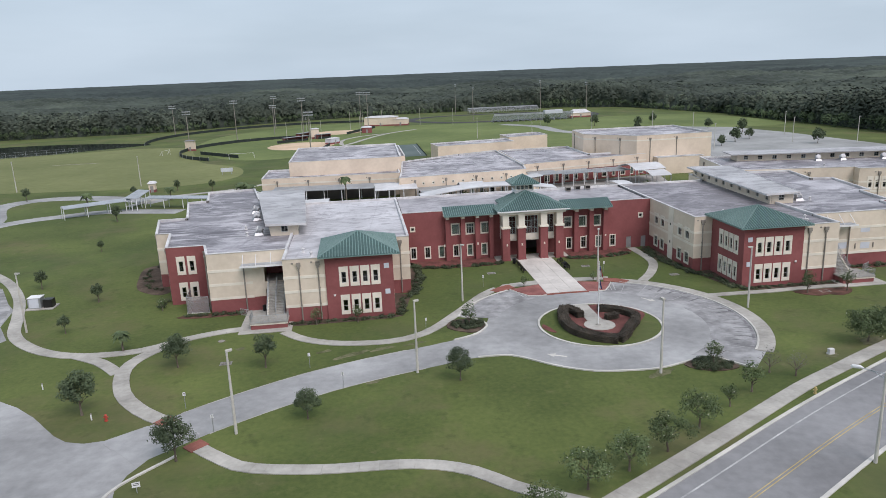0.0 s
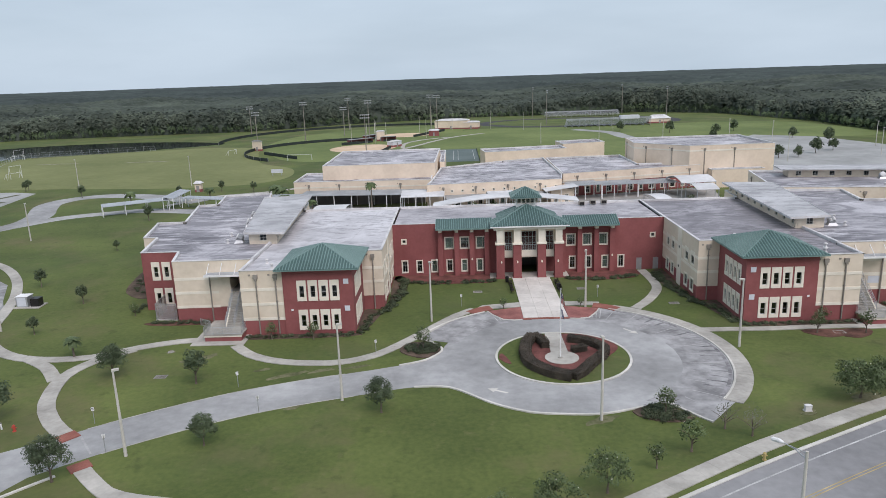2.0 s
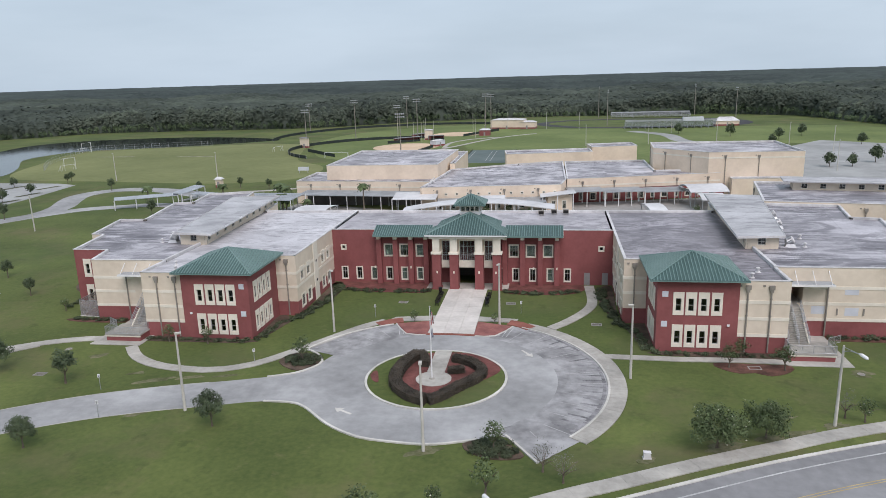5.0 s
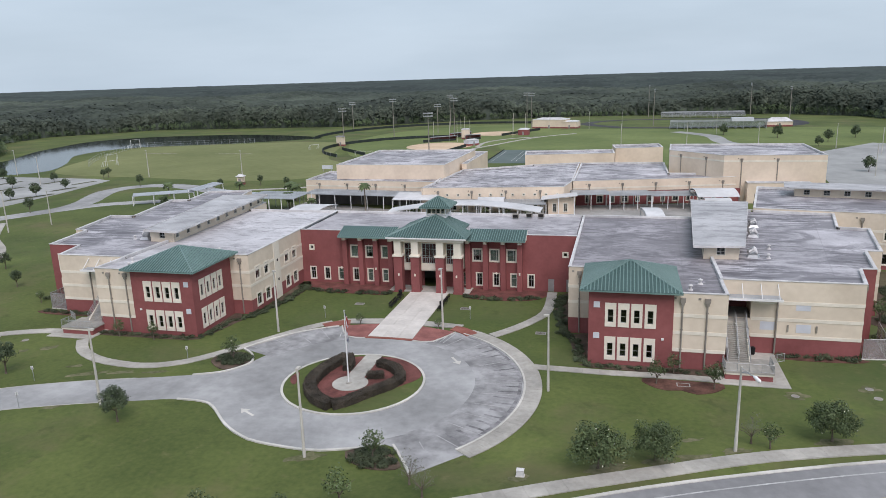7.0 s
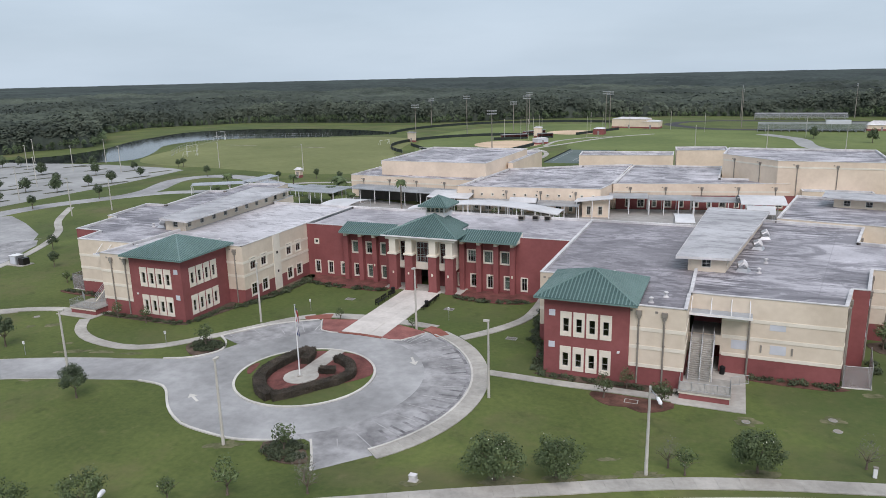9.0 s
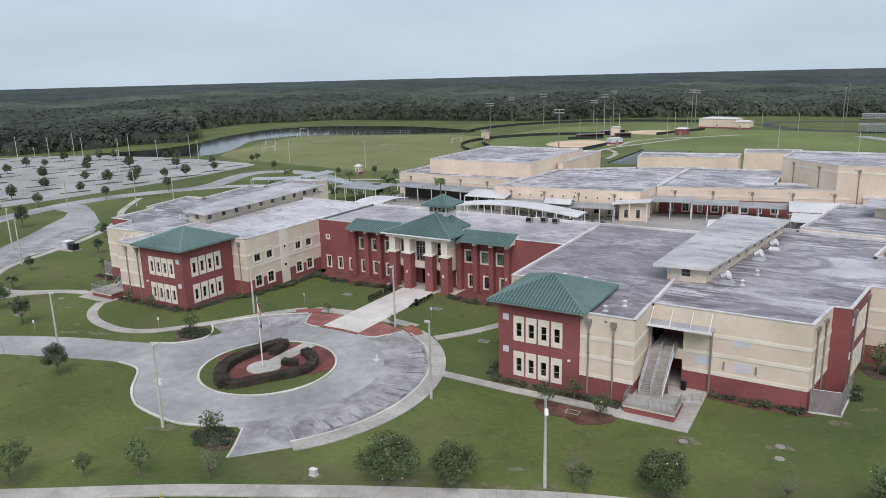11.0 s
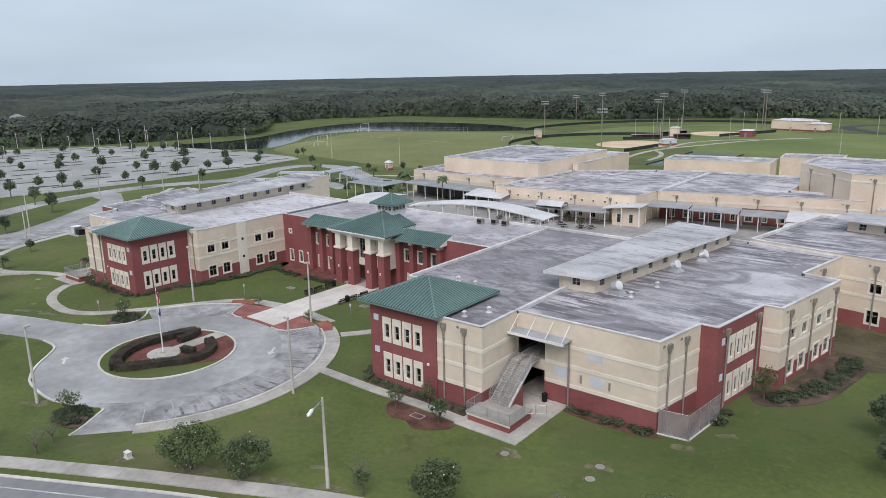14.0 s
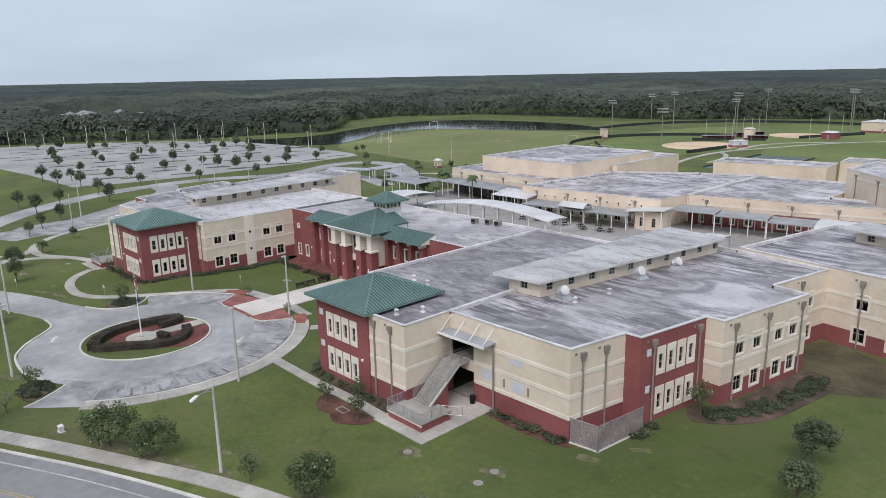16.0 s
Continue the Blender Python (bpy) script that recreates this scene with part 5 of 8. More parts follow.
    # entrance canopy over the stair
    can = part("canopy", bx(42.7, 50.4, -24.2, -22.32, 7.60, 7.74), CANOPY, w, "ribbed pale steel canopy")
    ribs = bmesh.new()
    for k in range(20):
        x = fx((42.9 + k * 0.39, 0))[0]
        box(ribs, x - 0.03, x + 0.03, -24.2, -22.34, 7.70, 7.76)
    part("rib", ribs, CANOPY, can)
    part("canopy_edge", bx(42.65, 50.45, -24.26, -24.202, 7.5, 7.8), WHITE, can)
    for x in (43.7, 45.9, 48.1, 50.1):
        bm = bmesh.new()
        xx = fx((x, 0))[0]
        tube(bm, [(xx, -24.0, 7.75), (xx, -22.3, 9.2)], 0.05, 6)
        part("tie_rod", bm, WHITE, can)
    bm = bmesh.new()
    xx = fx((50.2, 0))[0]
    tube(bm, [(xx, -22.5, 7.6), (xx, -22.5, 0.0)], 0.11, 8)
    part("downpipe", bm, PIPE, w)
    # roof fans
    a, b = run(cl[1], cl[2])
    for d in (2.0, 15.5, 23.0):
        dd = d if s > 0 else (Vector(b) - Vector(a)).length - d
        roof_fan(along(a, b, dd) @ pose(0, -1.9, 9.28, 0, 0, random.uniform(-15, 15)))
    for x, y in ((39.4, -26.6), (40.8, -23.9), (33.6, -16.6), (30.6, -16.2)):
        roof_vent(fx((x, y)), 9.31)
    for x, y in ((51.2, -9.5), (52.2, -4.0)):
        roof_vent(fx((x, y)), 9.28)
    # stair and landing
    st = thing("stair", "concrete and steel outside stair with mesh railing", "stair", group="outside stairs", kind="structure")
    part("landing_base", bx(43.3, 48.5, -31.4, -27.3, 0, 0.95), RED, st, "red stucco landing base")
    part("landing_top", bx(43.15, 48.65, -31.55, -27.2, 0.95, 1.12), CONCRETE, st)
    n = 20
    for k in range(n):
        y = -28.3 + k * 0.225
        z = 1.12 + (k + 1) * (3.48 / n)
        part("step", bx(44.0, 46.4, y, y + 0.25, z - 0.15, z), CONCRETE, st)
    for x in (43.95, 45.2, 46.45):
        xx = fx((x, 0))[0]
        bm = bmesh.new()
        tube(bm, [(xx, -28.3, 1.05), (xx, -23.8, 4.5), (xx, -22.0, 4.5)], 0.13, 6)
        part("stringer", bm, STEEL, st)
        bm = bmesh.new()
        for dz in (0.35, 0.7, 1.05):
            tube(bm, [(xx, -28.4, 1.15 + dz), (xx, -23.8, 4.6 + dz), (xx, -22.2, 4.6 + dz)], 0.035, 6)
        for k in range(8):
            t = k / 7
            tube(bm, [(xx, -28.4 + 4.6 * t, 1.1 + 3.45 * t), (xx, -28.4 + 4.6 * t, 2.2 + 3.45 * t)], 0.03, 6)
        part("handrail", bm, STEEL, st)
    for (xa_, ya), (xb_, yb) in (((43.25, -27.3), (43.25, -31.45)), ((43.25, -31.45), (48.55, -31.45)), ((48.55, -31.45), (48.55, -28.6)), ((48.55, -28.6), (50.4, -27.4))):
        pa, pb = fx((xa_, ya)), fx((xb_, yb))
        length = (Vector(pb) - Vector(pa)).length
        bm = bmesh.new()
        for z in (1.2, 2.15):
            tube(bm, [(0, 0, z), (length, 0, z)], 0.03, 6)
        k = max(2, int(length / 1.3))
        for i in range(k + 1):
            tube(bm, [(length * i / k, 0, 1.1), (length * i / k, 0, 2.2)], 0.03, 6)
        m = int(length / 0.12)
        for i in range(m):
            box(bm, length * i / m - 0.008, length * i / m + 0.008, -0.008, 0.008, 1.2, 2.15)
        part("railing", bm, STEEL, st, "steel mesh railing", along(pa, pb))
    part("upper_landing", bx(43.9, 46.5, -23.83, -22.0, 4.42, 4.597), CONCRETE, st)
    bm = bmesh.new()
    side = [(-28.3, 0.0), (-25.7, 0.0), (-25.7, 3.0), (-28.3, 1.06)]
    xs = sorted((fx((46.3, 0))[0], fx((46.52, 0))[0]))
    v = [bm.verts.new((x, y, z)) for x in xs for y, z in side]
    for f in ((3, 2, 1, 0), (4, 5, 6, 7), (0, 1, 5, 4), (1, 2, 6, 5), (2, 3, 7, 6), (3, 0, 4, 7)):
        bm.faces.new([v[i] for i in f])
    part("flank_wall", bm, RED, st, "red stucco flank wall")
    bm = bmesh.new()
    tube(bm, [(xs[1] - 0.1, -28.35, 1.12), (xs[1] - 0.1, -25.7, 3.1)], 0.13, 4)
    part("flank_cap", bm, CREAM, st)
    part("under_wall", bx(44.0, 46.29, -25.9, -25.7, 0.0, 2.8), RED, st)
    part("kerb_band", bx(43.2, 48.6, -31.47, -31.41, 0.7, 0.95), CREAM, st)
    xs = sorted((fx((42.6, 0))[0], fx((50.2, 0))[0]))
    part("pad", boxes((*xs, -32.9, -22.35, -0.05, 0.09)), CONCRETE, st, "pale concrete pad")
    # fenced plant enclosure
    en = thing("plant_enclosure", "grey mesh-fenced plant enclosure against the wall", "enclosure", group="plant enclosures", kind="structure")
    pts = [(60.3, -22.4), (63.2, -22.0), (64.0, -15.4)] if s > 0 else [(56.2, -21.6), (59.6, -21.3), (60.0, -16.4)]
    part("floor", prism(poly_of([(60.4, -22.2), (63.1, -21.9), (63.9, -15.3), (61.6, -15.2)] if s > 0 else [(56.3, -21.4), (59.5, -21.2), (59.9, -16.4), (57.3, -16.4)]), -0.05, 0.1), MULCH, en)
    for p, q in zip(pts, pts[1:]):
        p, q = run(p, q)
        length = (Vector(q) - Vector(p)).length
        part("fence_panel", boxes((0, length, 0, 0.02, 0.05, 2.62)), SCREEN, en, "brown see-through privacy mesh", along(p, q))
        bm = bmesh.new()
        k = max(1, round(length / 2.6))
        for i in range(k + 1):
            tube(bm, [(length * i / k, 0, 0), (length * i / k, 0, 2.72)], 0.045, 8)
        tube(bm, [(0, 0, 2.66), (length, 0, 2.66)], 0.03, 6)
        part("fence_post", bm, STEEL, en, "", along(p, q))
        part("footing", boxes((-0.1, length + 0.1, -0.15, 0.15, -0.05, 0.10)), KERB, en, "", along(p, q))


fan_meshes = []


def roof_fan(m):
    """Tilted round exhaust fan on a square kerb."""
    if not fan_meshes:
        bm = bmesh.new()
        lo = [bm.verts.new((x, y, 0)) for x, y in ((-0.95, -0.95), (0.95, -0.95), (0.95, 0.95), (-0.95, 0.95))]
        hi = [bm.verts.new((x, y, 0.55)) for x, y in ((-0.6, -0.6), (0.6, -0.6), (0.6, 0.6), (-0.6, 0.6))]
        bm.faces.new(hi)
        for i in range(4):
            bm.faces.new((lo[i], lo[(i + 1) % 4], hi[(i + 1) % 4], hi[i]))
        base = mesh_of("curb", bm, STEEL)
        tilt = Matrix.Translation((0, 0.15, 0.95)) @ Matrix.Rotation(radians(62), 4, "X")
        bm = bmesh.new()
        prof = [(-0.75, 0.45), (-0.5, 0.70)] + [(-0.45 + 0.09 * k, 0.76 if k % 2 else 0.71) for k in range(11)]
        tube(bm, [(0, 0, z) for z, _ in prof], [r for _, r in prof], 20)
        bm.transform(tilt)
        drum = mesh_of("fan_drum", bm, STEEL)
        bm = bmesh.new()
        tube(bm, [(0, 0, 0.46), (0, 0, 0.56), (0, 0, 0.66), (0, 0, 0.70)], [0.70, 0.70, 0.52, 0.2], 20)
        bm.transform(tilt)
        fan_meshes.extend((base, drum, mesh_of("fan_cover", bm, COPING)))
    fan = thing("roof_fan", "round galvanised exhaust fan on a flat roof", "roof fan", group="roof fans")
    fan.matrix_basis = m @ Matrix.Scale(0.86, 4)
    part("curb", fan_meshes[0], None, fan)
    part("fan_drum", fan_meshes[1], None, fan)
    part("fan_cover", fan_meshes[2], None, fan, "pale dished fan cover")


vent_mesh = []


def roof_vent(p, z):
    if not vent_mesh:
        bm = bmesh.new()
        tube(bm, [(0, 0, 0), (0, 0, 0.12), (0, 0, 0.14), (0, 0, 0.62)], [0.42, 0.36, 0.2, 0.2], 12)
        tube(bm, [(0, 0, 0.62), (0, 0, 0.72), (0, 0, 0.86)], [0.34, 0.34, 0.1], 12)
        vent_mesh.append(mesh_of("roof_vent", bm, COPING))
    solid("roof_vent", vent_mesh[0], None, "small white capped roof vent", "roof vent", "roof vents", "", pose(p[0], p[1], z, 0, 0, 0) @ Matrix.Scale(0.85, 4))


build_wing(1)
build_wing(-1)

for x, y in ((14.4, 15.6), (16.6, 15.6), (12.0, 14.6)):
    ac = thing("air_conditioner", "grey rooftop air conditioner on the central block", "air conditioner", group="rooftop units", at=(x, y, 9.3))
    part("casing", boxes((-0.55, 0.55, -0.45, 0.45, 0.22, 0.92)), PIPE, ac)
    part("grille", boxes((-0.45, 0.45, -0.48, -0.455, 0.3, 0.84)), DARK, ac)
    part("stand", boxes((-0.55, -0.45, -0.45, 0.45, 0, 0.22)), STEEL, ac)
    part("stand", boxes((0.45, 0.55, -0.45, 0.45, 0, 0.22)), STEEL, ac)


# ---- the blocks behind ----
def block(label, poly, h, layers, roof_mat, windows=(), parapet=0.45, name="school_building", pipes=True, bands=()):
    b = thing(name, label, "school building", kind="structure")
    n = len(poly)
    for i in range(n):
        p, q = poly[i], poly[(i + 1) % n]
        rows = [(k, d, z) for e, k, d, z in windows if e == i]
        windowed_wall(b, p, q, 0, h, layers, rows)
        if bands:
            band(b, p, q, bands)
        length = (Vector(q) - Vector(p)).length
        if pipes and length > 12:
            for k in range(int(length / 9)):
                downpipe(b, p, q, 4.5 + 9 * k, h - 1.3)
    flat_roof(b, poly, h - parapet, roof_mat)
    coping(b, poly, h)
    return b


block("long low tan classroom block behind the courtyard", [(-60.5, 80.0), (-20.0, 77.5), (-20.0, 98), (-60.5, 99)], 6.5, [(99, TAN)], ROOF_C, bands=(4.6,))
block("tall tan gymnasium block with stained flat roof", [(-52.8, 85.6), (-19.2, 85.6), (-18.4, 127), (-53.0, 127)], 10.3, [(99, TAN)], ROOF_C, pipes=False)
block("tan annex beside the gymnasium", [(-18.2, 104), (-16.6, 104), (-16.6, 140), (-30, 140), (-30, 127.3), (-18.2, 127.3)], 8.3, [(99, TAN)], ROOF_C, pipes=False)
port = [(0, "porthole", 4.0 + 2.9 * k, 4.25) for k in range(12)] + [(0, ("tall", "pair", "tall_blind")[k % 3], 5.4 + 3.1 * k, 0.5) for k in range(9)]
block("tan courtyard block with small round-edged windows", [(-21.0, 66.8), (16.4, 71.0), (17.8, 80.4), (17.4, 122), (2.8, 116), (-17.8, 103.6), (-19.8, 77.3)], 6.5, [(99, TAN)], ROOF_C, port)
block("low tan cafeteria block with stained flat roof", [(18.0, 80.2), (63.0, 90.6), (63.0, 97), (43.8, 97), (43.8, 122), (18.0, 120)], 6.6, [(99, TAN)], ROOF_C, bands=(4.3,))
block("tall tan auditorium block with stained flat roof", [(44.2, 104), (57.5, 90.0), (83.0, 90.4), (83.6, 121), (45.4, 121)], 12.4, [(99, TAN)], ROOF_C, bands=(10.6,))
block("low tan connecting block", [(63.3, 86.5), (79.0, 87.0), (79.0, 90.0), (63.3, 90.0)], 5.4, [(99, TAN)], ROOF_C, pipes=False)
block("low tan store block behind the school", [(-2.2, 134.5), (28.2, 140.0), (27.4, 152.0), (-3.6, 147)], 7.6, [(99, TAN)], ROOF_C, pipes=False)
block("tan service block behind the school", [(28.4, 150.0), (45.0, 153.6), (44.0, 166.0), (27.0, 162)], 8.2, [(99, TAN)], ROOF_C, pipes=False)

# rear wing, turned with the outer walls
u, v = Vector((0.983, -0.182)), Vector((0.182, 0.983))
O = Vector((67.7, 23.0))
at = lambda a, b: tuple(O + u * a + v * b)
rear = block("beige two-storey rear wing with flat stained roof", [at(0, 0), at(14.6, 0), at(14.6, -2.4), at(32, -2.4), at(32, 26), at(-13.2, 26), at(-13.2, 0.15)], 10.0,
             BANDED, ROOF_B, [(0, "pair", d, z) for d in (4.6, 8.8) for z in (0.98, 5.28)] + [(2, "slot", d, z) for d in (2.6, 4.2, 5.8, 7.4) for z in (1.15, 5.5)], bands=(6.62, 4.42))
cr = [at(-6, 18.0), at(34, 18.0), at(34, 23.0), at(-6, 23.0)]
for i in range(4):
    p, q = cr[i], cr[(i + 1) % 4]
    windowed_wall(rear, p, q, 9.5, 11.3, ALL_BEIGE, [("clere", 2.2 + 3.6 * k, 9.9) for k in range(int((Vector(q) - Vector(p)).length / 3.6))] if i == 0 else [])
part("clerestory_roof", prism([at(-8, 16.6), at(36, 16.6), at(36, 24.2), at(-8, 24.2)], 11.3, 11.55), ROOF_F, rear, "pale overhanging clerestory roof")
for d in (13, 19, 29):
    p = at(d, 15.2)
    roof_fan(pose(p[0], p[1], 9.55, 0, 0, -10))
for a, b in ((10, 5), (26, 6)):
    roof_vent(at(a, b), 9.55)


# ---- courtyard canopies ----
def post_canopy(label, p, q, depth, z, pitch=4.0, material=None, rise=0.25):
    """Flat ribbed canopy on posts along a line; it reaches to the left of p -> q."""
    c = thing("walkway_canopy", label, "canopy", group="walkway canopies", kind="structure")
    length = (Vector(q) - Vector(p)).length
    m = along(p, q)
    bm = bmesh.new()
    vs = [bm.verts.new(t) for t in ((0, 0, z), (length, 0, z), (length, depth, z + rise), (0, depth, z + rise), (0, 0, z + 0.14), (length, 0, z + 0.14), (length, depth, z + rise + 0.14), (0, depth, z + rise + 0.14))]
    for f in ((3, 2, 1, 0), (4, 5, 6, 7), (0, 1, 5, 4), (1, 2, 6, 5), (2, 3, 7, 6), (3, 0, 4, 7)):
        bm.faces.new([vs[i] for i in f])
    deck = part("deck", bm, material or STEEL, c, "", m)
    bm = bmesh.new()
    for k in range(int(length / 0.8)):
        tube(bm, [(0.4 + k * 0.8, 0, z + 0.16), (0.4 + k * 0.8, depth, z + rise + 0.16)], 0.05, 4)
    part("rib", bm, material or STEEL, deck)
    n = max(1, int(length / pitch))
    for k in range(n + 1):
        for y in (0.25, depth - 0.25):
            bm = bmesh.new()
            tube(bm, [(length * k / n, y, 0), (length * k / n, y, z + 0.05 + rise * y / depth)], 0.11, 8)
            part("post", bm, WHITE, c, "", m)
    return c


def wave_canopy(label, p, q, width, z, rise, pitch=6.0):
    """White vaulted fabric-metal canopy on posts, arched across its width."""
    c = thing("vaulted_canopy", label, "canopy", group="vaulted canopies", kind="structure")
    length = (Vector(q) - Vector(p)).length
    m = along(p, q)
    bm = bmesh.new()
    n, rows = 12, []
    for i in range(n + 1):
        t = i / n
        h = z + rise * math.sin(math.pi * t)
        rows.append([bm.verts.new((x, width * t, h + dz)) for dz in (0.0, 0.12) for x in (0, length)])
    for a, b in zip(rows, rows[1:]):
        bm.faces.new((a[0], b[0], b[1], a[1]))
        bm.faces.new((a[2], a[3], b[3], b[2]))
        bm.faces.new((a[0], a[2], b[2], b[0]))
        bm.faces.new((a[1], b[1], b[3], a[3]))
    bm.faces.new((rows[0][0], rows[0][1], rows[0][3], rows[0][2]))
    bm.faces.new((rows[-1][1], rows[-1][0], rows[-1][2], rows[-1][3]))
    part("vault", bm, VAULT, c, "", m)
    k = max(1, int(length / pitch))
    for i in range(k + 1):
        x = min(max(length * i / k, 0.2), length - 0.2)
        for y in (0.2, width - 0.2):
            bm = bmesh.new()
            tube(bm, [(x, y, 0), (x, y, z + 0.1)], 0.12, 8)
            part("post", bm, STEEL, c, "", m)
        bm = bmesh.new()
        tube(bm, [(x, 0.2, z - 0.1), (x, width - 0.2, z - 0.1)], 0.08, 6)
        part("tie_beam", bm, STEEL, c, "", m)
    return c


post_canopy("ribbed grey walkway canopy along the cafeteria", (18.6, 71.8), (28.0, 73.4), 6.6, 4.1, 3.2)
post_canopy("ribbed grey walkway canopy stepping down along the cafeteria", (28.2, 73.2), (38.6, 75.0), 6.4, 3.8, 3.4)
post_canopy("low ribbed grey walkway canopy along the cafeteria", (38.8, 75.0), (50.5, 77.0), 6.4, 3.5, 3.4)
post_canopy("ribbed grey walkway canopy along the classroom block", (-57, 70.0), (-22.5, 67.0), 7.5, 3.9, 4.5)
post_canopy("ribbed grey walkway canopy at the courtyard end", (-70.5, 60.5), (-55.0, 59.5), 10.5, 4.2, 3.8)
post_canopy("ribbed walkway canopy along the courtyard block", (-15.5, 59.8), (12.6, 62.6), 6.6, 3.2, 3.2)
wave_canopy("small white arched porch roof over the walkway", (-4.6, 60.6), (2.2, 61.2), 4.2, 3.9, 0.9)
post_canopy("pale sloping roof over the courtyard passage", (-28.0, 62.5), (-16.2, 62.5), 6.4, 3.9, 3.6, VAULT, 0.9)


def arched_canopy():
    """Long white canopy behind the central block, arched along its length."""
    c = thing("courtyard_canopy", "long white arched canopy behind the central block", "canopy", kind="structure")
    x0, x1, y0, y1, n = -18.2, 14.6, 30.8, 36.8, 24
    top = lambda t: 7.0 + 1.6 * math.sin(math.pi * t)
    bm = bmesh.new()
    rows = []
    for i in range(n + 1):
        t = i / n
        rows.append([bm.verts.new((x0 + (x1 - x0) * t, y0 + (y1 - y0) * k / 4 + 0.08 * (x1 - x0) * (t - 0.5), top(t) + 0.22 * math.sin(math.pi * k / 4) + dz)) for dz in (0.0, 0.18) for k in range(5)])
    for a, b in zip(rows, rows[1:]):
        for k in range(4):
            bm.faces.new((a[k], a[k + 1], b[k + 1], b[k]))
            bm.faces.new((a[5 + k], b[5 + k], b[6 + k], a[6 + k]))
        bm.faces.new((a[0], b[0], b[5], a[5]))
        bm.faces.new((a[4], a[9], b[9], b[4]))
    for r in (rows[0], rows[-1]):
        bm.faces.new(r[:5] + r[:4:-1])
    bmesh.ops.recalc_face_normals(bm, faces=bm.faces)
    part("vault", bm, VAULT, c)
    for i in range(9):
        t = 0.03 + 0.94 * i / 8
        x, shift = x0 + (x1 - x0) * t, 0.08 * (x1 - x0) * (t - 0.5)
        for y in (y0 + 0.5, y1 - 0.5):
            bm = bmesh.new()
            tube(bm, [(x, y + shift, 0), (x, y + shift, top(t) + 0.05)], 0.12, 8)
            part("post", bm, WHITE, c)
        bm = bmesh.new()
        tube(bm, [(x, y0 + 0.3 + shift, top(t) - 0.15), (x, y1 - 0.3 + shift, top(t) - 0.15)], 0.09, 6)
        part("tie_beam", bm, WHITE, c)


arched_canopy()
wave_canopy("white vaulted walkway canopy", (36.5, 47.0), (40.5, 47.5), 10.0, 3.8, 0.5)
wave_canopy("white vaulted walkway canopy", (49.4, 70.4), (59.4, 71.6), 11.0, 4.2, 1.2)
wave_canopy("white vaulted walkway canopy", (50.5, 61.0), (56.5, 61.0), 10.0, 3.8, 0.8)
wave_canopy("white vaulted walkway canopy", (-48.0, 38.0), (-40.0, 38.0), 16.0, 4.0, 0.8)
gable = thing("courtyard_porch", "tan porch with sloping white roof in the courtyard", "porch", kind="structure")
windowed_wall(gable, (12.8, 66.2), (19.2, 67.4), 0, 4.2, [(99, TAN)], [("tall", 1.6, 0.7), ("tall", 4.4, 0.7)])
wall(gable, (19.2, 67.4), (18.6, 71.6), 0, 4.2, [(99, TAN)])
wall(gable, (12.4, 70.6), (12.8, 66.2), 0, 4.2, [(99, TAN)])
bm = bmesh.new()
v = [bm.verts.new((x, y, z + dz)) for dz in (0, 0.18) for x, y, z in ((11.0, 64.6, 4.0), (20.2, 66.0, 4.9), (19.6, 71.4, 4.9), (10.8, 70.2, 4.0))]
for f in ((3, 2, 1, 0), (4, 5, 6, 7), (0, 1, 5, 4), (1, 2, 6, 5), (2, 3, 7, 6), (3, 0, 4, 7)):
    bm.faces.new([v[i] for i in f])
part("roof", bm, VAULT, gable)
for x, y in ((11.6, 65.0), (15.4, 65.5), (19.4, 66.2)):
    bm = bmesh.new()
    tube(bm, [(x, y, 0), (x, y, 4.1 + 0.08 * (x - 11))], 0.12, 8)
    part("post", bm, WHITE, gable)
plaza = thing("pavement", "pale concrete courtyard between the school blocks", "pavement", kind="structure")
part("paving", prism([(-66, 43), (-44, 19), (54, 27), (58, 60), (64, 88), (18, 79), (16, 70), (-21, 66), (-60, 79)], -0.05, 0.05), COURTYARD, plaza)
# Added dark sheet for the shade under the classroom walkway canopy.
bm = boxes((-56, -22, 76.2, 76.4, 0.05, 3.4))
part("dark_arcade", bm, INSIDE, plaza)
arcade = thing("arcade_wall", "dark red wall with cream-framed windows under the cafeteria canopy", "wall", kind="structure")
windowed_wall(arcade, (19.0, 79.2), (62.0, 89.2), 0.05, 3.6, PLAIN_RED, [(("tall", "pair", "tall_blind", "pair")[i % 4], 3.0 + 3.4 * i, 0.75) for i in range(12)])
# Dark sheet behind the panes in place of unlit rooms.
part("backing", prism([(19.2, 80.1), (61.8, 90.0), (61.8, 90.1), (19.2, 80.2)], 0.05, 3.6), INSIDE, arcade)
for k in range(9):
    p = Vector((-13 + 3.0 * k + (k % 2), 57.4 + 0.9 * (k % 3)))
    table = thing("picnic_table", "dark round courtyard table with attached seats", "table", group="courtyard tables", at=(p.x, p.y, 0.05))
    bm = bmesh.new()
    tube(bm, [(0, 0, 0.70), (0, 0, 0.76)], 0.65, 14)
    part("tabletop", bm, BLACK, table)
    bm = bmesh.new()
    tube(bm, [(0, 0, 0), (0, 0, 0.70)], 0.07, 8)
    part("leg", bm, BLACK, table)
    for a in range(4):
        bm = bmesh.new()
        x, y = 1.0 * math.cos(a * math.pi / 2), 1.0 * math.sin(a * math.pi / 2)
        tube(bm, [(x, y, 0.42), (x, y, 0.47)], 0.22, 10)
        tube(bm, [(0, 0, 0.25), (x, y, 0.42)], 0.03, 6)
        part("seat", bm, BLACK, table)

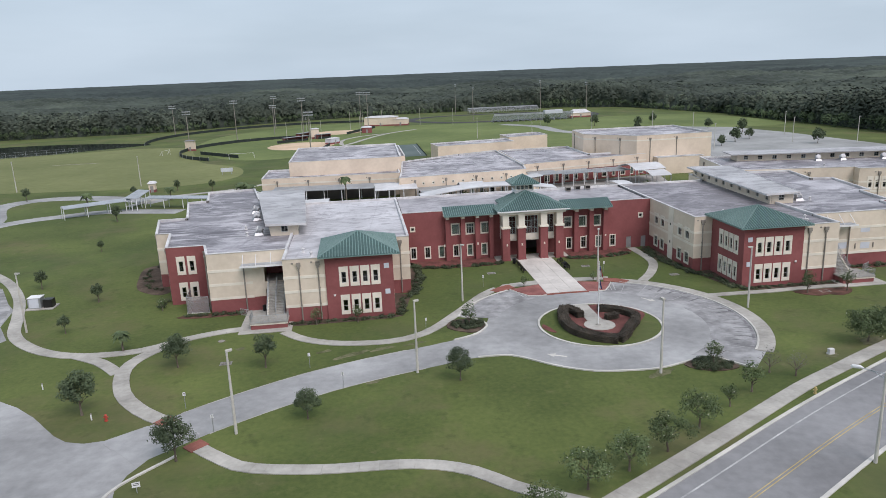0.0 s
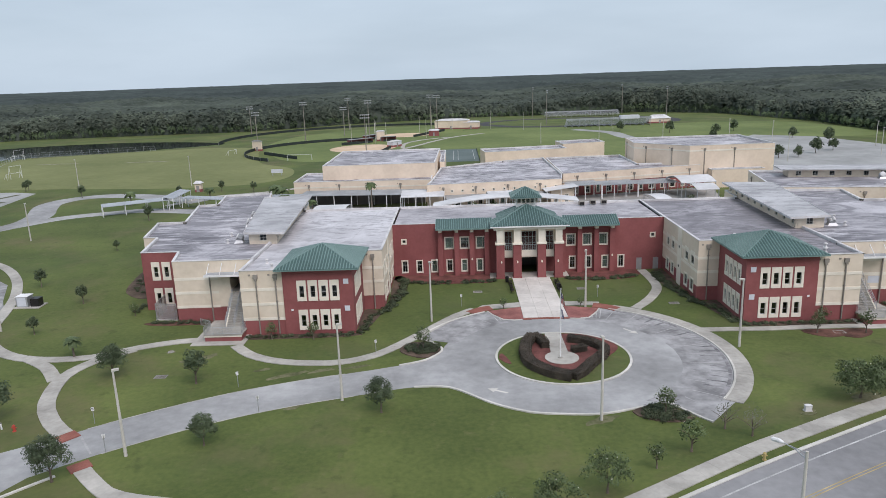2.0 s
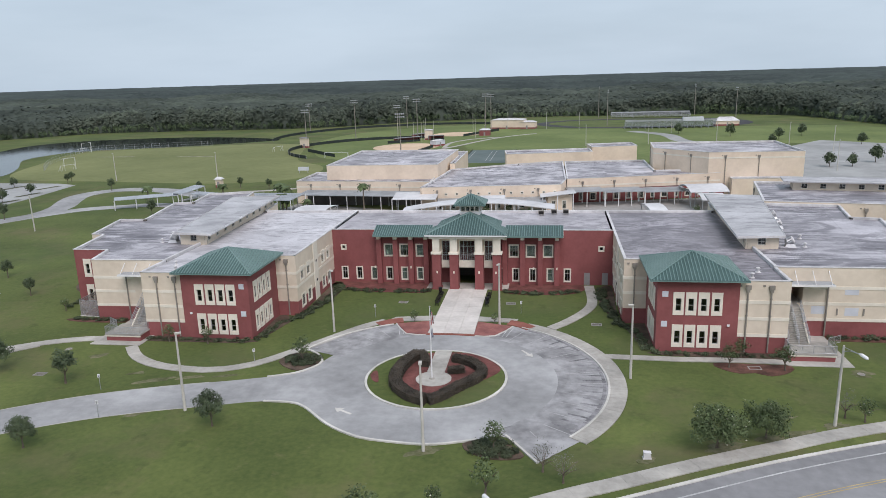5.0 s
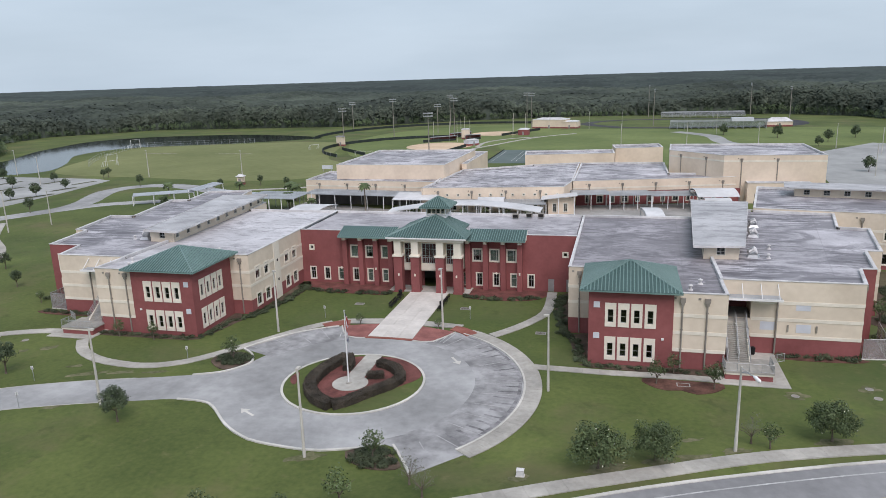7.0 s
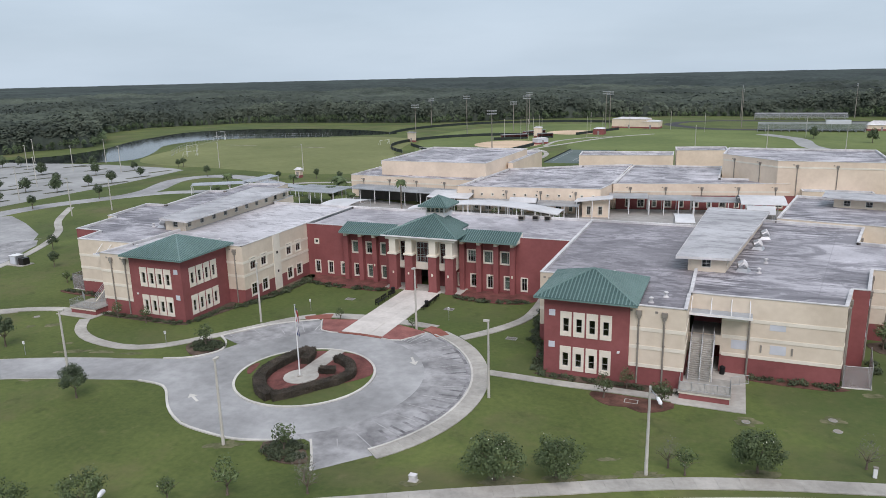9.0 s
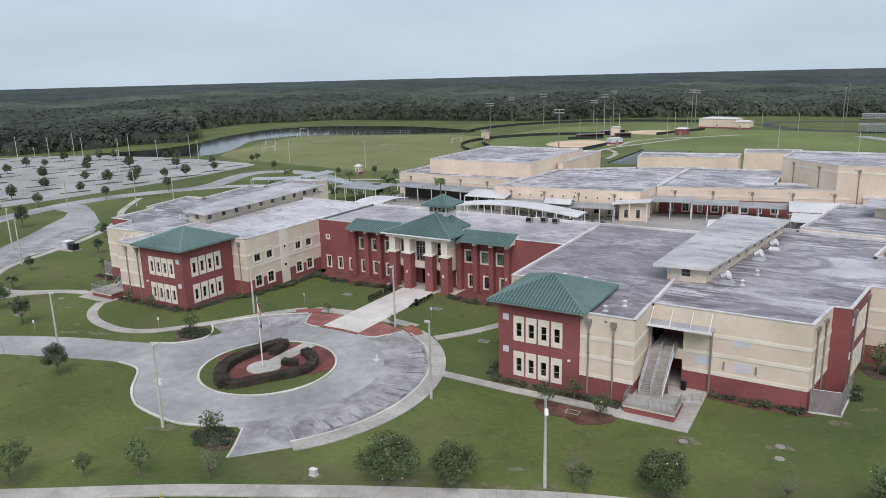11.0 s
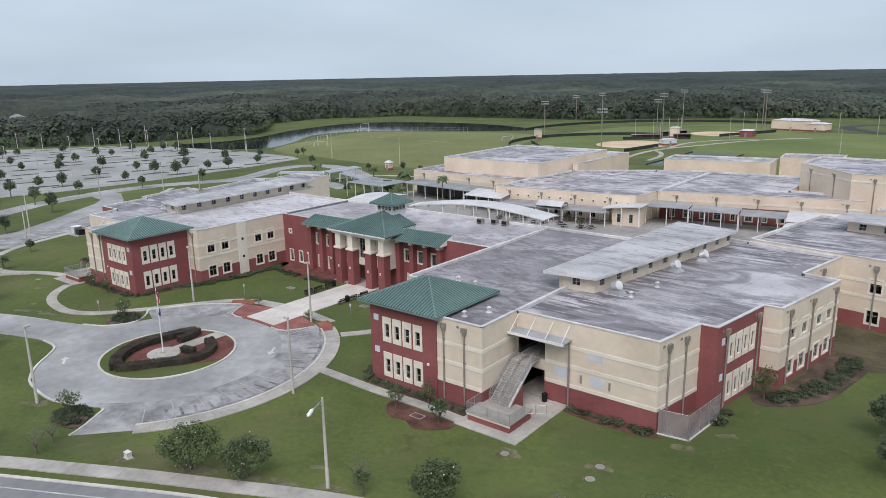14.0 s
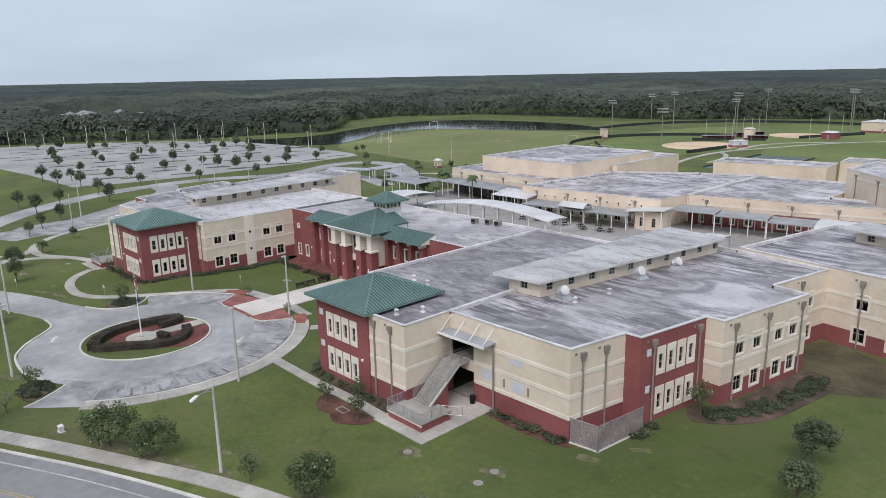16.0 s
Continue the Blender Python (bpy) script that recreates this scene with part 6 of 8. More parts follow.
# bus shelter canopies and the far sheds
post_canopy("long pale bus waiting canopy", (-111.5, 67.5), (-96.5, 76.5), 3.4, 2.9, 5.0, CANOPY, 0.4)
post_canopy("long pale bus waiting canopy", (-95.0, 76.5), (-95.5, 92.0), 3.4, 3.3, 5.0, CANOPY, 0.4)
post_canopy("pale walkway canopy towards the courtyard", (-94.0, 79.5), (-71.0, 71.5), 3.0, 2.8, 5.0, CANOPY, 0.3)


# ---- plants ----
rng = np.random.default_rng(7)


def leaf_mesh(name, material, blobs, count, size, squash=0.9, seed=1):
    """A crown of small loose leaves gathered round several clumps: (x, y, z, radius)."""
    r = np.random.default_rng(seed)
    blobs = np.array(blobs, float)
    weight = blobs[:, 3] ** 2
    which = r.choice(len(blobs), count, p=weight / weight.sum())
    d = r.normal(size=(count, 3))
    d /= np.linalg.norm(d, axis=1)[:, None]
    rad = np.where(r.random(count) < 0.18, r.uniform(1.0, 1.35, count), r.uniform(0.4, 1.05, count) ** 0.6)
    c = blobs[which, :3] + d * (blobs[which, 3] * rad)[:, None] * np.array([1, 1, squash])
    n = d + r.normal(size=(count, 3)) * 0.35 + np.array([0, 0, 0.45])
    n /= np.linalg.norm(n, axis=1)[:, None]
    t = np.cross(n, r.normal(size=(count, 3)))
    t /= np.linalg.norm(t, axis=1)[:, None] + 1e-9
    b = np.cross(n, t)
    s = (size * r.uniform(0.6, 1.35, count))[:, None]
    quad = np.stack([c - t * s * 0.5, c + b * s * 0.32, c + t * s * 0.5, c - b * s * 0.32], 1).reshape(-1, 3)
    me = bpy.data.meshes.new(name)
    me.from_pydata(quad.tolist(), [], np.arange(count * 4).reshape(-1, 4).tolist())
    me.materials.append(material)
    return me


def trunk_mesh(h, r, limbs, seed, lean=0.1, material=None):
    q = random.Random(seed)
    bm = bmesh.new()
    top = Vector((q.uniform(-lean, lean), q.uniform(-lean, lean), h))
    path = [Vector((0, 0, -0.1)), Vector((0, 0, 0.25)), top * 0.5 + Vector((q.uniform(-0.05, 0.05), 0, 0)), top]
    tube(bm, path, [r * 1.5, r, r * 0.8, r * 0.5], 8)
    tips = []
    for k in range(limbs):
        a = 2 * math.pi * k / limbs + q.uniform(-0.4, 0.4)
        start = top * q.uniform(0.6, 1.0)
        reach = q.uniform(0.8, 1.5)
        end = start + Vector((math.cos(a) * reach, math.sin(a) * reach, q.uniform(0.7, 1.6)))
        mid = start.lerp(end, 0.5) + Vector((0, 0, 0.15))
        tube(bm, [start, mid, end], [r * 0.45, r * 0.3, r * 0.12], 5)
        tips.append(end)
    return mesh_of("trunk", bm, material or BARK), tips


def tree_kind(seed, height, crown, trunk_h, count, leaf, material, limbs=6, flowers=0, lobe=1.0, extra=9):
    q = random.Random(seed)
    trunk, tips = trunk_mesh(trunk_h, 0.075 + height * 0.008, limbs, seed)
    blobs = []
    for tip in tips:
        reach = crown * q.uniform(0.20, 0.30) / max(0.3, math.hypot(tip.x, tip.y))
        blobs.append((tip.x * reach, tip.y * reach, trunk_h + (height - trunk_h) * q.uniform(0.22, 0.55), crown * lobe * q.uniform(0.17, 0.27)))
    for k in range(extra):
        a, up = k * 2.4 + q.uniform(-0.5, 0.5), (k + 0.5) / extra
        rr = crown * (0.30 if lobe == 1 else 0.44) * math.sqrt(max(0.0, 1 - (1.5 * up - 0.5) ** 2)) * q.uniform(0.5, 1.0)
        blobs.append((math.cos(a) * rr, math.sin(a) * rr, trunk_h + (height - trunk_h) * (0.12 + 0.74 * up), crown * lobe * q.uniform(0.16, 0.27)))
    crown_me = leaf_mesh("crown", material, blobs, count, leaf, 0.85, seed)
    bloom = leaf_mesh("blossom", BLOSSOM, blobs, flowers, leaf * 0.8, 0.9, seed + 50) if flowers else None
    return trunk, crown_me, bloom


def plant_tree(kind, x, y, scale=1.0, label="", group="", turn=0.0, name="tree"):
    trunk, crown_me, bloom = kind
    t = thing(name, label, "tree", group)
    t.matrix_basis = pose(x, y, 0, 0, 0, turn) @ Matrix.Scale(scale, 4)
    part("trunk", trunk, None, t)
    part("crown", crown_me, None, t)
    if bloom:
        part("blossom", bloom, None, t)
    return t


OAKS = [tree_kind(11 + i, 4.8, 3.8, 1.75, 3800, 0.21, LEAF_DARK, 7, 0, 0.78, 16) for i in range(3)]
SMALL_OAKS = [tree_kind(31 + i, 4.3, 2.8, 1.7, 1800, 0.21, LEAF_DARK, 5, 0, 0.85, 10) for i in range(3)]
MYRTLES = [tree_kind(51 + i, 3.7, 5.0, 1.2, 5200, 0.19, LEAF_MID, 8, 45, 0.62, 20) for i in range(3)]
OPEN_MYRTLES = [tree_kind(61 + i, 3.8, 4.8, 1.5, 2100, 0.19, LEAF_MID, 8, 25, 0.55, 16) for i in range(3)]
SPARSE = [tree_kind(71 + i, 3.6, 2.6, 1.2, 480, 0.22, LEAF_MID, 6, 10) for i in range(2)]
BARE = tree_kind(81, 3.6, 2.4, 1.0, 260, 0.14, LEAF_GREY, 8)
LOT_TREES = [tree_kind(91 + i, 5.0, 4.0, 1.3, 620, 0.6, LEAF_DARK, 4) for i in range(3)]

oak_spots = [(-64.1, -54.8, 1.1, 0), (-51.2, -66.8, 1.0, 1), (-39.0, -60.6, 0.76, 2), (-21.6, -54.3, 0.88, 0), (-56.5, -43.1, 0.95, 2), (78.4, -10.4, 1.02, 1), (79.8, -18.0, 0.95, 0)]
for x, y, sc, k in oak_spots:
    plant_tree(OAKS[k], x, y, sc, "young live oak with a dense dark crown on the lawn", "lawn oaks", x * 37)
for x, y, sc, k in [(-45.2, -45.5, 1.1, 0), (-76.4, -26.4, 0.7, 2), (-76.6, -11.6, 0.8, 0), (-89.9, -0.9, 0.85, 1), (-88.8, 26.9, 0.6, 2), (-94.4, -28.2, 1.0, 1), (-86.4, -33, 0.9, 2),
                    (-101, -22, 1.1, 1), (-95, -48, 1.0, 0), (-106, -44, 1.1, 2), (-72, 62, 0.9, 0), (-96, 61, 1.1, 1), (-104, 104, 0.8, 2), (-92, 110, 0.9, 1), (-80, 106, 0.9, 0)]:
    plant_tree(SMALL_OAKS[k], x, y, sc, "slim young oak on the lawn", "slim oaks", x * 53)
for x, y, sc, k in [(29.6, -55.1, 1.12, 0), (34.6, -52.8, 0.98, 1), (51.0, -46.0, 1.05, 2), (-5.4, -75.2, 1.0, 1), (-10.0, -77.6, 0.95, 0), (-14.4, -79.6, 1.0, 2), (-0.6, -71.6, 1.0, 0), (-19.6, -84.6, 1.0, 1), (68, -39.4, 1.0, 0)]:
    plant_tree((OPEN_MYRTLES if y < -68 else MYRTLES)[k], x, y, sc, "spreading crape myrtle with a few pale blossoms", "crape myrtles", x * 29)
for x, y, sc, k in [(45.1, -48.6, 0.8, 0), (4.6, -67.8, 0.75, 1), (8.6, -65.0, 1.05, 0), (8.6, -56.6, 1.0, 1), (-17.8, -36.6, 1.05, 0), (5.9, -20.6, 0.55, 1), (-6.0, -20.7, 0.6, 0)]:
    plant_tree(SPARSE[k], x, y, sc, "thin sparse young tree in a mulch ring", "young trees", x * 71)
for x, y, sc, k in [(35.5, -34.0, 0.9, 0), (41.8, -34.4, 1.0, 1), (37.6, -31.0, 0.8, 0), (45.8, -34.2, 0.0, 0), (-33.5, -31.4, 0.8, 1), (-39.5, -31.0, 0.8, 0), (66.5, -8.2, 1.15, 1), (-64.4, -19.0, 0.7, 1)]:
    if sc:
        plant_tree(SPARSE[k], x, y, sc, "loose small ornamental tree by the wall", "wall-side trees", x * 17)
for x, y in ((15.2, -62.6), (13.4, -60.4), (43.6, -47.6), (60.0, -41.8)):
    plant_tree(BARE, x, y, 0.95, "grey nearly bare sapling", "bare saplings", x * 7)

# palms
def palm_kind(seed, h):
    q = random.Random(seed)
    bm = bmesh.new()
    tube(bm, [(0, 0, -0.1), (0.05, 0, h * 0.5), (0, 0.05, h)], [0.22, 0.17, 0.16], 10)
    trunk = mesh_of("trunk", bm, PALM_BARK)
    bm = bmesh.new()
    for k in range(26):
        a = 2.4 * k
        up = q.uniform(-0.5, 1.0)
        pts = [Vector((0, 0, h))]
        for j in range(1, 5):
            t = j / 4
            pts.append(Vector((math.cos(a) * 1.7 * t, math.sin(a) * 1.7 * t, h + up * 1.2 * t - 1.3 * t * t)))
        side = Vector((-math.sin(a), math.cos(a), 0))
        for j in range(4):
            w0, w1 = (0.10, 0.42, 0.5, 0.35, 0.05)[j], (0.10, 0.42, 0.5, 0.35, 0.05)[j + 1]
            for sgn in (1, -1):
                bm.faces.new([bm.verts.new(p) for p in (pts[j], pts[j + 1], pts[j + 1] + side * sgn * w1 - Vector((0, 0, 0.12)), pts[j] + side * sgn * w0 - Vector((0, 0, 0.12)))])
    return trunk, mesh_of("crown", bm, LEAF_MID), None


PALM_TALL, PALM_LOW = palm_kind(3, 8.0), palm_kind(4, 3.8)
for x, y, k, sc in ((-35.9, 63.5, PALM_TALL, 1.0), (-58.7, 66.0, PALM_LOW, 1.0), (-52.5, 65.5, PALM_LOW, 0.9), (-60.5, 68.0, PALM_LOW, 1.2), (-65.4, -35.8, PALM_LOW, 0.72), (-89.8, 92.2, PALM_LOW, 1.0), (-112, 86, PALM_LOW, 1.1), (-64.0, 80.0, PALM_LOW, 1.3), (-66.5, 82.0, PALM_LOW, 1.4)):
    plant_tree(k, x, y, sc, "palm with a ragged round head of fronds", "palms", x * 13, "palm_tree")
for x, y in ((2.5, 63.5), (-3.0, 62.0), (8.5, 58.5), (-8.5, 61.0), (49.5, 62.0)):
    plant_tree(SPARSE[0], x, y, 0.8, "small leafy tree in the courtyard", "courtyard trees", x * 31)

# shrubs
SHRUBS = [leaf_mesh("shrub", SHRUB, [(0, 0, 0.28, 0.42), (0.3, 0.1, 0.22, 0.32), (-0.25, -0.15, 0.25, 0.3)], 170, 0.17, 0.8, 200 + i) for i in range(3)]


def shrub_row(points, spacing, scale, label="low rounded evergreen shrub in mulch", jitter=0.25, rows=1):
    line = smooth_line(points, spacing)
    for p in line:
        for _ in range(rows):
            sc = scale * random.uniform(0.75, 1.25)
            m = pose(p.x + random.uniform(-jitter, jitter), p.y + random.uniform(-jitter, jitter), 0.03, 0, 0, random.uniform(0, 360)) @ Matrix.Scale(sc, 4) @ Matrix.Scale(0.72, 4, (0, 0, 1))
            solid("shrub", SHRUBS[random.randrange(3)], None, label, "shrub", "shrubs", "", m)


for s in (1, -1):
    f = lambda pts: [(CX + s * (x - CX), y) for x, y in pts]
    shrub_row(f([(22.2, -3.5), (22.2, -11.5), (24.0, -19.8)]), 0.85, 1.25, rows=2, jitter=0.6)
    shrub_row(f([(24.4, -20.2), (26.0, -24.0), (26.3, -28.6), (27.8, -30.3)]), 0.9, 1.25, jitter=0.4)
    shrub_row(f([(28.6, -30.2), (43.0, -30.2)]), 1.1, 1.05, jitter=0.3)
    shrub_row(f([(51.0, -23.1), (59.5, -23.1)]), 1.05, 1.3, jitter=0.3)
    shrub_row(f([(67.4, -7.6), (70.3, -3.5), (71.9, 3.0), (72.3, 9.0)]), 0.7 if s > 0 else 1.5, 1.25 if s > 0 else 1.0, rows=3 if s > 0 else 1, jitter=0.95)
    shrub_row(f([(64.6, -17.0), (64.5, -14.2)]), 1.3, 1.25, jitter=0.1)
shrub_row([(-23.2, -3.9), (-19, -5.3), (-14.6, -5.8)], 0.5, 1.15, jitter=0.5)
shrub_row([(-11.8, -5.7), (-6.6, -5.2)], 0.45, 1.15, jitter=0.5)
shrub_row([(6.4, -5.2), (12.2, -5.8)], 0.45, 1.15, jitter=0.5)
shrub_row([(13.6, -5.6), (18.6, -4.2)], 0.55, 1.1, jitter=0.45)
for c in ((-17.9, -36.4), (8.6, -56.4)):
    clumps = []
    for k in range(70):
        a, r = random.uniform(0, 6.28), 2.35 * math.sqrt(random.random())
        clumps.append((r * math.cos(a), 0.72 * r * math.sin(a), 0.25, random.uniform(0.28, 0.5)))
    solid("groundcover", leaf_mesh("groundcover", SHRUB, clumps, 7500, 0.16, 0.7, 410), None, "dense low evergreen shrubs covering a corner bed", "shrubs", "", "stuff", pose(c[0], c[1], 0.08))

# the clipped hedge on the island
def hedge(points, width, height, label):
    h = thing("hedge", label, "hedge", group="island hedges")
    part("core", ribbon(points, width * 0.82, 0.0, height * 0.9, 0.5), HEDGE, h)
    line = smooth_line(points, 0.22)
    blobs = []
    left, right = sides_of(line, width * 0.72)
    for a, b in zip(left, right):
        for t in (0, 0.25, 0.5, 0.75, 1):
            q = a.lerp(b, t)
            blobs.append((q.x, q.y, height * 0.86, 0.2))
        for z in (0.2, 0.45, 0.7):
            blobs.append((a.x, a.y, height * z, 0.2))
            blobs.append((b.x, b.y, height * z, 0.2))
    part("leaves", leaf_mesh("leaves", HEDGE, blobs, len(blobs) * 22, 0.15, 1.0, 301), None, h)


hedge([(-3.0, -33.9), (-4.0, -36.4), (-4.5, -40.2), (-3.9, -43.3), (-1.9, -45.9), (0.3, -47.2)], 1.65, 1.1, "clipped dark bronze hedge curving round the island plaza")
hedge([(0.5, -47.1), (1.8, -45.8), (3.4, -43.3), (5.2, -40.8), (5.8, -38.7), (4.7, -36.6), (3.3, -35.5), (1.8, -34.9)], 1.35, 1.0, "clipped dark bronze hedge arm with a rounded hook")
hedge([(-2.7, -33.8), (-1.9, -35.4), (-1.6, -37.2)], 1.25, 1.1, "clipped dark hedge return beside the plaza")
hedge([(1.7, -38.7), (2.6, -38.6), (3.4, -38.2)], 1.0, 0.95, "short clipped dark hedge block beside the plaza")

# ---- the island plaza and its flag ----
island = thing("pavement", "round concrete flag plaza in the island", "pavement", kind="structure")
bm = bmesh.new()
ring_sector(bm, 0.1, -40.6, 0.0, 2.15, -180, 180, -0.05, 0.19, 40)
part("disc", bm, CONCRETE, island)
for k in range(4):
    part("slab", boxes((-1.05, 1.15, -38.6 + k * 1.7, -36.93 + k * 1.7, -0.05, 0.18)), CONCRETE, island)
pole = thing("flagpole", "pale metal flagpole with a limp striped flag", "flagpole", at=(-0.1, -40.6, 0.19))
bm = bmesh.new()
tube(bm, [(0, 0, 0), (0, 0, 4.5), (0, 0, 9.0)], [0.09, 0.075, 0.045], 12)
part("pole", bm, WHITE, pole)
bm = bmesh.new()
tube(bm, [(0, 0, -0.05), (0, 0, 0.12)], 0.35, 16)
part("base", bm, CONCRETE, pole)
bm = bmesh.new()
bmesh.ops.create_icosphere(bm, subdivisions=2, radius=0.11, matrix=Matrix.Translation((0, 0, 9.08)))
part("finial", bm, STEEL, pole)


def limp_flag(z, size, stripes):
    bm = bmesh.new()
    n = len(stripes)
    for i in range(n):
        a0, a1 = i / n, (i + 1) / n
        for k in range(6):
            t0, t1 = k / 6, (k + 1) / 6
            P = lambda a, t: (0.07 + 0.30 * size * a * (0.5 + 0.5 * t), 0.12 * math.sin(9 * a + 2 * t) * size, z - size * t - 0.25 * size * a)
            f = bm.faces.new([bm.verts.new(P(*q)) for q in ((a0, t0), (a0, t1), (a1, t1), (a1, t0))])
            f.material_index = 2 if i < 3 and k < 3 and n > 4 else stripes[i]
    return bm


part("flag", limp_flag(8.7, 1.5, [0, 1, 0, 1, 0, 1, 0]), [FLAG_RED, FLAG_WHITE, FLAG_BLUE], pole, "limp red and white striped flag with a navy corner")
part("flag", limp_flag(6.6, 1.2, [1, 0, 1, 2]), [FLAG_BLUE, FLAG_WHITE, FLAG_BLUE], pole, "limp small white and navy flag")

# ---- lamps ----
lamp_parts = {}


def lot_lamp(x, y, turn=0.0, h=9.2, label="pale concrete lamp post with a small box head"):
    if h not in lamp_parts:
        bm = bmesh.new()
        tube(bm, [(0, 0, -0.1), (0, 0, h - 0.1)], [0.17, 0.10], 10)
        shaft = mesh_of("shaft", bm, POLE)
        bm = boxes((-0.16, 0.16, -0.55, 0.1, h - 0.12, h + 0.06))
        box(bm, -0.05, 0.05, -0.2, 0.12, h - 0.2, h - 0.1)
        lamp_parts[h] = shaft, mesh_of("head", bm, POLE), mesh_of("lens", boxes((-0.13, 0.13, -0.5, -0.1, h - 0.145, h - 0.118)), WHITE)
    l = thing("lamp_post", label, "lamp post", group="lamp posts")
    l.matrix_basis = pose(x, y, 0, 0, 0, turn)
    for n, me in zip(("shaft", "head", "lens"), lamp_parts[h]):
        part(n, me, None, l)


for x, y in ((-46.2, -62.4), (-26.4, -51.1), (1.8, -57.2), (23.4, -38.2), (-17.0, -25.3), (6.6, -20.8), (-82.6, -24.6), (-98, -18), (-128, 14), (-116, 40), (-66, -23.4 + 60)):
    lot_lamp(x, y, math.degrees(math.atan2(-40 - y, -x)) + 90)


def street_lamp(x, y, turn):
    l = thing("street_lamp", "pale concrete street lamp with a curved arm", "street lamp", group="street lamps")
    l.matrix_basis = pose(x, y, 0, 0, 0, turn)
    bm = bmesh.new()
    tube(bm, [(0, 0, -0.1), (0, 0, 8.5)], [0.17, 0.10], 10)
    part("shaft", bm, POLE, l)
    bm = bmesh.new()
    tube(bm, [(0, 0, 7.9), (0.9, 0, 8.25), (2.0, 0, 8.35)], [0.045, 0.045, 0.04], 8)
    tube(bm, [(0, 0, 8.35), (1.3, 0, 8.33)], 0.03, 6)
    part("arm", bm, STEEL, l)
    bm = bmesh.new()
    tube(bm, [(1.8, 0, 8.33), (2.1, 0, 8.33), (2.7, 0, 8.22), (2.85, 0, 8.2)], [0.06, 0.16, 0.17, 0.05], 10)
    part("head", bm, WHITE, l)


street_lamp(41.9, -49.7, -66)
street_lamp(11.2, -80.4, 120)

# ---- benches, bins, signs and covers ----
def bench(x, y, turn):
    b = thing("bench", "black metal bench beside the entrance walk", "bench", group="benches")
    b.matrix_basis = pose(x, y, 0.05, 0, 0, turn)
    for k in range(5):
        part("slat", boxes((-0.9, 0.9, -0.22 + k * 0.1, -0.14 + k * 0.1, 0.43, 0.46)), BLACK, b)
    for k in range(4):
        part("back_slat", boxes((-0.9, 0.9, 0.30, 0.33, 0.52 + k * 0.1, 0.59 + k * 0.1)), BLACK, b)
    for xx in (-0.8, 0.8):
        part("leg", boxes((xx - 0.03, xx + 0.03, -0.22, 0.34, 0.36, 0.42), (xx - 0.03, xx + 0.03, -0.2, -0.14, 0, 0.36), (xx - 0.03, xx + 0.03, 0.28, 0.34, 0, 0.9)), BLACK, b)


for y in (-7.4, -9.8, -11.9):
    bench(3.9, y, -90)
    bench(-3.9, y, 90)


def litter_bin(x, y):
    b = thing("litter_bin", "black round litter bin", "litter bin", group="litter bins", at=(x, y, 0.06))
    bm = bmesh.new()
    tube(bm, [(0, 0, 0), (0, 0, 0.1), (0, 0, 0.85)], [0.26, 0.30, 0.32], 14)
    part("body", bm, BLACK, b)
    bm = bmesh.new()
    tube(bm, [(0, 0, 0.85), (0, 0, 0.93), (0, 0, 1.05)], [0.35, 0.34, 0.15], 14)
    part("lid", bm, BLACK, b)


litter_bin(-4.4, -6.0)
litter_bin(3.9, -10.9)
litter_bin(47.6, -23.0)
litter_bin(-47.9, -23.0)


def sign(x, y, turn, h=2.0, w=0.30, hh=0.42):
    s = thing("road_sign", "small white sign on a thin steel post", "sign", group="driveway signs")
    s.matrix_basis = pose(x, y, 0, 0, 0, turn)
    bm = bmesh.new()
    tube(bm, [(0, 0, -0.1), (0, 0, h)], 0.035, 8)
    part("post", bm, STEEL, s)
    plate = part("plate", boxes((-w / 2, w / 2, -0.06, -0.037, h - hh, h)), WHITE, s)
    for k in range(2):
        part("text_bar", boxes((-w * 0.35, w * 0.35, -0.066, -0.061, h - 0.16 - 0.15 * k, h - 0.10 - 0.15 * k)), BLACK, plate)


for x, y, t in ((-52.8, -55.4, 20), (-39.6, -46.8, 20), (-48.6, -61.6, 200), (-35.3, -53.6, 200), (-24.0, -37.4, 30), (-12.5, -18.6, 0), (9.5, -15.5, 0)):
    sign(x, y, t)


def bare_ground(x, y, a, b):
    """A worn scrap of soil with a ragged outline."""
    turn = random.uniform(0.3, 0.6)
    pts = []
    for i in range(16):
        k = 2 * math.pi * i / 16
        w = random.uniform(0.55, 1.15)
        px, py = a * w * math.cos(k), b * w * math.sin(k)
        pts.append((x + px * math.cos(turn) - py * math.sin(turn), y + px * math.sin(turn) + py * math.cos(turn)))
    return patch("bare_patch", pts, THIN_SOIL, "ragged scrap of thin pale soil in the lawn", 0.012, "soil")


def cover(x, y, r=0.45):
    bm = bmesh.new()
    tube(bm, [(0, 0, -0.05), (0, 0, 0.035)], r + 0.07, 18)
    c = solid("manhole", bm, OLD_LOT, "round iron manhole cover set in concrete in the lawn", "manhole", "manholes", "", pose(x, y, 0.0, 0, 0, 0))
    bm = bmesh.new()
    tube(bm, [(0, 0, 0.0), (0, 0, 0.05)], r, 18)
    part("lid", bm, PIPE, c)


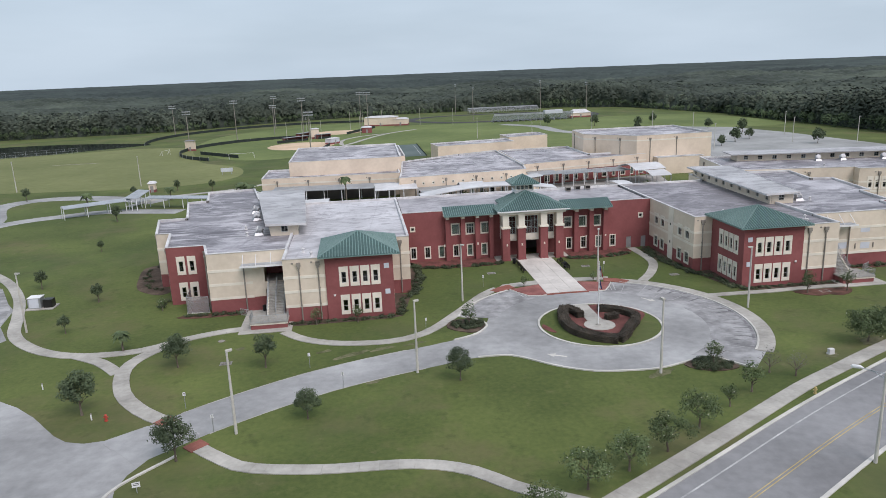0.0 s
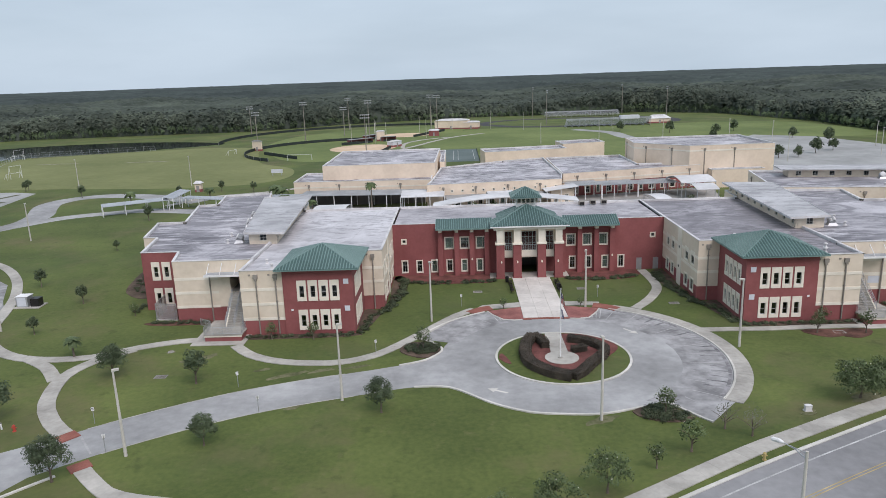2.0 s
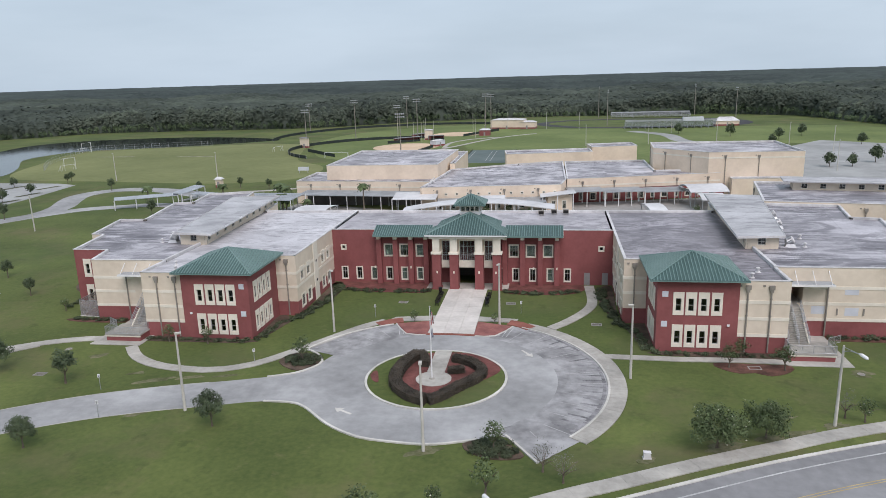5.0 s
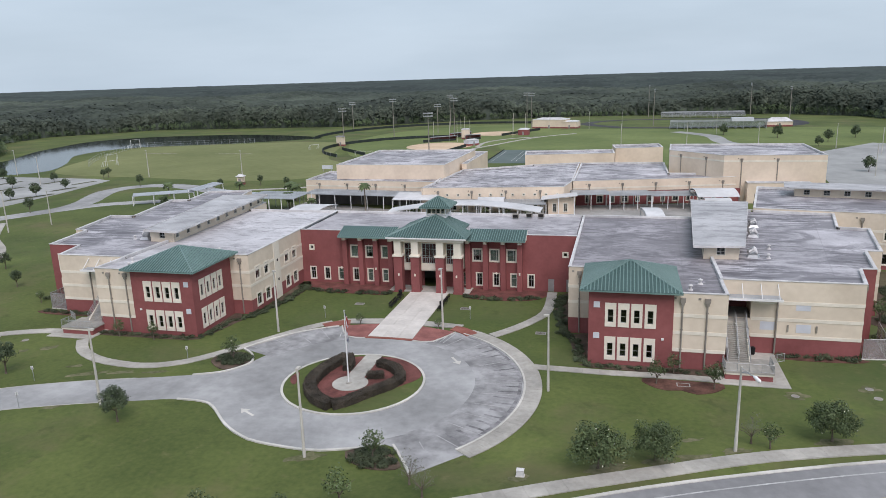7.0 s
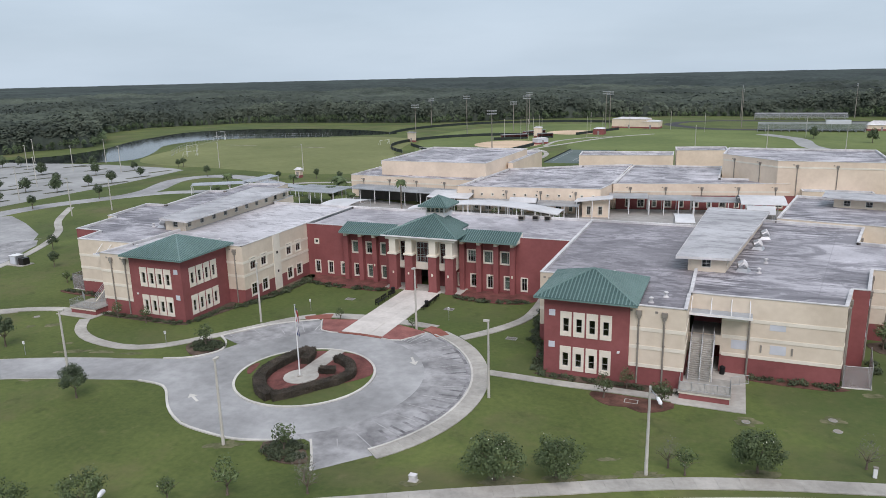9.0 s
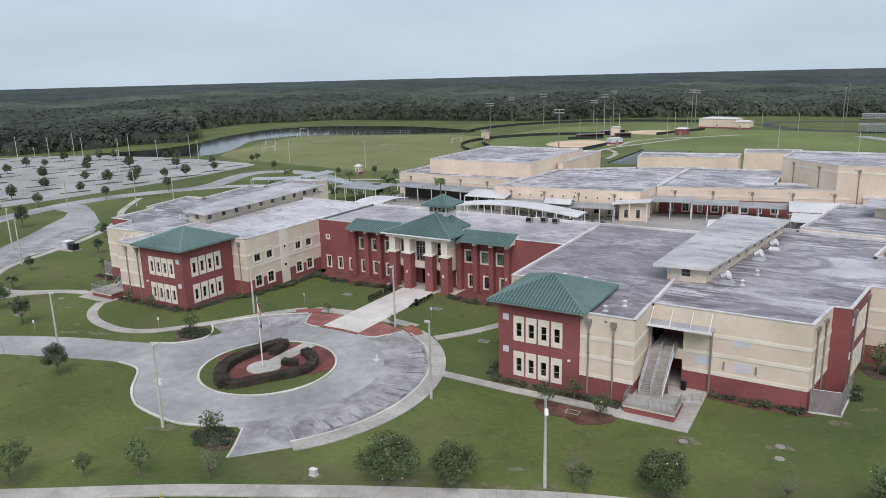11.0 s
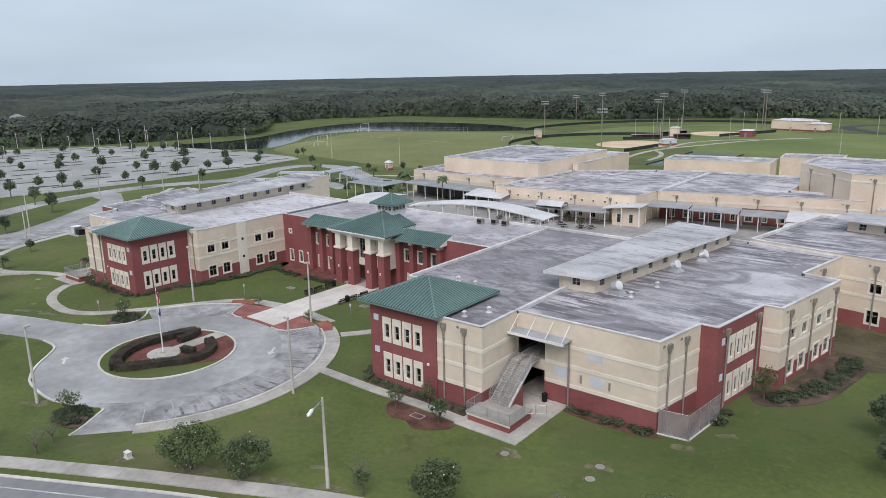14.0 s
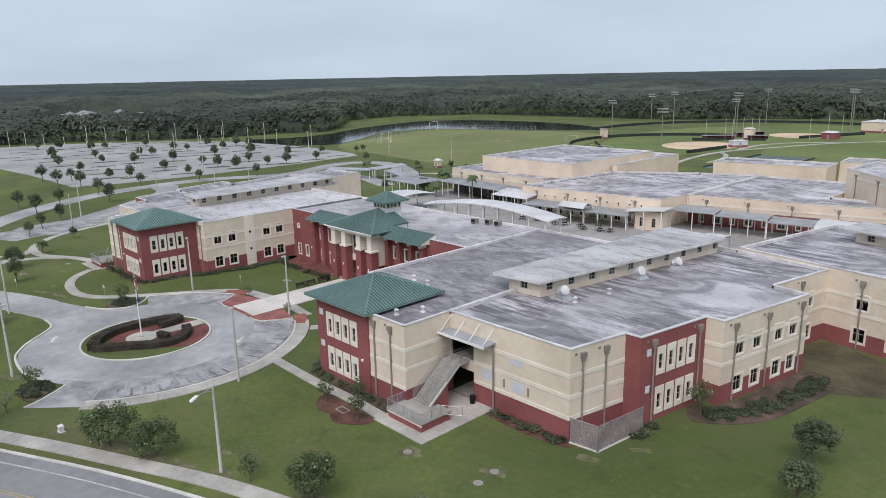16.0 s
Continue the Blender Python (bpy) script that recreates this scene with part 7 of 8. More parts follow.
for x, y, r in ((50.2, -34.7, 1.5), (58.5, -31.4, 1.3), (58.7, -33.8, 0.6), (-52.5, -34.8, 0.8), (-57, 3, 0.8)):
    bare_ground(x, y, r, 0.8 * r)
    cover(x, y, 0.36)
for x, y, a, b in ((-34.0, -43.6, 3.0, 0.7), (-30.2, -42.4, 2.0, 0.6), (-46.5, -36.8, 1.4, 0.8), (-49.4, -38.4, 0.8, 0.6), (-38.0, -41.8, 1.3, 0.5), (-26.0, -41.6, 1.8, 0.5), (-31.6, -52.4, 1.5, 0.6), (1.8, -57.2, 2.2, 0.9), (38.2, -47.4, 1.2, 0.6),
                   (41.9, -49.7, 1.6, 0.7), (22.9, -57.9, 1.2, 0.7), (63.2, -23.6, 1.6, 0.6), (66.0, -18.8, 1.2, 0.6), (30.2, -55.2, 2.3, 1.1), (34.9, -53.0, 2.0, 1.0), (38.0, -51.6, 2.0, 0.8), (51.2, -46.2, 1.9, 1.0)):
    bare_ground(x, y, a, b)


def drain(x, y):
    d = thing("drain_grate", "square iron drain grate in a concrete frame", "drain", group="drains", at=(x, y, 0))
    bm = bmesh.new()
    frame_bars(bm, 1.5, 1.0, 0.11, -0.05, 0.05)
    bm.transform(Matrix.Rotation(radians(-90), 4, "X") @ Matrix.Translation((0, 0, -0.5)))
    part("surround", bm, COURTYARD, d)
    # Flat dark plate in place of the shaded hollow below the bars.
    part("pit", boxes((-0.62, 0.62, -0.38, 0.38, -0.05, 0.012)), DARK, d)
    part("grate", boxes(*[(-0.6 + 0.12 * k, -0.54 + 0.12 * k, -0.36, 0.36, 0.0, 0.04) for k in range(11)]), PIPE, d)


for x, y in ((7.7, -10.9), (-9.7, -11.2), (-50.5, -43.2), (38.5, -33.9), (20.5, -19.8)):
    drain(x, y)

ub = thing("utility_box", "pale grey utility cabinet on the verge", "utility box", at=(22.9, -57.6, 0))
part("plinth", boxes((-0.4, 0.4, -0.3, 0.3, -0.05, 0.1)), KERB, ub)
part("cabinet", boxes((-0.32, 0.32, -0.22, 0.22, 0.1, 0.62)), COPING, ub)
part("lid", boxes((-0.35, 0.35, -0.25, 0.25, 0.62, 0.67)), COPING, ub)
ub2 = thing("utility_pedestal", "small pale utility pedestal on the verge", "utility box", at=(60.4, -43.4, 0))
part("body", boxes((-0.15, 0.15, -0.12, 0.12, 0, 0.9)), WHITE, ub2)
part("cap", boxes((-0.19, 0.19, -0.16, 0.16, 0.9, 1.0)), PIPE, ub2)
tr = thing("transformer", "grey pad-mounted electrical cabinets on the lawn", "transformer", at=(-85.3, -12.3, 0))
part("pad", boxes((-2.2, 2.2, -1.4, 1.4, -0.05, 0.15)), CONCRETE, tr)
part("cabinet", boxes((-1.8, 0.2, -0.9, 0.9, 0.15, 1.9)), STEEL, tr)
part("cabinet", boxes((0.5, 1.9, -0.7, 0.7, 0.15, 1.5)), DARK, tr)
part("cabinet_top", boxes((-1.85, 0.25, -0.95, 0.95, 1.9, 1.98)), WHITE, tr)
part("door", boxes((-1.6, -0.1, -0.93, -0.903, 0.3, 1.8)), PATCH, tr)


def hydrant(x, y, paint, label):
    h = thing("fire_hydrant", label, "fire hydrant", group="hydrants", at=(x, y, 0))
    bm = bmesh.new()
    tube(bm, [(0, 0, 0), (0, 0, 0.08), (0, 0, 0.1), (0, 0, 0.62), (0, 0, 0.66), (0, 0, 0.8)], [0.2, 0.2, 0.13, 0.13, 0.18, 0.05], 12)
    part("barrel", bm, paint, h)
    bm = bmesh.new()
    tube(bm, [(-0.26, 0, 0.45), (0.26, 0, 0.45)], 0.07, 8)
    part("nozzle", bm, paint, h)


hydrant(-60.9, -56.7, HYDRANT, "red fire hydrant on the lawn")
hydrant(14.4, -67.2, YELLOW, "faded yellow fire hydrant by the road")
for x, y in ((-62.6, -56.2), (-71.5, -46.6)):
    mk = thing("marker_post", "short pale marker post in the lawn", "marker post", group="marker posts", at=(x, y, 0))
    part("post", boxes((-0.06, 0.06, -0.05, 0.05, 0, 0.7)), WHITE, mk)
    part("cap", boxes((-0.07, 0.07, -0.06, 0.06, 0.7, 0.8)), PIPE, mk)
sign(-53.4, -71.8, 10, 1.1, 0.7, 0.5)

# ---- parking lot islands, trees and lamps ----
random.seed(5)
k = 0
LOT_OAKS = [(-322, 29), (-311, 36), (-268, 23), (-252, 17), (-229, 15), (-205, 17), (-289, 45), (-251, 35), (-230, 33), (-293, 55), (-246, 52), (-215, 39), (-284, 71), (-241, 56), (-174, 17),
            (-168, 22), (-179, 38), (-256, 74), (-207, 54), (-245, 76), (-164, 39), (-262, 96), (-184, 59), (-217, 78), (-240, 91), (-172, 57), (-248, 105), (-162, 61), (-241, 110), (-209, 92),
            (-179, 75), (-162, 76), (-218, 116), (-184, 96), (-159, 82), (-213, 120), (-180, 112), (-162, 96)]


def parking_island(x, y):
    isl = thing("parking_island", "long kerbed worn grass island in the parking lot", "parking island", group="parking islands")
    isl.matrix_basis = pose(x, y, 0, 0, 0, 74)
    part("kerb", boxes((-4.8, 4.8, -1.05, 1.05, -0.05, 0.10)), OLD_LOT, isl)
    part("turf", boxes((-4.65, 4.65, -0.92, 0.92, -0.04, 0.14)), LOT_TURF, isl)


taken = list(LOT_OAKS)
for x, y in LOT_OAKS:
    parking_island(x, y)
    plant_tree(LOT_TREES[k % 3], x + random.uniform(-2, 2), y + random.uniform(-2, 2), random.uniform(0.75, 1.15), "round dark oak on a parking island", "parking lot oaks", k * 47)
    k += 1
for r in range(9):
    for c in range(11):
        x, y = -318 + c * 16 + (r % 2) * 8, 6 + r * 13.5 + c * 1.2
        if x < -162 and 8 < y < 114 and y < 50 + (x + 343) * 1.2 and all(math.hypot(x - a, y - b) > 10.5 for a, b in taken):
            taken.append((x, y))
            parking_island(x, y)
for x, y, sc in ((-185, -4, 1.6), (-168.4, -3.5, 1.5), (-179, 4, 1.2), (-159.4, 1, 1.5), (-138.6, -0.3, 1.4), (-120.5, -3.2, 1.5), (-146, 16, 1.2), (-126.7, -14.9, 1.3), (-115.8, -23.8, 1.5), (-129.6, -24.9, 1.4), (-140.7, 34.4, 1.1), (-136.7, 54.5, 1.2), (-166, 122, 1.0), (-168, 127, 1.0), (-137, 105, 1.1)):
    plant_tree(SMALL_OAKS[k % 3], x, y, sc * 0.95, "dark spreading oak beside the parking lot road", "roadside oaks", k * 47)
    k += 1
for r in range(4):
    for c in range(8):
        x, y = -325 + c * 24, -20 + r * 38 + c * 2
        if x < -158 and 2 < y < 118 and y < 50 + (x + 343) * 1.2:
            lot_lamp(x, y, 0, 10.5)
for x, y in ((83, 295), (106, 275), (124, 254), (141, 274), (115, 233), (111, 150), (119, 151), (131, 162), (142, 170), (151, 226), (155, 199), (156, 142)):
    plant_tree(LOT_TREES[k % 3], x, y, random.uniform(0.9, 1.4), "round dark oak beside the rear lot", "rear lot oaks", k * 47)
    k += 1
for x, y in ((110, 140), (130, 200), (150, 150), (165, 180), (172, 140), (120, 225), (90, 232), (60, 240), (30, 236)):
    lot_lamp(x, y, 0, 10.5)
for x, y in ((-160, 45), (-120, 30), (-150, 128), (-215, 130), (-255, 126), (-295, 122), (-108, 126)):
    lot_lamp(x, y, 0, 10.5)

# ---- sports ground ----
def goal(x, y, turn, w=7.3, h=2.4, label="white football goal on the field"):
    g = thing("goal", label, "goal", group="goals")
    g.matrix_basis = pose(x, y, 0, 0, 0, turn)
    for a, b, n in (((-w / 2, 0, 0), (-w / 2, 0, h), "post"), ((w / 2, 0, 0), (w / 2, 0, h), "post"), ((-w / 2, 0, h), (w / 2, 0, h), "crossbar"), ((-w / 2, 1.6, 0), (-w / 2, 0, h), "stay"), ((w / 2, 1.6, 0), (w / 2, 0, h), "stay")):
        bm = bmesh.new()
        tube(bm, [a, b], 0.06, 6)
        part(n, bm, WHITE, g)


for x, y, t in ((-194, 161, 75), (-238, 236, 70), (-125, 230, 75)):
    goal(x, y, t)
for x, y, t in ((-194, 162.5, 75), (-238, 237.5, 70)):
    goal(x, y, t, 5.6, 5.2, "white tall goal frame on the field")
goal(-84, 196, 0, 11, 2.6, "white batting cage frame by the field")


def floodlight(x, y, h=23.0, turn=0.0):
    f = thing("floodlight", "tall pale sports floodlight mast", "floodlight", group="floodlights")
    f.matrix_basis = pose(x, y, 0, 0, 0, turn)
    bm = bmesh.new()
    tube(bm, [(0, 0, -0.2), (0, 0, h)], [0.28, 0.14], 8)
    part("mast", bm, PIPE, f)
    for r in range(2):
        bar = part("lamp_bar", boxes((-2.2, 2.2, -0.1, 0.1, h - 0.3 - r * 1.3, h - 0.1 - r * 1.3)), STEEL, f)
        for c in range(5):
            part("lamp", boxes((-2.1 + c * 0.9, -1.5 + c * 0.9, -0.5, -0.11, h - 0.5 - r * 1.3, h + 0.05 - r * 1.3)), STEEL, bar)


for x, y, h, t in ((-120, 259, 19.4, 30), (-148, 347, 19.5, 20), (-100, 288, 23, 0), (-53, 193, 19.7, 20), (-83, 326, 18, 10), (-88, 381, 22, 0), (-62, 282, 23, 0), (-29, 345, 23.2, -10), (-24.5, 333, 23.2, -10), (49.5, 368, 22.8, 90), (49, 453, 23.3, 90), (122, 461, 23.3, -90), (128, 358, 23, -90)):
    floodlight(x, y, h, t)
for x, y in ((-70, 266), (-62, 270), (-57, 267), (-52, 277), (-62, 309), (-30, 291), (-36, 334), (-28, 330), (-58, 281), (-15, 350), (10, 345), (80, 300), (30, 330)):
    bm = bmesh.new()
    tube(bm, [(0, 0, -0.1), (0, 0, 11)], 0.10, 6)
    solid("light_mast", bm, POLE, "thin pale pole by the playing fields", "pole", "field poles", "", pose(x, y, 0))


def arc_fence(cx, cy, r, a0, a1, h, name, label):
    f = thing("fence", label, "fence", group="field fences", kind="structure")
    bm = bmesh.new()
    ring_sector(bm, cx, cy, r, r + 0.12, a0, a1, 0.0, h, 40)
    part(name, bm, FENCE_DARK, f)
    for p in arc(cx, cy, r + 0.2, a0, a1, 24):
        bm = bmesh.new()
        tube(bm, [(0, 0, 0), (0, 0, h + 0.2)], 0.06, 6)
        part("post", bm, STEEL, f, "", pose(p[0], p[1], 0))


arc_fence(-64, 238, 55, 75, 232, 1.5, "mesh_panel", "dark mesh outfield fence round the near diamond")
arc_fence(-60, 312, 94, 55, 195, 1.5, "mesh_panel", "dark mesh outfield fence round the far diamond")
patch("infield", [(-61 + 17 * math.cos(i * math.pi / 6), 243 + 19 * math.sin(i * math.pi / 6)) for i in range(12)], SAND, "pale orange clay infield", 0.05, "infield")
patch("infield", [(-44 + 15 * math.cos(i * math.pi / 6), 318 + 15 * math.sin(i * math.pi / 6)) for i in range(12)], SAND, "pale orange clay infield", 0.05, "infield")


def shed(name, label, x, y, w, d, h, body, roof, turn=0.0, category="shed", over=0.4, peak=0.25):
    s = thing(name, label, category)
    s.matrix_basis = pose(x, y, 0, 0, 0, turn)
    part("wall", boxes((-w / 2, w / 2, -d / 2, d / 2, 0, h)), body, s)
    bm = bmesh.new()
    a = w / 2 + over
    b = d / 2 + over
    v = [bm.verts.new(p) for p in ((-a, -b, h), (a, -b, h), (a, b, h), (-a, b, h), (-a * 0.55, 0, h + peak * min(w, d) + 0.3), (a * 0.55, 0, h + peak * min(w, d) + 0.3))]
    for f in ((0, 1, 5, 4), (1, 2, 5), (2, 3, 4, 5), (3, 0, 4), (3, 2, 1, 0)):
        bm.faces.new([v[i] for i in f])
    part("roof", bm, roof, s)
    part("door", boxes((-0.5, 0.5, -d / 2 - 0.05, -d / 2 - 0.004, 0, 2.1)), GREY_DOOR, s)
    part("band", boxes((-w / 2 - 0.04, w / 2 + 0.04, -d / 2 - 0.04, d / 2 + 0.04, 0.004, 0.9)), RED if body is not WHITE else WHITE, s)
    return s


shed("field_house", "tan field house with a pale metal roof", -15, 360, 22, 12, 5.6, TAN, COPING, -10, "field house", 0.3, 0.06)
shed("field_store", "low tan store beside the field house", -2, 356, 10, 9, 4.2, TAN, COPING, -10, "field house", 0.3, 0.06)
shed("concession_stand", "small brick concession stand with white roof", -26, 308, 6, 8, 3.2, RED, COPING, 0, "concession stand", 0.3, 0.08)
shed("press_box", "tan two-storey press box behind home plate", -56, 284, 4.5, 4, 5.4, TAN, COPING, 10, "press box", 0.3, 0.06)
shed("equipment_shed", "grey-white equipment shed by the diamond", -45, 247, 7, 4, 2.8, PATCH, COPING, 55, "shed", 0.2, 0.06)
for x, y, w, t, label in ((-66, 271, 15, 38, "long low brick dugout with a dark open front"), (-62, 298, 16, 60, "long low brick dugout behind the far diamond"), (-51, 281, 8, 30, "low brick dugout wall with dark netting")):
    d = thing("dugout", label, "dugout", group="dugouts")
    d.matrix_basis = pose(x, y, 0, 0, 0, t)
    part("wall", boxes((-w / 2, w / 2, 1.2, 1.4, 0, 2.4), (-w / 2, -w / 2 + 0.2, -1.2, 1.2, 0, 2.4), (w / 2 - 0.2, w / 2, -1.2, 1.2, 0, 2.4)), RED, d)
    part("roof", boxes((-w / 2 - 0.3, w / 2 + 0.3, -1.6, 1.6, 2.4, 2.6)), SLATE, d)
    part("netting", boxes((-w / 2, w / 2, -1.25, -1.2, 0.0, 1.1)), FENCE_DARK, d)
for p, q in (((-50, 209), (-46, 238)), ((-75, 262), (-66, 268)), ((-108, 226), (-86, 200)), ((-38, 300), (-20, 340))):
    f = thing("fence", "dark mesh fence beside the diamond", "fence", group="field fences", kind="structure")
    length = (Vector(q) - Vector(p)).length
    part("mesh_panel", boxes((0, length, -0.04, 0.04, 0.0, 1.5)), FENCE_DARK, f, "", along(p, q))
    for i in range(int(length / 3) + 1):
        bm = bmesh.new()
        tube(bm, [(i * 3, 0.1, 0), (i * 3, 0.1, 1.7)], 0.05, 6)
        part("post", bm, STEEL, f, "", along(p, q))
shed("ticket_hut", "tan ticket hut with a pale roof", -100, 111, 2.0, 2.0, 2.9, TAN, COPING, 0, "hut")
shed("scoreboard_hut", "brown scoreboard back on the field edge", -117, 247, 5.5, 1.0, 5.0, TAN, SLATE, -20, "scoreboard")
shed("pavilion_shed", "dark roofed open shed by the stadium", 121, 352, 14, 8, 3.0, TAN, COPING, 0, "shed")
sb = thing("scoreboard", "white scoreboard panel by the field", "scoreboard", at=(-82, 146, 0))
part("panel", boxes((-2.2, 2.2, -0.15, 0.15, 1.0, 2.4)), PATCH, sb)
for x in (-1.8, 1.6):
    part("post", boxes((x, x + 0.2, -0.1, 0.1, 0, 1.0)), STEEL, sb)
for x, y in ((-205, 213), (-160, 210)):
    patch("bare_patch", [(x - 9, y - 1), (x + 9, y - 1.2), (x + 9, y + 1), (x - 9, y + 1.2)], SOIL, "worn pale strip on the playing field", 0.03, "soil")

track = thing("running_track", "dark oval running track round a green field", "running track", kind="structure")
part("surface", ribbon([(20, 365), (40, 350), (90, 350), (128, 358), (140, 385), (128, 415), (90, 425), (40, 425), (18, 415), (6, 390)], 9, -0.2, 0.04, 6, True), TRACK, track)
stands = thing("grandstand", "grey aluminium grandstand on steel frames", "grandstand")
for k in range(10):
    part("tier", boxes((58, 112, 344 - k * 0.9, 344.9 - k * 0.9, 0.4 + (k) * 0.42, 0.55 + k * 0.42)), STEEL, stands)
for k in range(14):
    part("frame", boxes((58 + k * 4.1, 58.2 + k * 4.1, 335.6, 344.5, 0, 0.4)), STEEL, stands)
    part("post", boxes((58 + k * 4.1, 58.2 + k * 4.1, 335.6, 335.9, 0.4, 4.2)), STEEL, stands)
part("back_rail", boxes((58, 112, 335.4, 335.5, 4.4, 5.4)), STEEL, stands)
part("press_box", boxes((92, 104, 333.5, 337.5, 4.4, 6.6)), PATCH, stands, "pale grey press box")
visitor = thing("grandstand", "long white visitor grandstand beyond the track", "grandstand")
for k in range(8):
    part("tier", boxes((58, 116, 440 + k * 0.9, 440.9 + k * 0.9, 1.0 + k * 0.34, 1.12 + k * 0.34)), STEEL, visitor)
part("back_rail", boxes((58, 116, 447.6, 447.8, 3.4, 4.2)), STEEL, visitor)
for x in range(58, 117, 4):
    part("frame", boxes((x, x + 0.2, 440, 440.2, 0, 1.0)), STEEL, visitor)
    part("post", boxes((x, x + 0.2, 447.2, 447.4, 0, 3.4)), STEEL, visitor)
court = thing("tennis_court", "green hard tennis courts with wire fence", "tennis court", kind="structure")
part("surface", prism([(-24, 172), (-3, 172), (-3, 222), (-24, 222)], -0.2, 0.04), COURT, court)
for x in (-22, -14, -12, -5):
    part("court_line", boxes((x - 0.1, x + 0.1, 178, 216, 0, 0.05)), PAINT, court)
part("fence", boxes((-24.05, -23.95, 172, 222, 0, 0.5), (-3.05, -2.95, 172, 222, 0, 0.5)), FENCE_DARK, court)

# pond fence
pf = thing("fence", "thin grey chain-link fence by the pond", "fence", group="field fences", kind="structure")
pts = smooth_line([(-205, 160), (-222, 188), (-236, 225), (-240, 245), (-215, 256), (-180, 268)], 4)
for p in pts:
    bm = bmesh.new()
    tube(bm, [(0, 0, 0), (0, 0, 2.6)], 0.06, 6)
    part("post", bm, STEEL, pf, "", pose(p.x, p.y, 0))
bm = bmesh.new()
for z in (0.1, 1.3, 2.5):
    tube(bm, [(p.x, p.y, z) for p in pts], 0.035, 4)
part("wire", bm, STEEL, pf)


# ---- woods ----
CLEARING = [Vector(p) for p in ((235, -300), (212, 60), (205, 150), (205, 330), (185, 430), (140, 468), (0, 474), (-90, 440), (-160, 390), (-230, 384), (-322, 378), (-372, 320), (-362, 262), (-306, 216), (-284, 188), (-300, 160), (-300, 128), (-318, 96), (-352, 58), (-366, 20), (-362, -30), (-400, -300))]


def in_clearing(x, y):
    c, n = np.zeros(x.shape, bool), len(CLEARING)
    for i in range(n):
        a, b = CLEARING[i], CLEARING[(i + 1) % n]
        hit = (a.y > y) != (b.y > y)
        c ^= hit & (x < (b.x - a.x) * (y - a.y) / ((b.y - a.y) or 1e-9) + a.x)
    return c


def edge_distance(x, y):
    best = np.full(x.shape, 1e9)
    for i in range(len(CLEARING) - 1):
        a, b = CLEARING[i], CLEARING[i + 1]
        d = b - a
        t = np.clip(((x - a.x) * d.x + (y - a.y) * d.y) / d.length_squared, 0, 1)
        best = np.minimum(best, np.hypot(x - a.x - t * d.x, y - a.y - t * d.y))
    return best


GLADES = [(-470, 110), (-500, 118), (-448, 128), (-540, 146), (-575, 140), (-515, 160), (-600, 170), (-620, 150)]


def woods(name, label, spacing, near, far, cards, size, height, material):
    """Many leafy crowns in one mesh, in a belt round the clearing."""
    xs, ys = np.meshgrid(np.arange(-900, 720, spacing), np.arange(-60, 1100, spacing))
    x = (xs + rng.uniform(-0.45, 0.45, xs.shape) * spacing).ravel()
    y = (ys + rng.uniform(-0.45, 0.45, ys.shape) * spacing).ravel()
    d = edge_distance(x, y)
    keep = ~in_clearing(x, y) & (d >= near) & (d < far)
    for gx, gy in GLADES:
        keep &= np.hypot((x - gx - 30) / 58, (y - gy + 13) / 30) > 1
    x, y, d = x[keep], y[keep], d[keep]
    n = len(x)
    patchy = 0.8 + 0.3 * np.sin(x * 0.021 + 1.3 * np.sin(y * 0.017)) * np.cos(y * 0.019)
    h = height * rng.uniform(0.7, 1.25, n) * patchy * np.clip(0.8 + d / 60, 0.8, 1.0)
    rad = h * rng.uniform(0.20, 0.32, n)
    k = n * cards
    dirs = rng.normal(size=(k, 3))
    dirs /= np.linalg.norm(dirs, axis=1)[:, None]
    dirs[:, 2] = np.where(rng.random(k) < 0.72, np.abs(dirs[:, 2]), dirs[:, 2])
    base = np.repeat(np.stack([x, y, h * 0.52], 1), cards, 0)
    c = base + dirs * np.repeat(np.stack([rad, rad, h * 0.5], 1), cards, 0) * rng.uniform(0.82, 1.06, (k, 1))
    nrm = dirs * 0.6 + rng.normal(size=(k, 3)) * 0.25 + np.array([0, -0.25, 0.65])
    nrm /= np.linalg.norm(nrm, axis=1)[:, None]
    t = np.cross(nrm, rng.normal(size=(k, 3)))
    t /= np.linalg.norm(t, axis=1)[:, None] + 1e-9
    b = np.cross(nrm, t)
    s = size * rng.uniform(0.6, 1.4, (k, 1))
    quad = np.stack([c - t * s * 0.5, c + b * s * 0.42, c + t * s * 0.5, c - b * s * 0.42], 1).reshape(-1, 3)
    me = bpy.data.meshes.new(name)
    me.vertices.add(k * 4)
    me.vertices.foreach_set("co", quad.astype(np.float32).ravel())
    me.loops.add(k * 4)
    me.loops.foreach_set("vertex_index", np.arange(k * 4, dtype=np.int32))
    me.polygons.add(k)
    me.polygons.foreach_set("loop_start", np.arange(0, k * 4, 4, dtype=np.int32))
    me.polygons.foreach_set("loop_total", np.full(k, 4, dtype=np.int32))
    me.update(calc_edges=True)
    me.materials.append(material)
    tagged(new(name, me), label, "forest", kind="stuff")


woods("young_pines", "lighter green young pines along the woodland edge", 3.6, -1, 9, 80, 0.75, 7.5, FOREST_YOUNG)
woods("forest_edge", "grey-green mixed woodland edge behind the school", 4.4, 4, 26, 120, 1.5, 16.0, FOREST_EDGE)


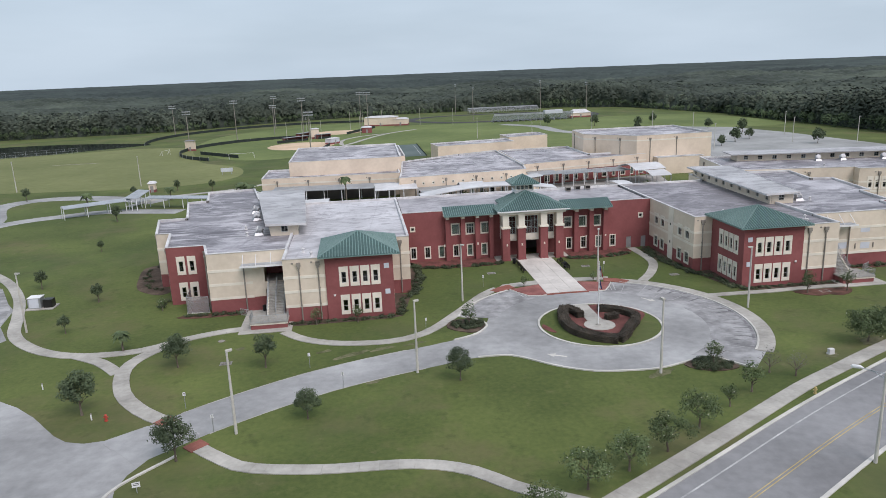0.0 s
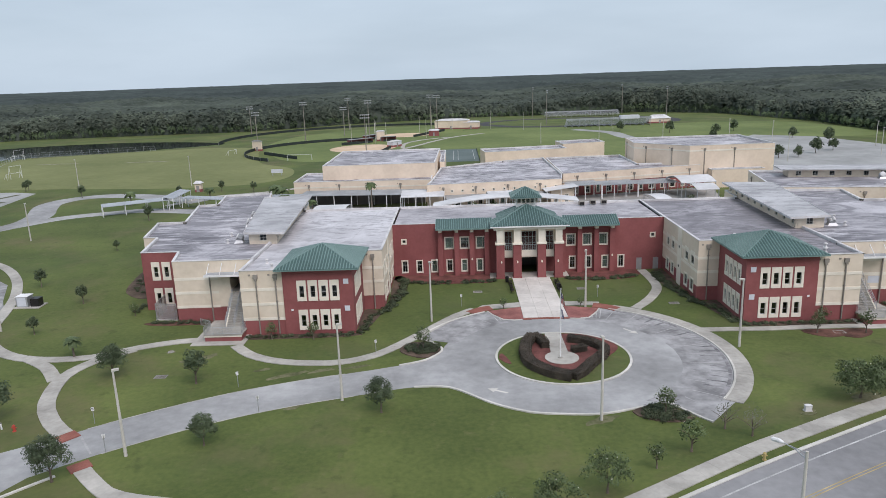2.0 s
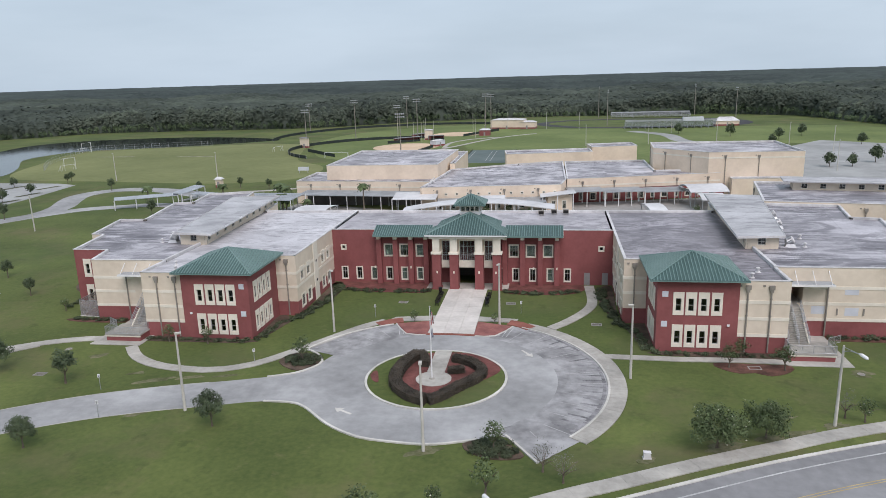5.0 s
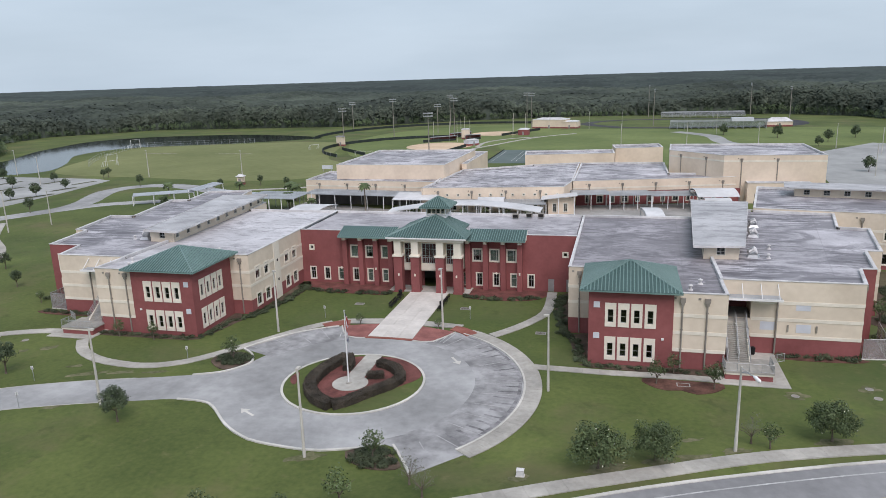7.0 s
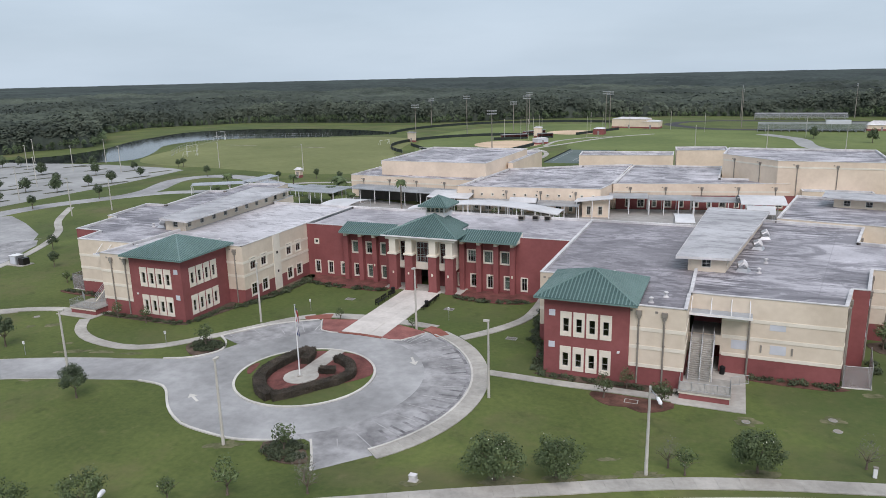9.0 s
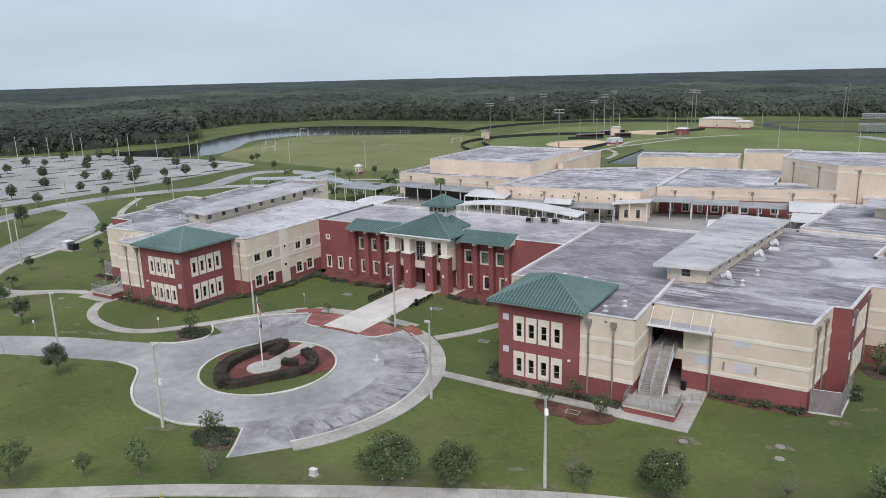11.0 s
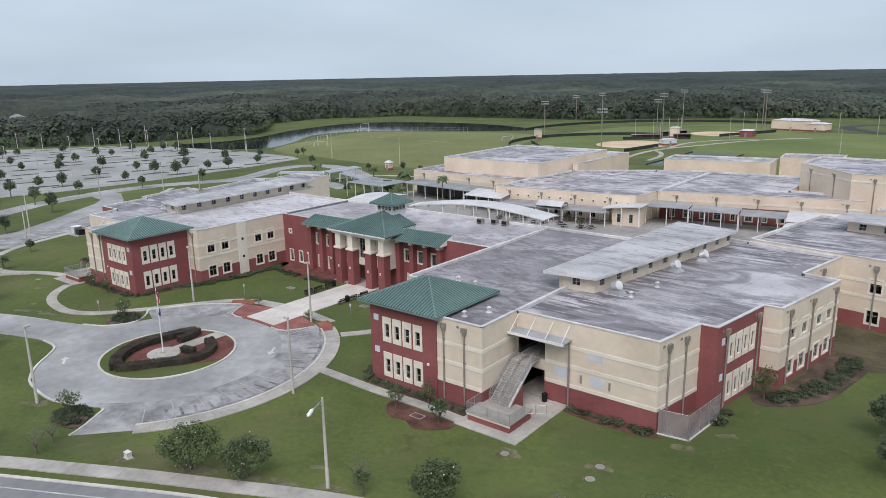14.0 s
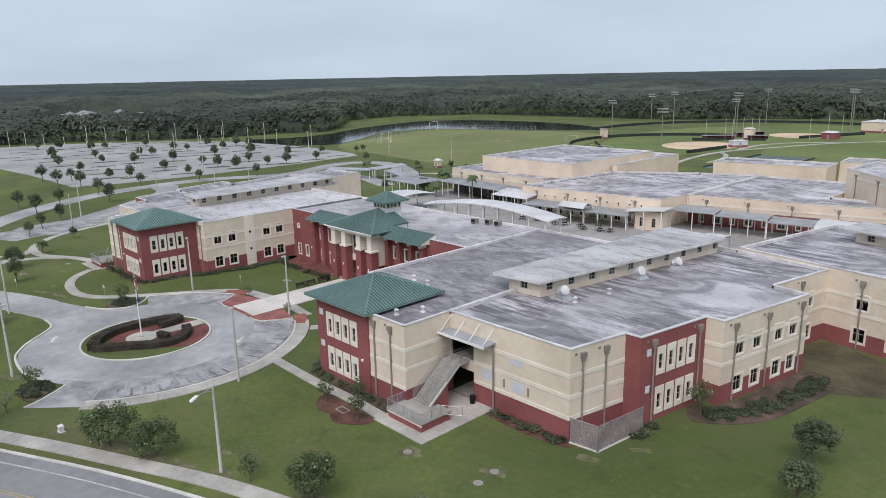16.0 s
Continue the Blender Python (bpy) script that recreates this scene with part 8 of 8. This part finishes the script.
def sheet(name, label, x, y, z, material):
    """A grid of heights as one mesh."""
    r, m = x.shape
    i, j = np.meshgrid(np.arange(r - 1), np.arange(m - 1), indexing="ij")
    a = (i * m + j).ravel()
    quads = np.stack([a, a + 1, a + m + 1, a + m], 1)
    me = bpy.data.meshes.new(name)
    me.from_pydata(np.stack([x, y, z], 2).reshape(-1, 3).tolist(), [], quads.tolist())
    for p in me.polygons:
        p.use_smooth = True
    me.materials.append(material)
    tagged(new(name, me), label, "forest", kind="stuff")


def crown_heights(x, y, spacing, height):
    """Height of a canopy of rounded crowns on a loose grid."""
    r = np.random.default_rng(77)
    w = 512
    ox, oy, hh = r.uniform(-0.4, 0.4, (w, w)), r.uniform(-0.4, 0.4, (w, w)), r.uniform(0.72, 1.08, (w, w))
    ix, iy = np.floor(x / spacing).astype(int), np.floor(y / spacing).astype(int)
    best = np.zeros(x.shape)
    for dx in (-1, 0, 1):
        for dy in (-1, 0, 1):
            gx, gy = ix + dx, iy + dy
            a, b = gx % w, gy % w
            dist = np.hypot(x - (gx + 0.5 + ox[a, b]) * spacing, y - (gy + 0.5 + oy[a, b]) * spacing) / (spacing * 0.95)
            best = np.maximum(best, hh[a, b] * (0.74 + 0.26 * np.sqrt(np.clip(1 - dist ** 2, 0, 1))))
    patchy = 0.85 + 0.25 * np.sin(x * 0.021 + 1.3 * np.sin(y * 0.017)) * np.cos(y * 0.019)
    return height * best * patchy


xs, ys = np.meshgrid(np.arange(-900, 720, 3.6), np.arange(-60, 900, 3.6), indexing="xy")
d = np.where(in_clearing(xs, ys), -edge_distance(xs, ys), edge_distance(xs, ys))
z = crown_heights(xs, ys, 7.5, 17.0) * np.clip(0.7 + d / 50, 0.7, 1.0)
for gx, gy in GLADES:
    z = np.where(np.hypot((xs - gx - 30) / 58, (ys - gy + 13) / 30) < 1, 1.0, z)
z = np.where(d > 5, z * np.clip(0.35 + d / 30, 0.0, 1.0), -3.0)
# loose leaf sprays over the treetops
n = 420000
cx = rng.uniform(-760, 560, n)
cy = rng.uniform(-50, 800, n)
cd = edge_distance(cx, cy)
ok = ~in_clearing(cx, cy) & (cd > 5) & (rng.random(n) < np.clip(1.2 - cd / 150, 0.0, 1))
for gx, gy in GLADES:
    ok &= np.hypot((cx - gx - 30) / 58, (cy - gy + 13) / 30) > 1
cx, cy, cd = cx[ok], cy[ok], cd[ok]
n = len(cx)
top = lambda x, y: crown_heights(x, y, 7.5, 17.0)
cz = top(cx, cy) * np.clip(0.7 + cd / 50, 0.7, 1.0) + rng.uniform(0.0, 0.8, n)
slope = np.stack([top(cx - 1, cy) - top(cx + 1, cy), top(cx, cy - 1) - top(cx, cy + 1), np.full(n, 2.6)], 1)
nrm = slope / np.linalg.norm(slope, axis=1)[:, None] + rng.normal(size=(n, 3)) * 0.16
nrm /= np.linalg.norm(nrm, axis=1)[:, None]
t = np.cross(nrm, rng.normal(size=(n, 3)))
t /= np.linalg.norm(t, axis=1)[:, None] + 1e-9
b = np.cross(nrm, t)
c = np.stack([cx, cy, cz], 1)
s = rng.uniform(0.8, 2.2, (n, 1)) * np.clip(0.8 + cd / 260, 0.8, 2.0)[:, None]
quad = np.stack([c - t * s * 0.5, c + b * s * 0.42, c + t * s * 0.5, c - b * s * 0.42], 1).reshape(-1, 3)
me = bpy.data.meshes.new("forest_leaves")
me.vertices.add(n * 4)
me.vertices.foreach_set("co", quad.astype(np.float32).ravel())
me.loops.add(n * 4)
me.loops.foreach_set("vertex_index", np.arange(n * 4, dtype=np.int32))
me.polygons.add(n)
me.polygons.foreach_set("loop_start", np.arange(0, n * 4, 4, dtype=np.int32))
me.polygons.foreach_set("loop_total", np.full(n, 4, dtype=np.int32))
me.update(calc_edges=True)
me.materials.append(FOREST)
tagged(new("forest_leaves", me), "loose green leaf sprays over the woodland treetops", "forest", kind="stuff")
sheet("forest_canopy", "rounded green treetops of the woodland", xs, ys, z, FOREST)
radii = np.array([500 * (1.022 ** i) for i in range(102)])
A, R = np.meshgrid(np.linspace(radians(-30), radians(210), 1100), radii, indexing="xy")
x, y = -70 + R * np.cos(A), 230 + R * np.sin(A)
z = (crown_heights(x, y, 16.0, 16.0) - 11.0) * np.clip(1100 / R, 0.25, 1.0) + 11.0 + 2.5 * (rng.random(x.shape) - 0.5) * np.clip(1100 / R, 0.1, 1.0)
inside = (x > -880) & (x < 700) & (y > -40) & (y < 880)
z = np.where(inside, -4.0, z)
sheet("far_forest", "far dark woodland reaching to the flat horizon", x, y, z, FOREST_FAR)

# houses among the trees beyond the parking lot
random.seed(9)
for x, y in GLADES:
    for dx, dy in ((0, 0), (26, -9), (13, -24)):
        shed("house", "pale suburban house with grey hip roof among trees", x + dx + random.uniform(-4, 4), y + dy + random.uniform(-4, 4), 12, 9, 5.0, CREAM, SLATE, random.uniform(-30, 30), "house", 0.7)


# lift what stands near the main road to the rising lawn
for ob in list(scene.objects):
    if ob.parent is not None or ob.type in {"CAMERA", "LIGHT"}:
        continue
    here = ob.matrix_basis.translation
    if here.xy.length > 0.01:
        ob.location.z += rise(here.x, here.y)
        continue
    for o in (ob, *ob.children_recursive):
        if o.type != "MESH" or o.matrix_basis.translation.length > 0.01 or ob.name.startswith(("far", "forest", "water", "school", "stair")):
            continue
        for v in o.data.vertices:
            if -190 < v.co.y < -20:
                v.co.z += rise(v.co.x, v.co.y)
